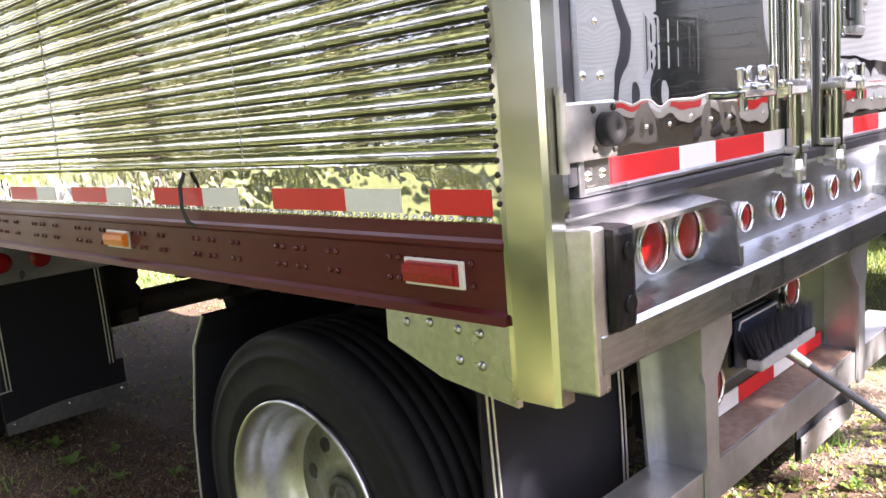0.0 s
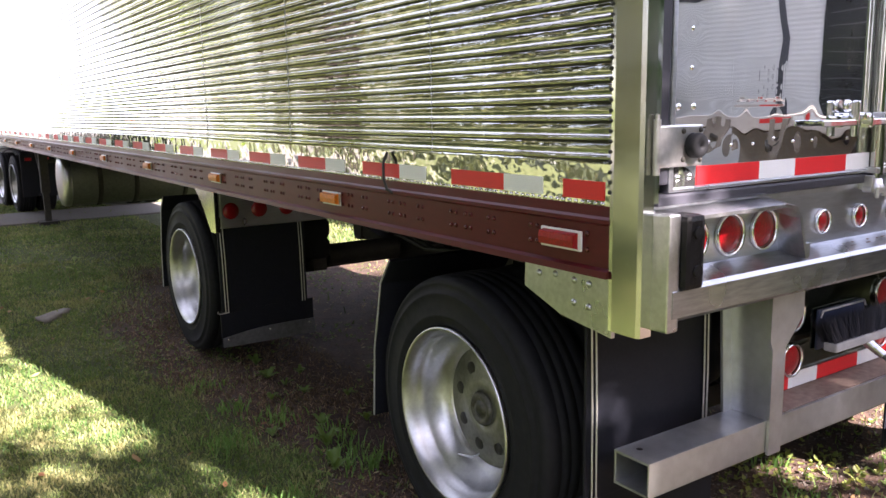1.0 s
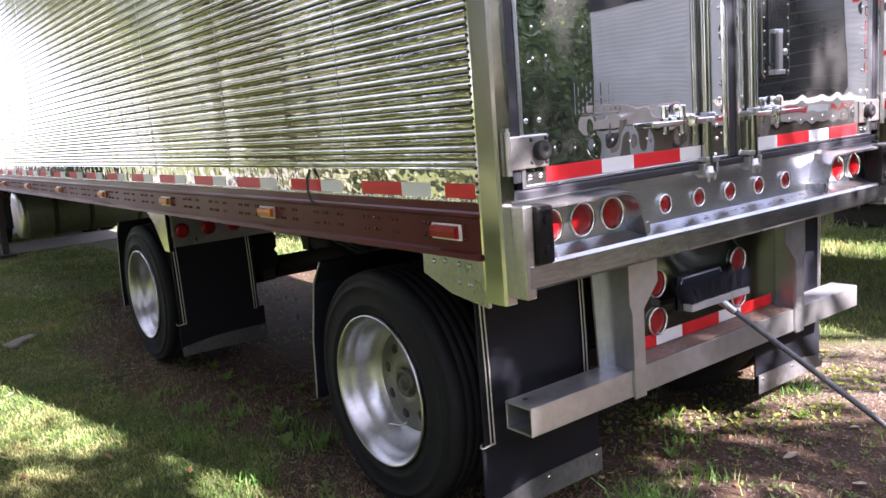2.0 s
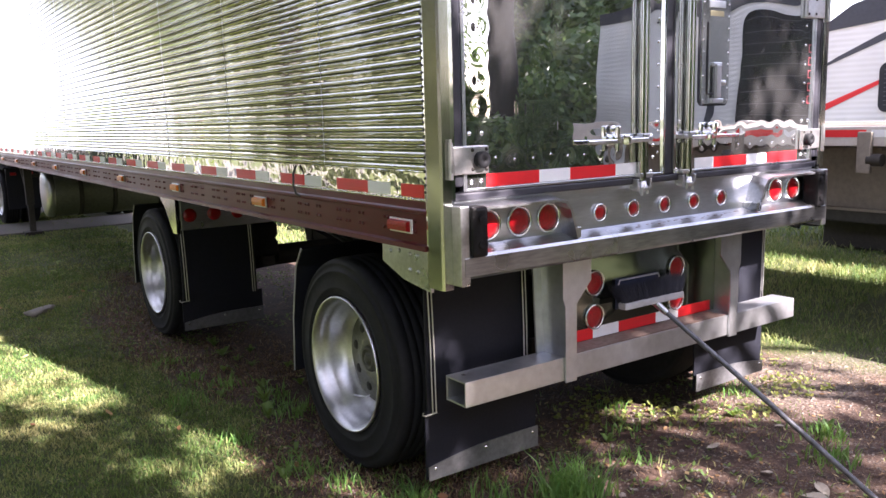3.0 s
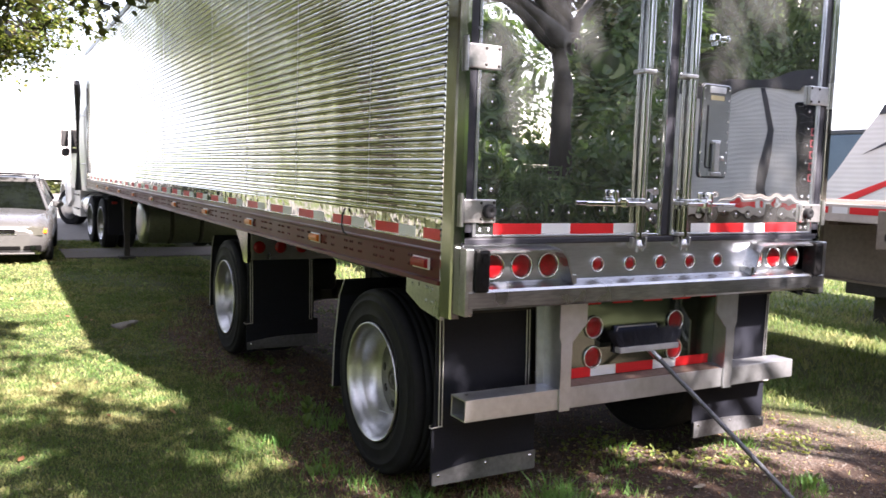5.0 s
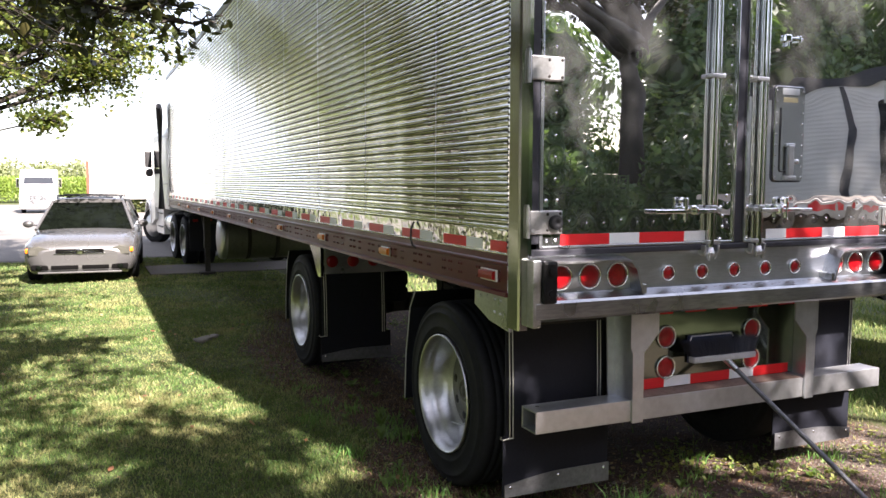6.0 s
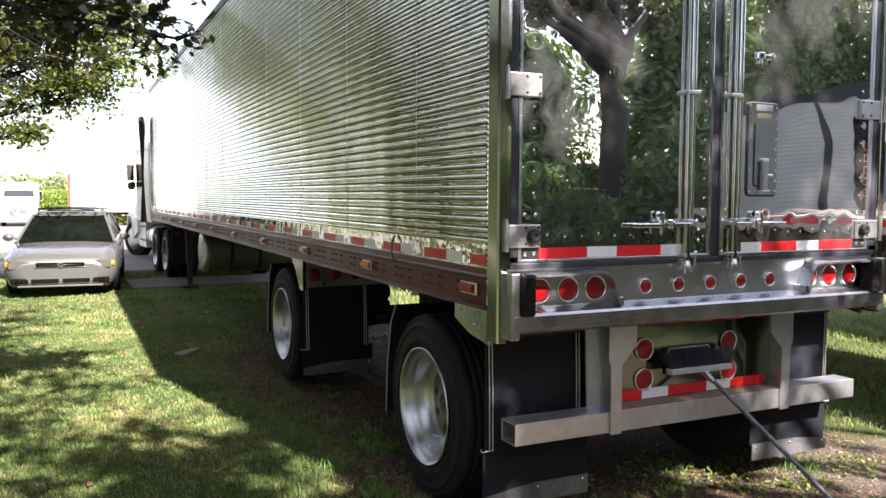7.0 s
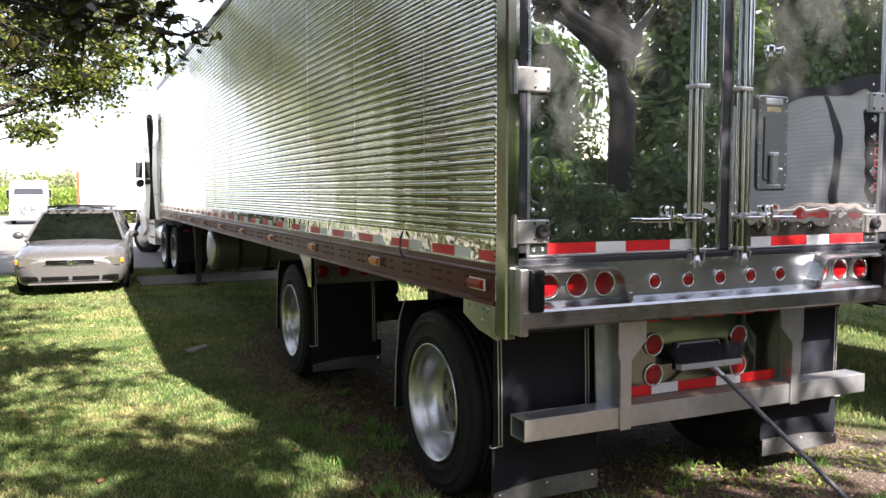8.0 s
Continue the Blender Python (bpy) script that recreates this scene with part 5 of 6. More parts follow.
for k in range(12):
    bm = blank()
    box(bm, FX0 + 0.05 + 0.1915 * k, FX0 + 0.05 + 0.1915 * k + 0.185, FY0, FY1, 1.515, 1.562, 0.004)
    part("deck_plank", bm, weathered, flatbed)
for x in (4.62, 5.88):
    bm = blank()
    prism(bm, [(x - 0.08, 0.90), (x + 0.08, 0.90), (x + 0.08, 0.92), (x + 0.012, 0.92), (x + 0.012, 1.38), (x + 0.08, 1.38), (x + 0.08, 1.398), (x - 0.08, 1.398), (x - 0.08, 1.38), (x - 0.012, 1.38), (x - 0.012, 0.92), (x - 0.08, 0.92)], "y", FY0 + 0.2, FY1)
    part("main_beam", bm, beam_mat, flatbed, "faded beige steel main beam")
for k in range(24):
    bm = blank()
    box(bm, FX0 + 0.05, FX1 - 0.05, FY0 + 0.1 + 0.6 * k, FY0 + 0.18 + 0.6 * k, 1.40, 1.515)
    part("crossmember", bm, weathered, flatbed)
for k in range(19):
    y = 0.467 + 0.667 * (k - 5)
    bm = blank()
    box(bm, FX0 - 0.035, FX0, y - 0.05, y + 0.05, 1.24, 1.535, 0.008)
    pocket = part("stake_pocket", bm, beam_mat, flatbed, "rusty brown steel winch bracket")
    bm = blank()
    rod(bm, (FX0 + 0.0, y - 0.12, 1.335), (FX0 + 0.0, y - 0.02, 1.335), 0.045, None, 14)
    part("winch_drum", bm, frame_black, pocket)
for k in range(14):
    y = 0.284 + 0.488 * (k - 5)
    for a, b_, m in ((y - 0.302, y, tape_red), (y + 0.018, y + 0.150, tape_white)):
        bm = blank()
        box(bm, FX0 - 0.003, FX0 - 0.0005, a, b_, 1.495, 1.548)
        part("red_tape" if m is tape_red else "white_tape", bm, m, flatbed)
bm = blank()
box(bm, FX0 - 0.048, FX0 - 0.038, -0.19, -0.13, 1.20, 1.36, 0.003)
part("strap_tag", bm, white_paint, flatbed, "white strap end hanging down")
for y in (-0.62, -1.90):
    dual_wheel(flatbed, 4.10, y, 0.50, 0.49)
    dual_wheel(flatbed, 6.40, y, 0.50, 0.49, -1)
    bm = blank()
    rod(bm, (4.5, y, 0.5), (6.0, y, 0.5), 0.07)
    part("axle", bm, frame_black, flatbed)
bm = blank()
box(bm, 4.55, 5.95, -2.4, -0.1, 0.62, 0.90, 0.02)
part("suspension", bm, frame_black, flatbed)
for x in (4.6, 5.9):
    bm = blank()
    box(bm, x - 0.06, x + 0.06, 8.4, 8.52, 0.05, 0.9, 0.006)
    box(bm, x - 0.13, x + 0.13, 8.33, 8.59, 0.0, 0.05, 0.006)
    part("landing_leg", bm, frame_black, flatbed)

CX = 7.65
siding = Nodes("ribbed_white_siding")
wv = siding.node("ShaderNodeTexWave", Scale=5.2, Distortion=0.15)
wv.bands_direction = "Z"
siding.link(siding.coords(), wv.inputs["Vector"])
siding.set(Base_Color=siding.ramp(siding.noise(1.5, 3.0), [(0.3, (0.66, 0.66, 0.655)), (0.7, (0.78, 0.78, 0.77))]), Roughness=0.4)
siding.bump(wv.outputs[1], 0.0017)
dark_band = surface("dark_grey_camper_band", (0.035, 0.038, 0.05), (0.06, 0.064, 0.08), (0.3, 0.45))
camper = thing("camper", (8.85, -1.0, 0.0), "white travel trailer camper with dark roof band and red stripe", "camper")
prof = [(-6.5, 0.55), (3.3, 0.55), (3.95, 0.95), (3.85, 1.30), (3.62, 1.65), (3.37, 1.97), (3.10, 2.36), (2.83, 2.70), (2.55, 2.87), (2.10, 2.99), (1.2, 3.14), (0.2, 3.22), (-6.5, 3.22)]
bm = blank()
prism(bm, prof, "x", CX, CX + 2.4)
part("body", bm, siding.mat, camper)
bm = blank()
prism(bm, [(2.90, 2.60), (2.83, 2.715), (2.55, 2.885), (2.10, 3.005), (1.2, 3.155), (0.2, 3.235), (-6.5, 3.235), (-6.5, 3.02), (0.2, 2.98), (1.2, 2.86), (2.2, 2.67), (2.75, 2.62)], "x", CX - 0.012, CX - 0.003)
part("roof_band", bm, dark_band, camper, "dark grey band along the roof")


def swoosh(pts, mat, name):
    bm = blank()
    prism(bm, pts, "x", CX - 0.008, CX - 0.003)
    part(name, bm, mat, camper)


swoosh([(3.07, 2.12), (2.7, 2.31), (2.2, 2.53), (1.5, 2.78), (1.4, 2.79), (1.45, 2.72), (2.1, 2.48), (2.65, 2.28)], dark_band, "black_swoosh")
swoosh([(3.55, 1.50), (3.35, 1.56), (2.85, 1.76), (2.2, 2.02), (2.2, 1.97), (2.85, 1.68), (3.2, 1.52), (3.4, 1.50)], tape_red, "red_swoosh")
swoosh([(1.0, 2.0), (0.2, 2.25), (-1.2, 2.5), (-2.6, 2.62), (-2.6, 2.55), (-1.2, 2.42), (0.2, 2.15)], tape_red, "red_swoosh")
swoosh([(-0.6, 1.5), (-1.4, 1.62), (-2.2, 1.95), (-2.45, 2.5), (-2.32, 2.5), (-2.05, 1.9), (-1.3, 1.54), (-0.6, 1.44)], dark_band, "black_swoosh")
swoosh([(-4.40, 0.7), (-4.62, 1.6), (-4.55, 2.4), (-4.70, 3.0), (-4.58, 3.0), (-4.43, 2.4), (-4.50, 1.6), (-4.26, 0.7)], dark_band, "black_swoosh")
glass_dark = surface("dark_tinted_glass", (0.010, 0.011, 0.014), (0.018, 0.02, 0.026), (0.05, 0.12), 0.0, 20.0, 2.0, 0.0)
for y0, y1, z0, z1 in ((0.95, 2.20, 1.655, 2.205), (-4.05, -2.70, 1.55, 2.88), (-1.0, 0.2, 1.655, 2.205)):
    bm = blank()
    b2 = blank()
    prism(b2, [(y0, z0), (y1, z0), (y1, z1), (y0, z1)], "x", CX - 0.022, CX - 0.002)
    bmesh.ops.bevel(b2, geom=[e for e in b2.edges if abs(e.verts[0].co.x - e.verts[1].co.x) > 0.01], offset=0.09, segments=5, profile=0.5, affect="EDGES")
    merge(bm, b2)
    win = part("window", bm, glass_dark, camper, "rounded dark tinted window")
    bm = blank()
    for k in range(9):
        z = z0 + 0.08 + (z1 - z0 - 0.16) * k / 8
        box(bm, CX - 0.026, CX - 0.022, y0 + 0.06, y1 - 0.06, z - 0.004, z + 0.004)
    part("louvre", bm, dark_band, win)
for y in (-0.6, -1.5):
    bm = blank()
    spin(bm, tyre_profile(CX + 0.05, 0.22, 0.36), (0, y, 0.36), "x", 40, True)
    part("tyre", bm, rubber, camper)
bm = blank()
box(bm, CX + 0.05, CX + 2.35, -6.3, 3.2, 0.36, 0.55, 0.02)
part("chassis", bm, frame_black, camper)
# added dark block takes the place of the shade under the camper
bm = blank()
box(bm, CX + 0.2, CX + 2.2, 0.4, 2.9, 0.02, 0.36, 0.03)
part("underbody_shade", bm, frame_black, camper, "dark block standing in for the shade underneath")

blue = surface("faded_blue_paint", (0.05, 0.09, 0.14), (0.10, 0.15, 0.21), (0.4, 0.6))
shed = thing("box_truck", (16.8, 9.6, 0), "faded blue box truck body far behind the camper", "truck")
bm = blank()
box(bm, 15.6, 18.0, 7.6, 12.5, 0.9, 2.95, 0.05)
part("cargo_box", bm, blue, shed)
bm = blank()
box(bm, 15.58, 18.02, 7.58, 12.52, 2.95, 3.05, 0.02)
part("roof_cap", bm, dark_band, shed)
for y in (8.4, 11.6):
    bm = blank()
    spin(bm, tyre_profile(15.7, 0.25, 0.48), (0, y, 0.48), "x", 32, True)
    part("tyre", bm, rubber, shed)
bm = blank()
box(bm, 15.8, 17.8, 7.8, 12.4, 0.6, 0.9)
part("chassis", bm, frame_black, shed)


# ---- truck tractor coupled to the semi trailer ----
tractor = thing("truck_tractor", (MID, 15.3, 0), "white truck tractor with black exhaust stack, seen past the trailer", "truck")
for y in (14.55, 15.87):
    dual_wheel(tractor, 0.06, y, 0.51, 0.50)
    dual_wheel(tractor, W - 0.06, y, 0.51, 0.50, -1)
    bm = blank()
    rod(bm, (0.4, y, 0.5), (W - 0.4, y, 0.5), 0.09)
    part("axle", bm, frame_black, tractor)
bm = blank()
for x in (0.86, W - 0.98):
    box(bm, x, x + 0.12, 13.9, 22.3, 0.75, 1.02)
part("chassis", bm, frame_black, tractor)
for x0 in (0.08, W - 0.62):
    bm = blank()
    box(bm, x0, x0 + 0.54, 13.86, 13.88, 0.32, 1.05)
    flap = part("mudflap", bm, flap_black, tractor)
    for k in (0.12, 0.40):
        bm = blank()
        box(bm, x0 + k - 0.05, x0 + k + 0.05, 13.84, 13.86, 0.93, 0.98, 0.004)
        part("flap_lamp", bm, red_lens, flap)
bm = blank()
box(bm, 0.15, W - 0.15, 17.1, 19.6, 1.05, 3.05, 0.14)
part("cab", bm, white_paint, tractor, "white cab")
bm = blank()
box(bm, 0.138, 0.146, 18.35, 19.25, 1.95, 2.75, 0.0)
part("side_window", bm, glass_dark, tractor)
bm = blank()
prism(bm, [(19.5, 1.0), (22.2, 0.95), (22.35, 1.15), (22.2, 1.60), (19.5, 1.95)], "x", 0.55, W - 0.55)
part("hood", bm, white_paint, tractor)
def steer(v, s):
    """Turns a front wheel about its kingpin, steered to the left."""
    c = Vector((W - 0.46 if s else 0.46, 21.35, 0.51))
    v.co = c + Matrix.Rotation(radians(30), 3, "Z") @ (v.co - Vector((W - 0.27 if s else 0.27, 21.35, 0.51)))


for s in (0, 1):
    fx = (lambda x: W - x) if s else (lambda x: x)
    bm = blank()
    arc = [(21.35 + 0.66 * math.cos(math.pi * k / 12), 0.60 + 0.66 * math.sin(math.pi * k / 12)) for k in range(13)]
    arc2 = [(21.35 + 0.56 * math.cos(math.pi * k / 12), 0.60 + 0.56 * math.sin(math.pi * k / 12)) for k in range(13)]
    prism(bm, arc + arc2[::-1], "x", fx(0.20), fx(0.70))
    prism(bm, [(19.9, 0.75), (20.72, 0.55), (20.9, 1.05), (20.5, 1.42), (19.9, 1.55)], "x", fx(0.22), fx(0.66))
    part("fender", bm, white_paint, tractor, "rounded white front fender")
    bm = blank()
    spin(bm, tyre_profile(0.13, 0.28, 0.51), (0, 21.35, 0.51), "x", 48, True)
    spin(bm, [(0.33, 0.135), (0.30, 0.15), (0.22, 0.13), (0.10, 0.09), (0.01, 0.09)], (0, 21.35, 0.51), "x", 32)
    if s:
        for v in bm.verts:
            v.co.x = W - v.co.x
    for v in bm.verts:
        steer(v, s)
    wheel = part("front_wheel", bm, rubber, tractor, "front wheel steered aside")
    bm = blank()
    spin(bm, [(0.335, 0.126), (0.30, 0.13), (0.26, 0.15), (0.20, 0.12), (0.10, 0.085), (0.01, 0.08)], (0, 21.35, 0.51), "x", 32)
    if s:
        for v in bm.verts:
            v.co.x = W - v.co.x
    for v in bm.verts:
        steer(v, s)
    part("rim", bm, rim_metal, wheel, "", True)
    bm = blank()
    prism(bm, [(18.95, 0.38), (20.15, 0.38), (20.45, 0.62), (20.3, 1.35), (18.95, 1.35)], "x", fx(0.30), fx(0.62))
    part("step_fairing", bm, white_paint, tractor, "white step fairing below the cab door")
    for z in (0.55, 0.9):
        bm = blank()
        box(bm, min(fx(0.26), fx(0.30)), max(fx(0.26), fx(0.30)), 19.1, 19.8, z, z + 0.03, 0.005)
        part("step", bm, black_plastic, tractor)
    for y in (17.75, 18.6):
        bm = blank()
        spin(bm, [(0.302, -0.03), (0.308, -0.03), (0.308, 0.03), (0.302, 0.03)], (fx(0.60), y, 0.70), "y", 28, True)
        part("tank_strap", bm, black_plastic, tractor)
    bm = blank()
    spin(bm, [(0.02, 17.4), (0.28, 17.42), (0.30, 17.5), (0.30, 18.9), (0.28, 18.98), (0.02, 19.0)], (fx(0.60), 0, 0.70), "y", 28)
    part("fuel_tank", bm, brushed_up, tractor, "dull aluminium round fuel tank")
    bm = blank()
    tube(bm, [(fx(-0.02), 16.95, 1.1), (fx(-0.02), 16.95, 3.25), (fx(-0.03), 16.90, 3.42), (fx(-0.06), 16.78, 3.50)], [0.075, 0.075, 0.075, 0.07], 14)
    part("exhaust_pipe", bm, black_plastic, tractor, "tall black exhaust stack with bent tip")
    for z in (1.7, 2.8):
        bm = blank()
        tube(bm, [(fx(0.0), 16.97, z), (fx(0.2), 17.15, z)], 0.02)
        part("stack_bracket", bm, chrome, tractor)
    bm = blank()
    box(bm, min(fx(-0.06), fx(0.12)), max(fx(-0.06), fx(0.12)), 19.50, 19.60, 2.12, 2.56, 0.03)
    spin(bm, [(0.11, 0.0), (0.10, 0.05), (0.02, 0.08)], (fx(0.04), 19.5, 1.98), "y", 20)
    tube(bm, [(fx(0.03), 19.56, 2.45), (fx(0.3), 19.5, 2.5)], 0.014)
    tube(bm, [(fx(0.03), 19.56, 2.15), (fx(0.3), 19.5, 1.9)], 0.014)
    part("side_mirror", bm, black_plastic, tractor, "black side mirror on arms")
bm = blank()
tube(bm, [(0.7, 16.25, 1.6), (0.6, 16.5, 1.25), (0.75, 16.8, 1.3), (0.7, 17.1, 1.7)], 0.018)
part("air_hose", bm, wire_white, tractor)
bm = blank()
tube(bm, [(0.45, 13.7, 1.14), (0.40, 13.75, 0.95), (0.5, 13.9, 0.9), (0.55, 14.1, 1.1)], 0.012)
part("air_hose", bm, wire_white, tractor)
bm = blank()
box(bm, 0.6, W - 0.6, 14.6, 16.0, 1.02, 1.14, 0.02)
part("fifth_wheel", bm, frame_black, tractor)
tractor.rotation_euler = (0, 0, radians(3.0))


# ---- silver car ----
silver = surface("silver_car_paint", (0.150, 0.150, 0.152), (0.172, 0.172, 0.174), (0.22, 0.32), 0.6, 200.0, 1.0, 0.0, (1, 1, 1), 0.6)
clear_lens = surface("clear_headlamp", (0.075, 0.075, 0.066), (0.15, 0.148, 0.13), (0.08, 0.14), 0.4, 60.0, 9.0, 0.0004, (1, 1, 1), 0.5)
screen = surface("windscreen_glass", (0.0012, 0.0016, 0.0014), (0.005, 0.007, 0.005), (0.02, 0.05), 0.0, 8.0, 3.0, 0.0)
screen.node_tree.nodes["Principled BSDF"].inputs["Specular IOR Level"].default_value = 0.035


def loft(bm, sections):
    """Joins rings of equal length, each a list of points."""
    rings = [[bm.verts.new(p) for p in s] for s in sections]
    fs = []
    for a, b in zip(rings, rings[1:]):
        for k in range(len(a)):
            f = bm.faces.new((a[k], a[(k + 1) % len(a)], b[(k + 1) % len(a)], b[k]))
            f.smooth = True
            fs.append(f)
    fs += [bm.faces.new(rings[0]), bm.faces.new(rings[-1])]
    bmesh.ops.recalc_face_normals(bm, faces=fs)


# near-black for the car's openings: their inner shade put into the colour
opening_shade = surface("painted_opening_shade", (0.002, 0.002, 0.002), (0.005, 0.005, 0.005), (0.8, 0.95), 0.0, 30.0, 3.0, 0.0)
opening_shade.node_tree.nodes["Principled BSDF"].inputs["Specular IOR Level"].default_value = 0.05
car = new("car")
tagged(car, "silver estate car with roof rails parked on the lawn", "car")


def ring(y, zb, zs, zt, wb, ws, wt):
    """A body section at y: bottom, shoulder and top heights, and half widths."""
    half = [(wb * 0.92, zb), (wb, zb + 0.06), (ws, (zb + zs) / 2), (ws, zs - 0.05), (ws * 0.97, zs), (wt, zt - 0.015), (wt * 0.75, zt), (wt * 0.35, zt + 0.012)]
    return [(x, y, z) for x, z in half] + [(-x, y, z) for x, z in half[::-1]]


bm = blank()
loft(bm, [ring(0.0, 0.30, 0.56, 0.60, 0.50, 0.56, 0.50), ring(0.05, 0.22, 0.62, 0.68, 0.68, 0.74, 0.62), ring(0.18, 0.19, 0.66, 0.75, 0.76, 0.82, 0.70), ring(0.45, 0.18, 0.70, 0.82, 0.80, 0.855, 0.74), ring(0.85, 0.18, 0.73, 0.855, 0.82, 0.87, 0.75), ring(1.25, 0.18, 0.77, 0.905, 0.82, 0.87, 0.76), ring(1.6, 0.18, 0.80, 0.915, 0.82, 0.87, 0.78), ring(3.4, 0.18, 0.84, 0.93, 0.82, 0.87, 0.78), ring(4.2, 0.20, 0.86, 0.99, 0.80, 0.85, 0.76), ring(4.55, 0.28, 0.84, 0.97, 0.72, 0.80, 0.70), ring(4.65, 0.36, 0.80, 0.90, 0.62, 0.74, 0.6)])
body = part("body", bm, silver, car)


bm = blank()
vs = [(0.755, 1.20, 0.895), (-0.755, 1.20, 0.895), (-0.56, 1.98, 1.395), (0.56, 1.98, 1.395), (0.775, 4.35, 0.97), (-0.775, 4.35, 0.97), (-0.60, 4.05, 1.40), (0.60, 4.05, 1.40)]
hull(bm, vs[:4], [(0, 1, 2, 3)])
part("windscreen", bm, screen, car, "dark windscreen glass")
for f in ((1, 5, 6, 2), (4, 0, 3, 7), (5, 4, 7, 6)):
    bm = blank()
    hull(bm, [vs[i] for i in f], [(0, 1, 2, 3)])
    part("side_window", bm, screen, car)
bm = blank()
loft(bm, [[(x, y, z) for x, z in ((0.56 * w_, h), (0.50 * w_, h + 0.045), (0.2, h + 0.06), (-0.2, h + 0.06), (-0.50 * w_, h + 0.045), (-0.56 * w_, h), (-0.5, h - 0.01), (0.5, h - 0.01))] for y, w_, h in ((1.93, 1.0, 1.385), (2.10, 1.06, 1.405), (3.0, 1.12, 1.42), (4.0, 1.10, 1.41), (4.2, 1.04, 1.385))])
part("roof", bm, silver, car)
bm = blank()
box(bm, -0.40, 0.40, 2.25, 2.62, 1.462, 1.480, 0.006)
part("sunroof", bm, screen, car, "dark sunroof glass")
for s in (-1, 1):
    for p_, q_, r_ in (((s * 0.775, 1.17, 0.895), (s * 0.585, 1.96, 1.40), 0.028), ((s * 0.60, 4.12, 1.40), (s * 0.77, 4.42, 0.97), 0.035), ((s * 0.70, 2.75, 0.98), (s * 0.60, 2.80, 1.40), 0.03)):
        bm = blank()
        tube(bm, [p_, q_], r_, 6)
        part("pillar", bm, silver, car)
for s in (-1, 1):
    bm = blank()
    tube(bm, [(s * 0.53, 2.15, 1.45), (s * 0.53, 2.25, 1.490), (s * 0.53, 4.0, 1.490), (s * 0.53, 4.1, 1.45)], 0.016, 8)
    part("roof_rail", bm, black_plastic, car, "black roof rail")
for y in (2.45, 3.6):
    bm = blank()
    tube(bm, [(-0.57, y, 1.500), (0.0, y, 1.512), (0.57, y, 1.500)], 0.018, 8)
    part("cross_bar", bm, black_plastic, car)
bm = blank()
box(bm, -0.36, 0.36, -0.014, 0.05, 0.535, 0.625, 0.03)
grille = part("grille", bm, opening_shade, car, "dark slim grille")
bm = blank()
box(bm, -0.38, 0.38, -0.018, 0.0, 0.538, 0.547, 0.003)
box(bm, -0.30, 0.30, -0.018, 0.0, 0.578, 0.584)
spin(bm, [(0.055, -0.02), (0.04, -0.028), (0.005, -0.03)], (0, 0, 0.582), "y", 20)
part("grille_trim", bm, chrome, grille, "chrome oval badge and trim", True)
for s in (-1, 1):
    bm = blank()
    loft(bm, [[(s * x, y, z) for x, z in ((0.40, z0), (0.74, z0 + 0.01), (0.755, z1), (0.60, z1 + 0.035), (0.43, z1 - 0.01))] for y, z0, z1 in ((0.015, 0.515, 0.625), (0.16, 0.525, 0.675), (0.30, 0.545, 0.690))])
    part("headlamp", bm, clear_lens, car, "clear headlamp with amber corner")
    bm = blank()
    box(bm, min(s * 0.725, s * 0.80), max(s * 0.725, s * 0.80), 0.06, 0.26, 0.555, 0.635, 0.015)
    part("corner_lamp", bm, amber_lens, car)
    bm = blank()
    box(bm, min(s * 0.46, s * 0.72), max(s * 0.46, s * 0.72), -0.004, 0.08, 0.265, 0.355, 0.025)
    part("fog_recess", bm, opening_shade, car)
    bm = blank()
    spin(bm, [(0.045, -0.012), (0.03, -0.02), (0.004, -0.024)], (s * 0.60, 0, 0.31), "y", 16)
    part("fog_lamp", bm, screen, car, "", True)
    bm = blank()
    box(bm, min(s * 0.025, s * 0.43), max(s * 0.025, s * 0.43), -0.012, 0.06, 0.272, 0.345, 0.02)
    part("intake", bm, opening_shade, car, "dark bumper intake")
    bm = blank()
    spin(bm, [(0.012, 0.0), (0.075, 0.01), (0.09, 0.06), (0.07, 0.13), (0.02, 0.15)], (s * 0.93, 1.42, 0.99), "y", 16)
    tube(bm, [(s * 0.80, 1.47, 0.96), (s * 0.90, 1.50, 0.98)], 0.025)
    for v in bm.verts:
        v.co.z = 0.99 + (v.co.z - 0.99) * 0.75
    part("mirror", bm, silver, car, "", True)
    for y in (0.88, 3.52):
        bm = blank()
        spin(bm, tyre_profile(0.0, 0.20, 0.315), (0, 0, 0), "x", 36, True)
        for v in bm.verts:
            v.co = Vector((s * (0.86 - v.co.x), v.co.y + y, v.co.z + 0.315))
        wheel = part("tyre", bm, rubber, car)
        bm = blank()
        spin(bm, [(0.20, 0.03), (0.19, 0.015), (0.10, 0.03), (0.03, 0.012), (0.005, 0.012)], (0, 0, 0), "x", 24)
        for v in bm.verts:
            v.co = Vector((s * (0.86 - v.co.x), v.co.y + y, v.co.z + 0.315))
        part("rim", bm, rim_metal, wheel, "", True)
bm = blank()
box(bm, -0.62, 0.62, -0.01, 0.04, 0.205, 0.235, 0.01)
part("bumper_lip", bm, silver, car)
for s in (-1, 1):
    bm = blank()
    box(bm, s * 0.35 - 0.22, s * 0.35 + 0.22, 2.2, 2.35, 0.6, 1.22, 0.05)
    part("seat", bm, black_plastic, car)
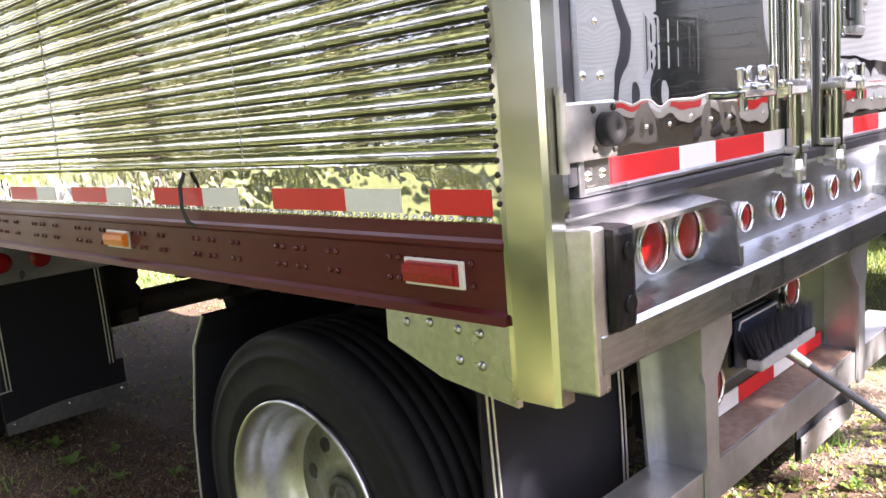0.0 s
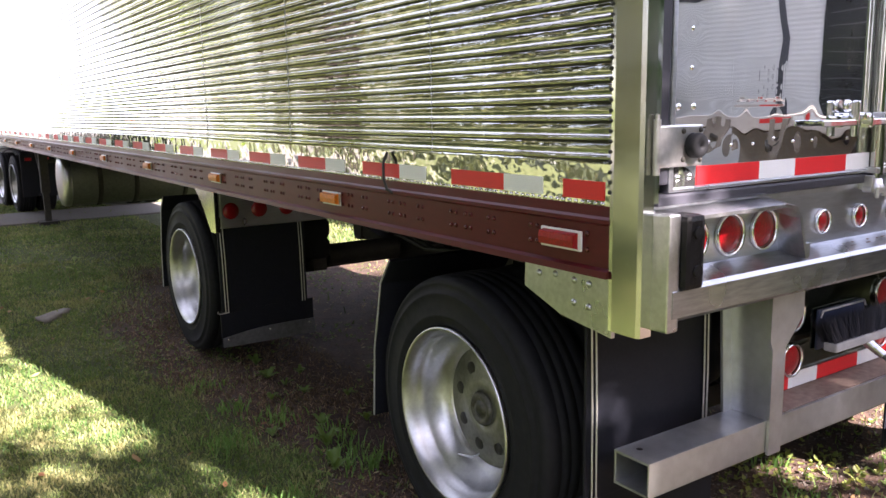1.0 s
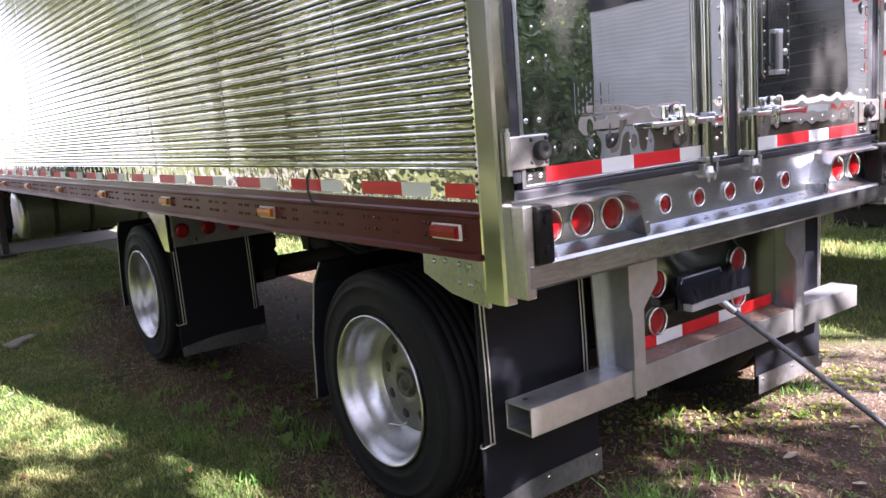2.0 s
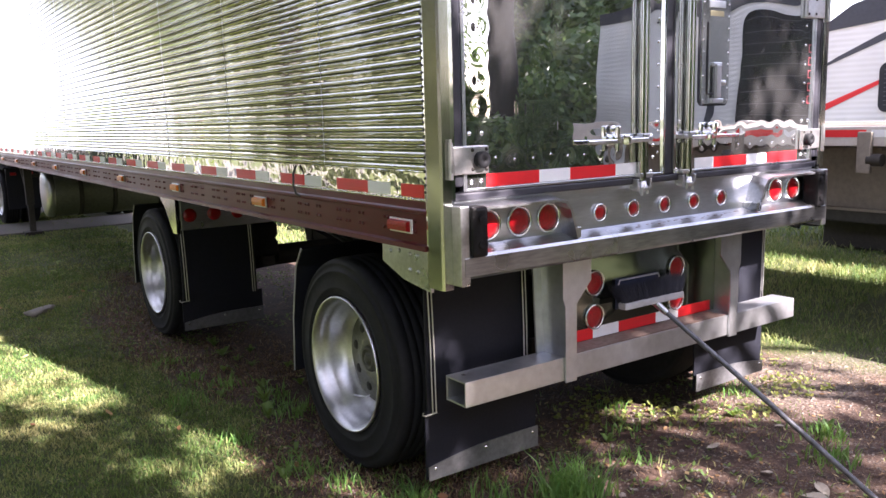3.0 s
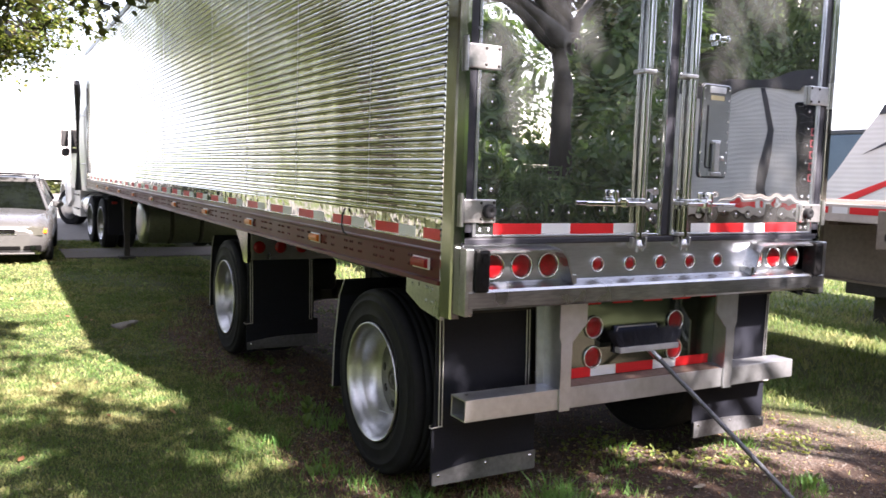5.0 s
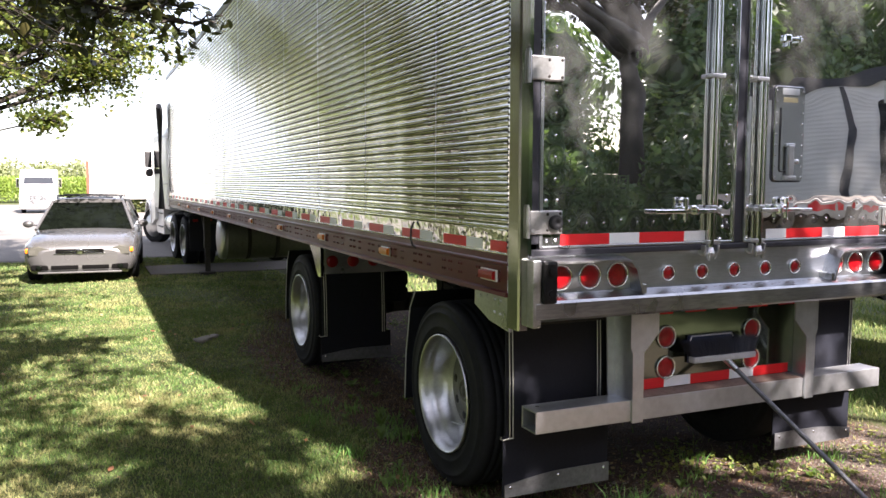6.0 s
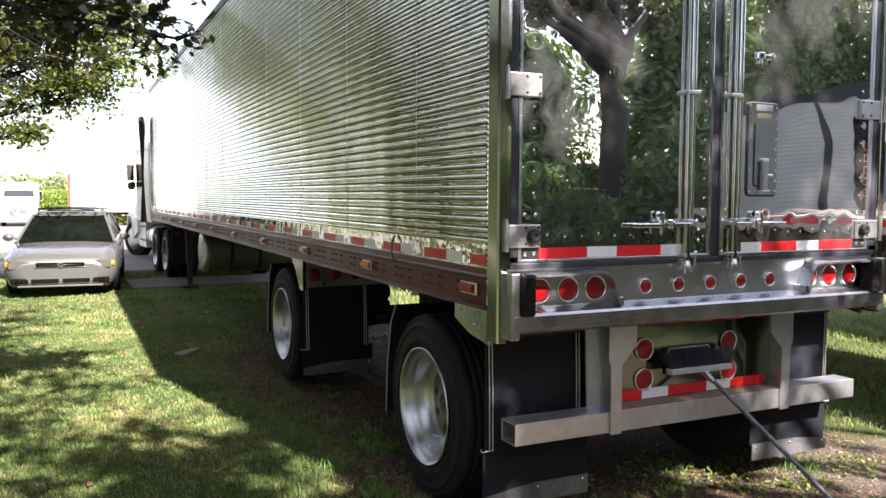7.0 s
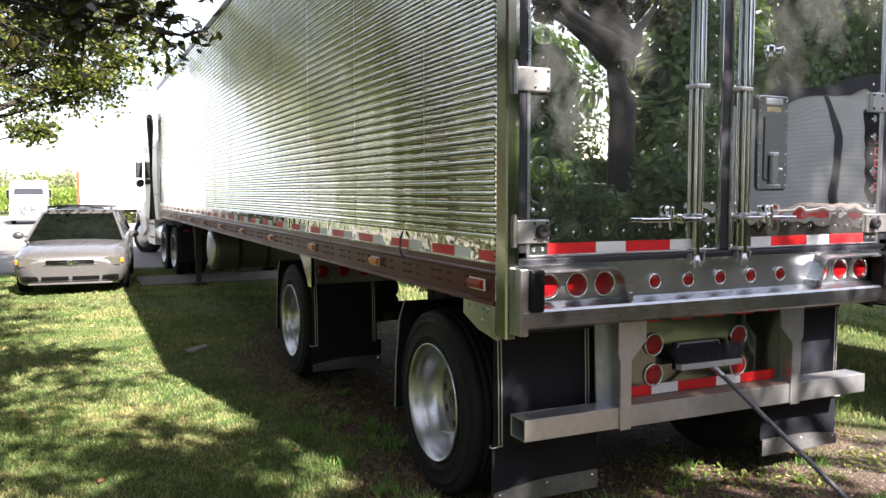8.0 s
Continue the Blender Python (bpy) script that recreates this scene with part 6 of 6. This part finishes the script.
car.matrix_basis = pose(-1.88, 11.55, 0.0, 0, 0, -5.0) @ Matrix.Diagonal((1.045, 1.0, 0.975, 1))


# ---- distance ----
bm = blank()
box(bm, -0.7, 3.4, 12.45, 14.1, -0.05, 0.035, 0.01)
setting("pavement", bm, surface("pale_concrete", (0.075, 0.07, 0.062), (0.145, 0.135, 0.12), (0.8, 0.95), 0.0, 30.0, 1.5, 0.002), "worn pale concrete strip across the lawn", "pavement")
bm = blank()
hull(bm, [(-10.5, 16.3, 0.03), (120, 16.3, 0.03), (120, 66, 0.03), (-10.5, 66, 0.03), (-10.5, 16.1, -0.05), (120, 16.1, -0.05), (120, 66.5, -0.05), (-10.5, 66.5, -0.05)], [(0, 1, 2, 3), (4, 5, 1, 0), (2, 6, 7, 3)])
setting("road", bm, surface("pale_gravel_yard", (0.095, 0.092, 0.085), (0.17, 0.163, 0.155), (0.9, 1.0), 0.0, 8.0, 0.2, 0.004), "pale gravel yard in bright sun", "road")

far_truck = thing("semi_truck", (-3.4, 61, 0), "white semi truck cab parked far off across the yard", "truck")
bm = blank()
prism(bm, [(60.0, 0.5), (60.0, 1.5), (60.9, 1.75), (61.3, 2.9), (62.0, 3.4), (64.5, 3.4), (64.5, 0.5)], "x", -4.5, -2.3)
part("cab", bm, surface("dusty_white_cab", (0.36, 0.36, 0.37), (0.46, 0.46, 0.47), (0.5, 0.7)), far_truck)
bm = blank()
hull(bm, [(-4.30, 61.05, 2.30), (-2.50, 61.05, 2.30), (-2.55, 61.24, 2.78), (-4.25, 61.24, 2.78)], [(0, 1, 2, 3)])
part("windscreen", bm, surface("bluish_glass", (0.006, 0.009, 0.015), (0.010, 0.015, 0.024), (0.8, 0.9)), far_truck, "bluish windscreen")
bm = blank()
box(bm, -3.9, -2.9, 59.93, 60.0, 0.75, 1.45, 0.03)
part("grille", bm, brushed_up, far_truck)
bm = blank()
box(bm, -4.5, -2.3, 59.8, 60.0, 0.35, 0.62, 0.04)
part("bumper", bm, chrome, far_truck)
for x in (-4.45, -2.6):
    bm = blank()
    spin(bm, tyre_profile(x, 0.25, 0.5), (0, 61.0, 0.5), "x", 28, True)
    part("wheel", bm, rubber, far_truck)
for x in (-4.75, -2.2):
    bm = blank()
    box(bm, x, x + 0.18, 61.3, 61.4, 2.0, 2.7, 0.03)
    part("side_mirror", bm, chrome, far_truck)

far_truck.scale = (0.84, 0.9, 0.72)
far_truck.location += Vector((-0.62, -14, 0))

van = thing("semi_trailer", (6, 61, 0), "white box trailer standing across the far yard", "trailer")
bm = blank()
box(bm, -0.75, 13.5, 60.5, 63.1, 0.80, 4.05, 0.03)
part("body", bm, white_paint, van)
bm = blank()
box(bm, -0.86, -0.70, 60.46, 60.56, 0.75, 2.9)
part("corner_post", bm, surface("orange_brown_paint", (0.10, 0.030, 0.014), (0.15, 0.045, 0.022), (0.5, 0.7)), van, "orange-brown corner edge")
for x in (3.4, 4.7, 11.0):
    bm = blank()
    spin(bm, [(0.42, 60.9), (0.42, 61.2), (0.3, 61.22), (0.02, 61.22)], (x, 0, 0.42), "y", 28)
    part("wheel", bm, rubber, van)
bm = blank()
box(bm, -0.5, 13.2, 61.0, 62.6, 0.5, 0.80)
part("chassis", bm, frame_black, van)
van.location += Vector((-0.72, -15, 0))

# corn and the tree line behind the yard
leaf_corn = leafy("corn_leaves", [(0.0, (0.12, 0.20, 0.03)), (1.0, (0.22, 0.30, 0.06))], 0.4, 0.5)
# far leaves are paled: distance haze put into their colour
leaf_far = leafy("haze_paled_tree_leaves", [(0.0, (0.09, 0.12, 0.05)), (1.0, (0.19, 0.21, 0.10))], 0.3, 0.6)
n = 60000
x, y = rng.uniform(-26, 26, n), 72 + 10 * rng.random(n) ** 1.5
c = np.stack([x, y, 0.15 + rng.random(n) ** 0.6 * (1.95 + 0.25 * ripple(x, y, 1.1, 2.0))], -1)
u = rng.normal(0, 1, (n, 3)) * (0.10, 0.10, 0.16)
v = rng.normal(0, 1, (n, 3)) * 0.035
from_arrays("corn_field", np.stack([c - u, c + v, c + u, c - v], 1).reshape(-1, 3), 4, leaf_corn, "tall green corn at the yard's far side", "crop")
cx, cy = rng.uniform(-60, 60, 420), rng.uniform(140, 175, 420)
rad, top = rng.uniform(1.5, 3.5, 420), rng.uniform(2.5, 5.6, 420)
m = 60000
pick = rng.integers(0, 420, m)
d = rng.normal(0, 1, (m, 3))
d /= np.linalg.norm(d, axis=1)[:, None]
c = np.stack([cx[pick], cy[pick], top[pick] * rng.uniform(0.15, 1.0, m)], -1) + d * rad[pick][:, None] * rng.uniform(0.5, 1.0, (m, 1)) * (1, 1, 0.45)
u = rng.normal(0, 1, (m, 3))
u /= np.linalg.norm(u, axis=1)[:, None]
v = np.cross(u, d)
s = rng.uniform(0.15, 0.36, (m, 1))
from_arrays("tree_line", np.stack([c - u * s, c + v * s, c + u * s, c - v * s], 1).reshape(-1, 3), 4, leaf_far, "far hazy green tree line", "trees")
# thicket behind the lawn, on the side from which the light comes
leaf_thicket = leafy("thicket_leaves", [(0.0, (0.018, 0.048, 0.014)), (0.5, (0.042, 0.092, 0.022)), (0.85, (0.080, 0.140, 0.034)), (1.0, (0.13, 0.17, 0.05))], 0.3, 0.45, (0.16, 0.26, 0.05))


def thicket(name, spots, per, size, label, mat=leaf_thicket):
    """Dense undergrowth: leaves in overlapping clumps (x, y, radius, height)."""
    s_ = np.array(spots)
    m = per * len(spots)
    pick = np.repeat(np.arange(len(spots)), per)
    d = rng.normal(0, 1, (m, 3))
    d /= np.linalg.norm(d, axis=1)[:, None]
    z = rng.uniform(0.02, 1.0, m) ** 0.8
    c = np.stack([s_[pick, 0], s_[pick, 1], z * s_[pick, 3]], -1) + d * (s_[pick, 2] * (1.05 - 0.30 * z) * rng.uniform(0.6, 1.0, m))[:, None] * (1, 1, 0.3)
    u = rng.normal(0, 1, (m, 3))
    u /= np.linalg.norm(u, axis=1)[:, None]
    v = np.cross(u, d)
    k = (size * rng.uniform(0.6, 1.4, m))[:, None]
    return from_arrays(name, np.stack([c - u * k, c + v * k * 0.6, c + u * k, c - v * k * 0.6], 1).reshape(-1, 3), 4, mat, label, "bushes")


thicket("bushes", [(x_, -18.0 + 1.6 * math.sin(x_ * 1.3), (2.2 + 0.7 * math.sin(x_ * 2.1)) * (0.6 if 9.6 < x_ < 16 else 1.0), (9.2 + 1.5 * math.sin(x_ * 0.9) + 1.2 * math.sin(x_ * 2.3)) * (0.25 if 11.0 < x_ < 14.6 else 0.75 if 10.2 < x_ < 15.6 else 1.0)) for x_ in np.arange(-16, 30, 1.25)], 7500, 0.15, "dense green thicket behind the lawn")
# added sparse leaves, out of view, soften the bright gap the doors mirror
thicket("bushes", [(x_, -20.5, 1.6, 7.5) for x_ in np.arange(11.2, 15.4, 0.9)], 1050, 0.15, "sparse unseen leaves dimming the sky gap in the door's reflection")
thicket("bushes", [(x_, -7.2 + 0.5 * math.sin(x_ * 2.1), 0.8, (2.6 + 0.45 * math.sin(x_ * 1.7)) * (0.68 if 4.3 < x_ < 6.7 else 1.0)) for x_ in np.arange(1.2, 10.5, 0.8)], 2600, 0.075, "low leafy bushes under the big tree")
thicket("bushes", [(-15.0 + 1.5 * math.sin(y_ * 1.1), y_, 1.9 + 0.7 * math.sin(y_ * 2.1), (12.5 - 6.0 * max(0.0, min(1.0, (y_ - 17) / 12))) + 1.2 * math.sin(y_ * 0.83) + 1.1 * math.sin(y_ * 2.3)) for y_ in np.arange(-9, 31, 1.9)], 3600, 0.19, "tall dark trees along the lawn's edge", leaf_dark)
# dark leaves under the far box trailer stand for weeds and shade together
hx, hy = rng.uniform(-0.9, 12, 9000), rng.uniform(45.6, 47.0, 9000)
c = np.stack([hx, hy, rng.uniform(0, 1, 9000) ** 0.7 * 0.72], -1)
u = rng.normal(0, 1, (9000, 3)) * 0.07
v = rng.normal(0, 1, (9000, 3)) * 0.05
from_arrays("weeds", np.stack([c - u, c + v, c + u, c - v], 1).reshape(-1, 3), 4, leaf_dark, "weeds under the far box trailer, dark for the shade there too", "weeds")


# ---- small things on the ground ----
fresh_grass = leafy("fresh_grass_blades", [(0.0, (0.05, 0.15, 0.03)), (0.5, (0.09, 0.23, 0.05)), (1.0, (0.17, 0.31, 0.09))], 0.35, 0.5)


def tuft(at, n, h, spread, label="ragged tuft of long green grass"):
    x = at[0] + rng.normal(0, spread, n)
    y = at[1] + rng.normal(0, spread, n)
    hh = rng.uniform(0.4, 1.0, n) * h
    return from_arrays("grass_tuft", blades(x, y, hh, np.full(n, 0.0085), 0.75), 3, fresh_grass, label, "grass")


for at, n, h in (((0.66, -0.02), 150, 0.26), ((0.58, -0.04), 80, 0.22), ((0.72, -0.05), 70, 0.2), ((0.36, 0.12), 50, 0.19), ((0.12, 1.75), 60, 0.12), ((0.0, 2.5), 60, 0.12), ((0.18, 2.15), 50, 0.10), ((-0.18, 3.3), 50, 0.10), ((0.20, 0.02), 50, 0.10), ((1.17, 0.06), 40, 0.10), ((1.64, 0.58), 50, 0.09), ((1.45, 0.35), 40, 0.08), ((2.43, 0.32), 60, 0.10), ((2.20, -0.35), 90, 0.11), ((-0.21, 1.0), 70, 0.12), ((0.06, 0.36), 60, 0.12), ((-0.1, 0.7), 50, 0.10), ((0.05, 0.35), 60, 0.12), ((-0.35, 2.3), 70, 0.13), ((-0.15, 2.8), 60, 0.10), ((-0.3, 1.55), 60, 0.12), ((1.9, -0.55), 80, 0.12), ((2.55, -0.75), 70, 0.10), ((0.1, 1.9), 50, 0.1)):
    tuft(at, n, h, 0.065)


def leafy_weed(at, leaves, size, rise):
    """A low rosette of pointed leaves, each folded along its rib."""
    r = random.Random(int(1000 * (at[0] + 7 * at[1])))
    bm = blank()
    z0 = float(lie(np.array(at[0]), np.array(at[1])))
    crown_ = bm.verts.new((at[0], at[1], z0))
    for k in range(leaves):
        a = 2 * math.pi * (k + r.random() * 0.7) / leaves
        l_ = size * r.uniform(0.6, 1.2)
        up = rise * r.uniform(0.4, 1.2)
        way, side = Vector((math.cos(a), math.sin(a), 0)), Vector((-math.sin(a), math.cos(a), 0))
        o = Vector((at[0], at[1], z0)) + way * 0.002 + Vector((0, 0, r.uniform(0, up * 0.2)))
        spine = [o + way * l_ * u + Vector((0, 0, up * math.sin(1.9 * u))) for u in (0.0, 0.3, 0.65, 1.0)]
        wide = [0.08, 0.26, 0.22, 0.0]
        ls = [bm.verts.new(p + side * l_ * w_ + Vector((0, 0, l_ * w_ * 0.3))) for p, w_ in zip(spine[:3], wide)]
        rs = [bm.verts.new(p - side * l_ * w_ + Vector((0, 0, l_ * w_ * 0.3))) for p, w_ in zip(spine[:3], wide)]
        ms = [crown_] + [bm.verts.new(p) for p in spine[1:]]
        for i in range(2):
            bm.faces.new((ms[i], ms[i + 1], ls[i + 1], ls[i]))
            bm.faces.new((ms[i + 1], ms[i], rs[i], rs[i + 1]))
        bm.faces.new((ms[2], ms[3], ls[2]))
        bm.faces.new((ms[3], ms[2], rs[2]))
    me = bpy.data.meshes.new("weed")
    bm.to_mesh(me)
    bm.free()
    me.materials.append(weed_mat)
    return tagged(new("weed", me), "low broad-leaved green weed on brown earth", "weed", "weeds beside the wheels")


for x, y, k, size, rise in ((0.231, 3.238, 8, 0.075, 0.05), (0.067, 2.056, 9, 0.085, 0.08), (0.31, 2.861, 6, 0.06, 0.04), (0.275, 3.553, 7, 0.06, 0.05), (0.49, 2.648, 6, 0.05, 0.04), (-0.027, 1.776, 8, 0.06, 0.07), (-0.075, 6.474, 7, 0.07, 0.06), (-0.111, 2.327, 6, 0.05, 0.04), (0.272, 3.05, 5, 0.05, 0.05), (0.16, 2.30, 6, 0.055, 0.05), (0.03, 2.55, 5, 0.05, 0.03), (0.40, 2.25, 6, 0.05, 0.05), (0.10, 2.85, 6, 0.055, 0.04), (0.436, 3.2, 6, 0.06, 0.04), (0.15, 1.72, 6, 0.05, 0.06), (2.245, -0.328, 9, 0.055, 0.05), (1.25, 0.30, 6, 0.05, 0.04), (1.63, -0.30, 6, 0.04, 0.03), (2.05, 0.10, 6, 0.05, 0.04), (0.85, -0.32, 5, 0.045, 0.03), (-0.30, 0.95, 7, 0.05, 0.05), (-0.12, 1.20, 6, 0.05, 0.05)):
    leafy_weed((x, y), k, size, rise)

# broad-leaved weeds
n = 3600
px, py = rng.uniform(-0.9, 2.6, n), rng.uniform(-1.8, 7.0, n)
keep = (worn(px, py) > 0.15) & (ripple(px, py, 2.7, 9.0) > -0.05)
px, py = px[keep], py[keep]
cl = []
for x, y in zip(px, py):
    for _ in range(5):
        a = rng.uniform(0, 2 * np.pi)
        l_, w2 = rng.uniform(0.012, 0.032), rng.uniform(0.004, 0.009)
        f, s = np.array([np.cos(a), np.sin(a), rng.uniform(0.2, 0.9)]), np.array([-np.sin(a), np.cos(a), 0])
        b = np.array([x, y, float(lie(x, y))])
        cl += [b, b + f * l_ * 0.5 + s * w2, b + f * l_, b + f * l_ * 0.5 - s * w2]
from_arrays("weeds", np.array(cl), 4, weed_mat, "small broad-leaved weeds on bare earth", "weeds")

# dead leaves and straw
dead = leafy("dead_leaves", [(0.0, (0.10, 0.05, 0.02)), (0.5, (0.22, 0.13, 0.06)), (0.8, (0.34, 0.25, 0.13)), (1.0, (0.42, 0.36, 0.22))], 0.12, 0.8)
n = 16000
px, py = rng.uniform(-3.6, 3.8, n), rng.uniform(-2.4, 7.5, n)
keep = rng.random(n) < 0.04 + worn(px, py) * (0.55 + 0.4 * ripple(px, py, 3.4, 5.0))
px, py = px[keep], py[keep]
n = len(px)
a, sz = rng.uniform(0, 2 * np.pi, n), rng.uniform(0.006, 0.022, n)
el = rng.uniform(0.25, 1.0, n)
f = np.stack([np.cos(a), np.sin(a), rng.uniform(-0.2, 0.35, n)], -1) * sz[:, None]
s = np.stack([-np.sin(a), np.cos(a), rng.uniform(-0.3, 0.3, n)], -1) * (sz * el * 0.7)[:, None]
b = np.stack([px, py, lie(px, py) + 0.006], -1)
from_arrays("dead_leaves", np.stack([b - f, b + s, b + f, b - s], 1).reshape(-1, 3), 4, dead, "scattered dry brown leaves and straw", "leaves")

# dead straw along the worn strip
n = 52000
px, py = rng.uniform(-0.45, 0.75, n), rng.uniform(-0.9, 7.8, n)
keep = rng.random(n) < worn(px, py) * (0.5 + 0.5 * ripple(px, py, 4.4, 2.5))
px, py = px[keep], py[keep]
straw = leafy("dead_straw", [(0.0, (0.045, 0.023, 0.014)), (0.5, (0.12, 0.066, 0.040)), (0.85, (0.22, 0.14, 0.085)), (1.0, (0.40, 0.31, 0.21))], 0.1, 0.8)
from_arrays("dry_grass", blades(px, py, rng.uniform(0.012, 0.045, len(px)), np.full(len(px), 0.006), 2.2), 3, straw, "flattened dead brown grass along the wheels", "grass")

# straw and dead stems on the earth behind the trailer
n = 26000
px, py = rng.uniform(0.2, 3.6, n), rng.uniform(-1.8, 1.6, n)
keep = rng.random(n) < worn(px, py) * np.clip(0.35 + 0.8 * ripple(px, py, 5.2, 1.5), 0, 1)
px, py = px[keep], py[keep]
from_arrays("dry_grass", blades(px, py, rng.uniform(0.008, 0.030, len(px)), np.full(len(px), 0.0045), 3.0), 3, straw, "broken dead straw on bare earth", "grass")

# rusty fallen leaves scattered on the lawn
n = 60
px, py = rng.uniform(-3.0, 0.4, n), rng.uniform(-0.8, 8.0, n)
a, sz = rng.uniform(0, 2 * np.pi, n), rng.uniform(0.016, 0.032, n)
f = np.stack([np.cos(a), np.sin(a), rng.uniform(-0.1, 0.5, n)], -1) * sz[:, None]
s = np.stack([-np.sin(a), np.cos(a), rng.uniform(-0.2, 0.6, n)], -1) * (sz * 0.65)[:, None]
b = np.stack([px, py, lie(px, py) + 0.028], -1)
rusty_leaf = leafy("rusty_leaves", [(0.0, (0.14, 0.06, 0.03)), (0.6, (0.24, 0.11, 0.05)), (1.0, (0.34, 0.24, 0.12))], 0.15, 0.7)
from_arrays("fallen_leaves", np.stack([b - f, b - f * 0.2 + s, b + f * 0.5 + s * 0.7, b + f, b + f * 0.4 - s * 0.8, b - f * 0.3 - s], 1).reshape(-1, 3), 6, rusty_leaf, "rusty orange fallen leaves on the lawn", "leaves")

# clover on the lit earth behind the trailer
n = 2600
px, py = rng.uniform(0.5, 3.2, n), rng.uniform(-1.2, 1.2, n)
keep = ripple(px, py, 3.9, 7.0) + 0.35 * ripple(px, py, 11.0, 3.0) > 0.30
px, py = px[keep], py[keep]
cl = []
for x, y in zip(px, py):
    for _ in range(4):
        a, l_ = rng.uniform(0, 2 * np.pi), rng.uniform(0.010, 0.026)
        f, s = np.array([np.cos(a), np.sin(a), rng.uniform(0.1, 1.1)]) * l_, np.array([-np.sin(a), np.cos(a), 0]) * l_ * 0.5
        b = np.array([x, y, float(lie(x, y)) + 0.012])
        cl += [b, b + f * 0.6 + s, b + f, b + f * 0.6 - s]
from_arrays("clover", np.array(cl), 4, leafy("clover_leaves", [(0.0, (0.10, 0.15, 0.03)), (1.0, (0.26, 0.27, 0.07))]), "yellow-green clover patches on bare earth", "weeds")

# a sprig with broad leaves beside the stone
sprig = thing("weed", (-0.21, 7.14, 0.0), "tall pale green weed with broad leaves in the shade", "weed")
bm = blank()
tube(bm, [(-0.21, 7.14, 0.0), (-0.20, 7.13, 0.13), (-0.22, 7.12, 0.25)], [0.006, 0.005, 0.003], 5)
part("stalk", bm, weed_mat, sprig)
for z, turn, l_ in ((0.10, 0.4, 0.09), (0.15, 2.6, 0.10), (0.20, 4.4, 0.10), (0.235, 1.3, 0.11), (0.25, 5.4, 0.09)):
    bm = blank()
    w_ = Vector((math.cos(turn), math.sin(turn), 0.45))
    e_ = Vector((-math.sin(turn), math.cos(turn), 0)) * l_ * 0.26
    o = Vector((-0.21, 7.13, z))
    hull(bm, [o, o + w_ * l_ * 0.5 + e_, o + w_ * l_ + Vector((0, 0, -0.02)), o + w_ * l_ * 0.5 - e_], [(0, 1, 2), (0, 2, 3)])
    part("leaf", bm, weed_mat, sprig)

# larger pale fallen leaves
pale_leaf = surface("pale_dry_leaf", (0.24, 0.20, 0.15), (0.44, 0.40, 0.33), (0.7, 0.9), 0.0, 60.0, 20.0, 0.001)
for x, y, l_, turn in ((1.605, -0.094, 0.075, 70), (1.452, -0.73, 0.11, 20), (1.56, -0.70, 0.10, 150), (1.36, -0.80, 0.08, 95), (1.526, -0.446, 0.06, 10), (0.928, -0.162, 0.05, 0), (2.1, -0.15, 0.05, 40), (0.2, 0.75, 0.05, 120)):
    bm = blank()
    rows_ = []
    for i in range(6):
        u_ = i / 5
        half = l_ * 0.30 * math.sin(math.pi * min(0.97, u_ + 0.03)) ** 0.8
        rows_.append([bm.verts.new((s_ * half, l_ * (u_ - 0.5), 0.010 + l_ * (0.14 * abs(s_) + 0.10 * math.sin(3.1 * u_ + x * 9)))) for s_ in (-1, 0, 1)])
    for a_, b_ in zip(rows_, rows_[1:]):
        for k in (0, 1):
            bm.faces.new((a_[k], a_[k + 1], b_[k + 1], b_[k]))
    leaf_ = part("dead_leaf", bm, pale_leaf, None, "", True)
    tagged(leaf_, "curled pale dry leaf lying on earth", "leaf", "fallen leaves")
    leaf_.matrix_basis = pose(x, y, float(lie(np.array(x), np.array(y))) - 0.002, 0, 0, turn)

# gravel crumbs
n = 34000
px, py = rng.uniform(-0.3, 4.2, n), rng.uniform(-1.8, 1.8, n)
keep = rng.random(n) < np.clip(worn(px, py) * 0.4 + pale(px, py) * 0.5, 0, 1)
px, py = px[keep], py[keep]
n = len(px)
r_ = (0.0025 + 0.0075 * rng.random(n) ** 2) * (1 + (rng.random(n) > 0.97) * 1.2)
oct_ = np.array([(1, 0, 0), (0, 1, 0), (-1, 0, 0), (0, -1, 0), (0, 0, 0.8)])
c = np.stack([px, py, lie(px, py) + 0.001], -1)
pts = c[:, None, :] + oct_[None] * r_[:, None, None] * rng.uniform(0.6, 1.3, (n, 5, 3))
tri = np.stack([pts[:, [0, 1, 4]], pts[:, [1, 2, 4]], pts[:, [2, 3, 4]], pts[:, [3, 0, 4]]], 1)
from_arrays("gravel", tri.reshape(-1, 3), 3, surface("grey_gravel", (0.055, 0.045, 0.038), (0.20, 0.175, 0.155), (0.8, 0.95), 0.0, 80.0, 12.0, 0.0), "loose grey gravel crumbs", "gravel")

# flat stone on the shaded lawn
bm = blank()
b2 = blank()
bmesh.ops.create_icosphere(b2, subdivisions=2, radius=0.5)
for v in b2.verts:
    v.co = Vector((v.co.x * 0.16, v.co.y * 0.38, min(v.co.z * 0.08, 0.016))) * (1 + 0.7 * noise.noise(v.co * 3.1))
merge(bm, b2)
stone = part("stone", bm, surface("grey_stone", (0.11, 0.10, 0.085), (0.22, 0.205, 0.175), (0.85, 0.98), 0.0, 30.0, 9.0, 0.006), None, "", True)
tagged(stone, "flat pale grey stone lying in the grass", "stone")
stone.matrix_basis = pose(-0.62, 5.75, 0.02, 0, 0, -38)
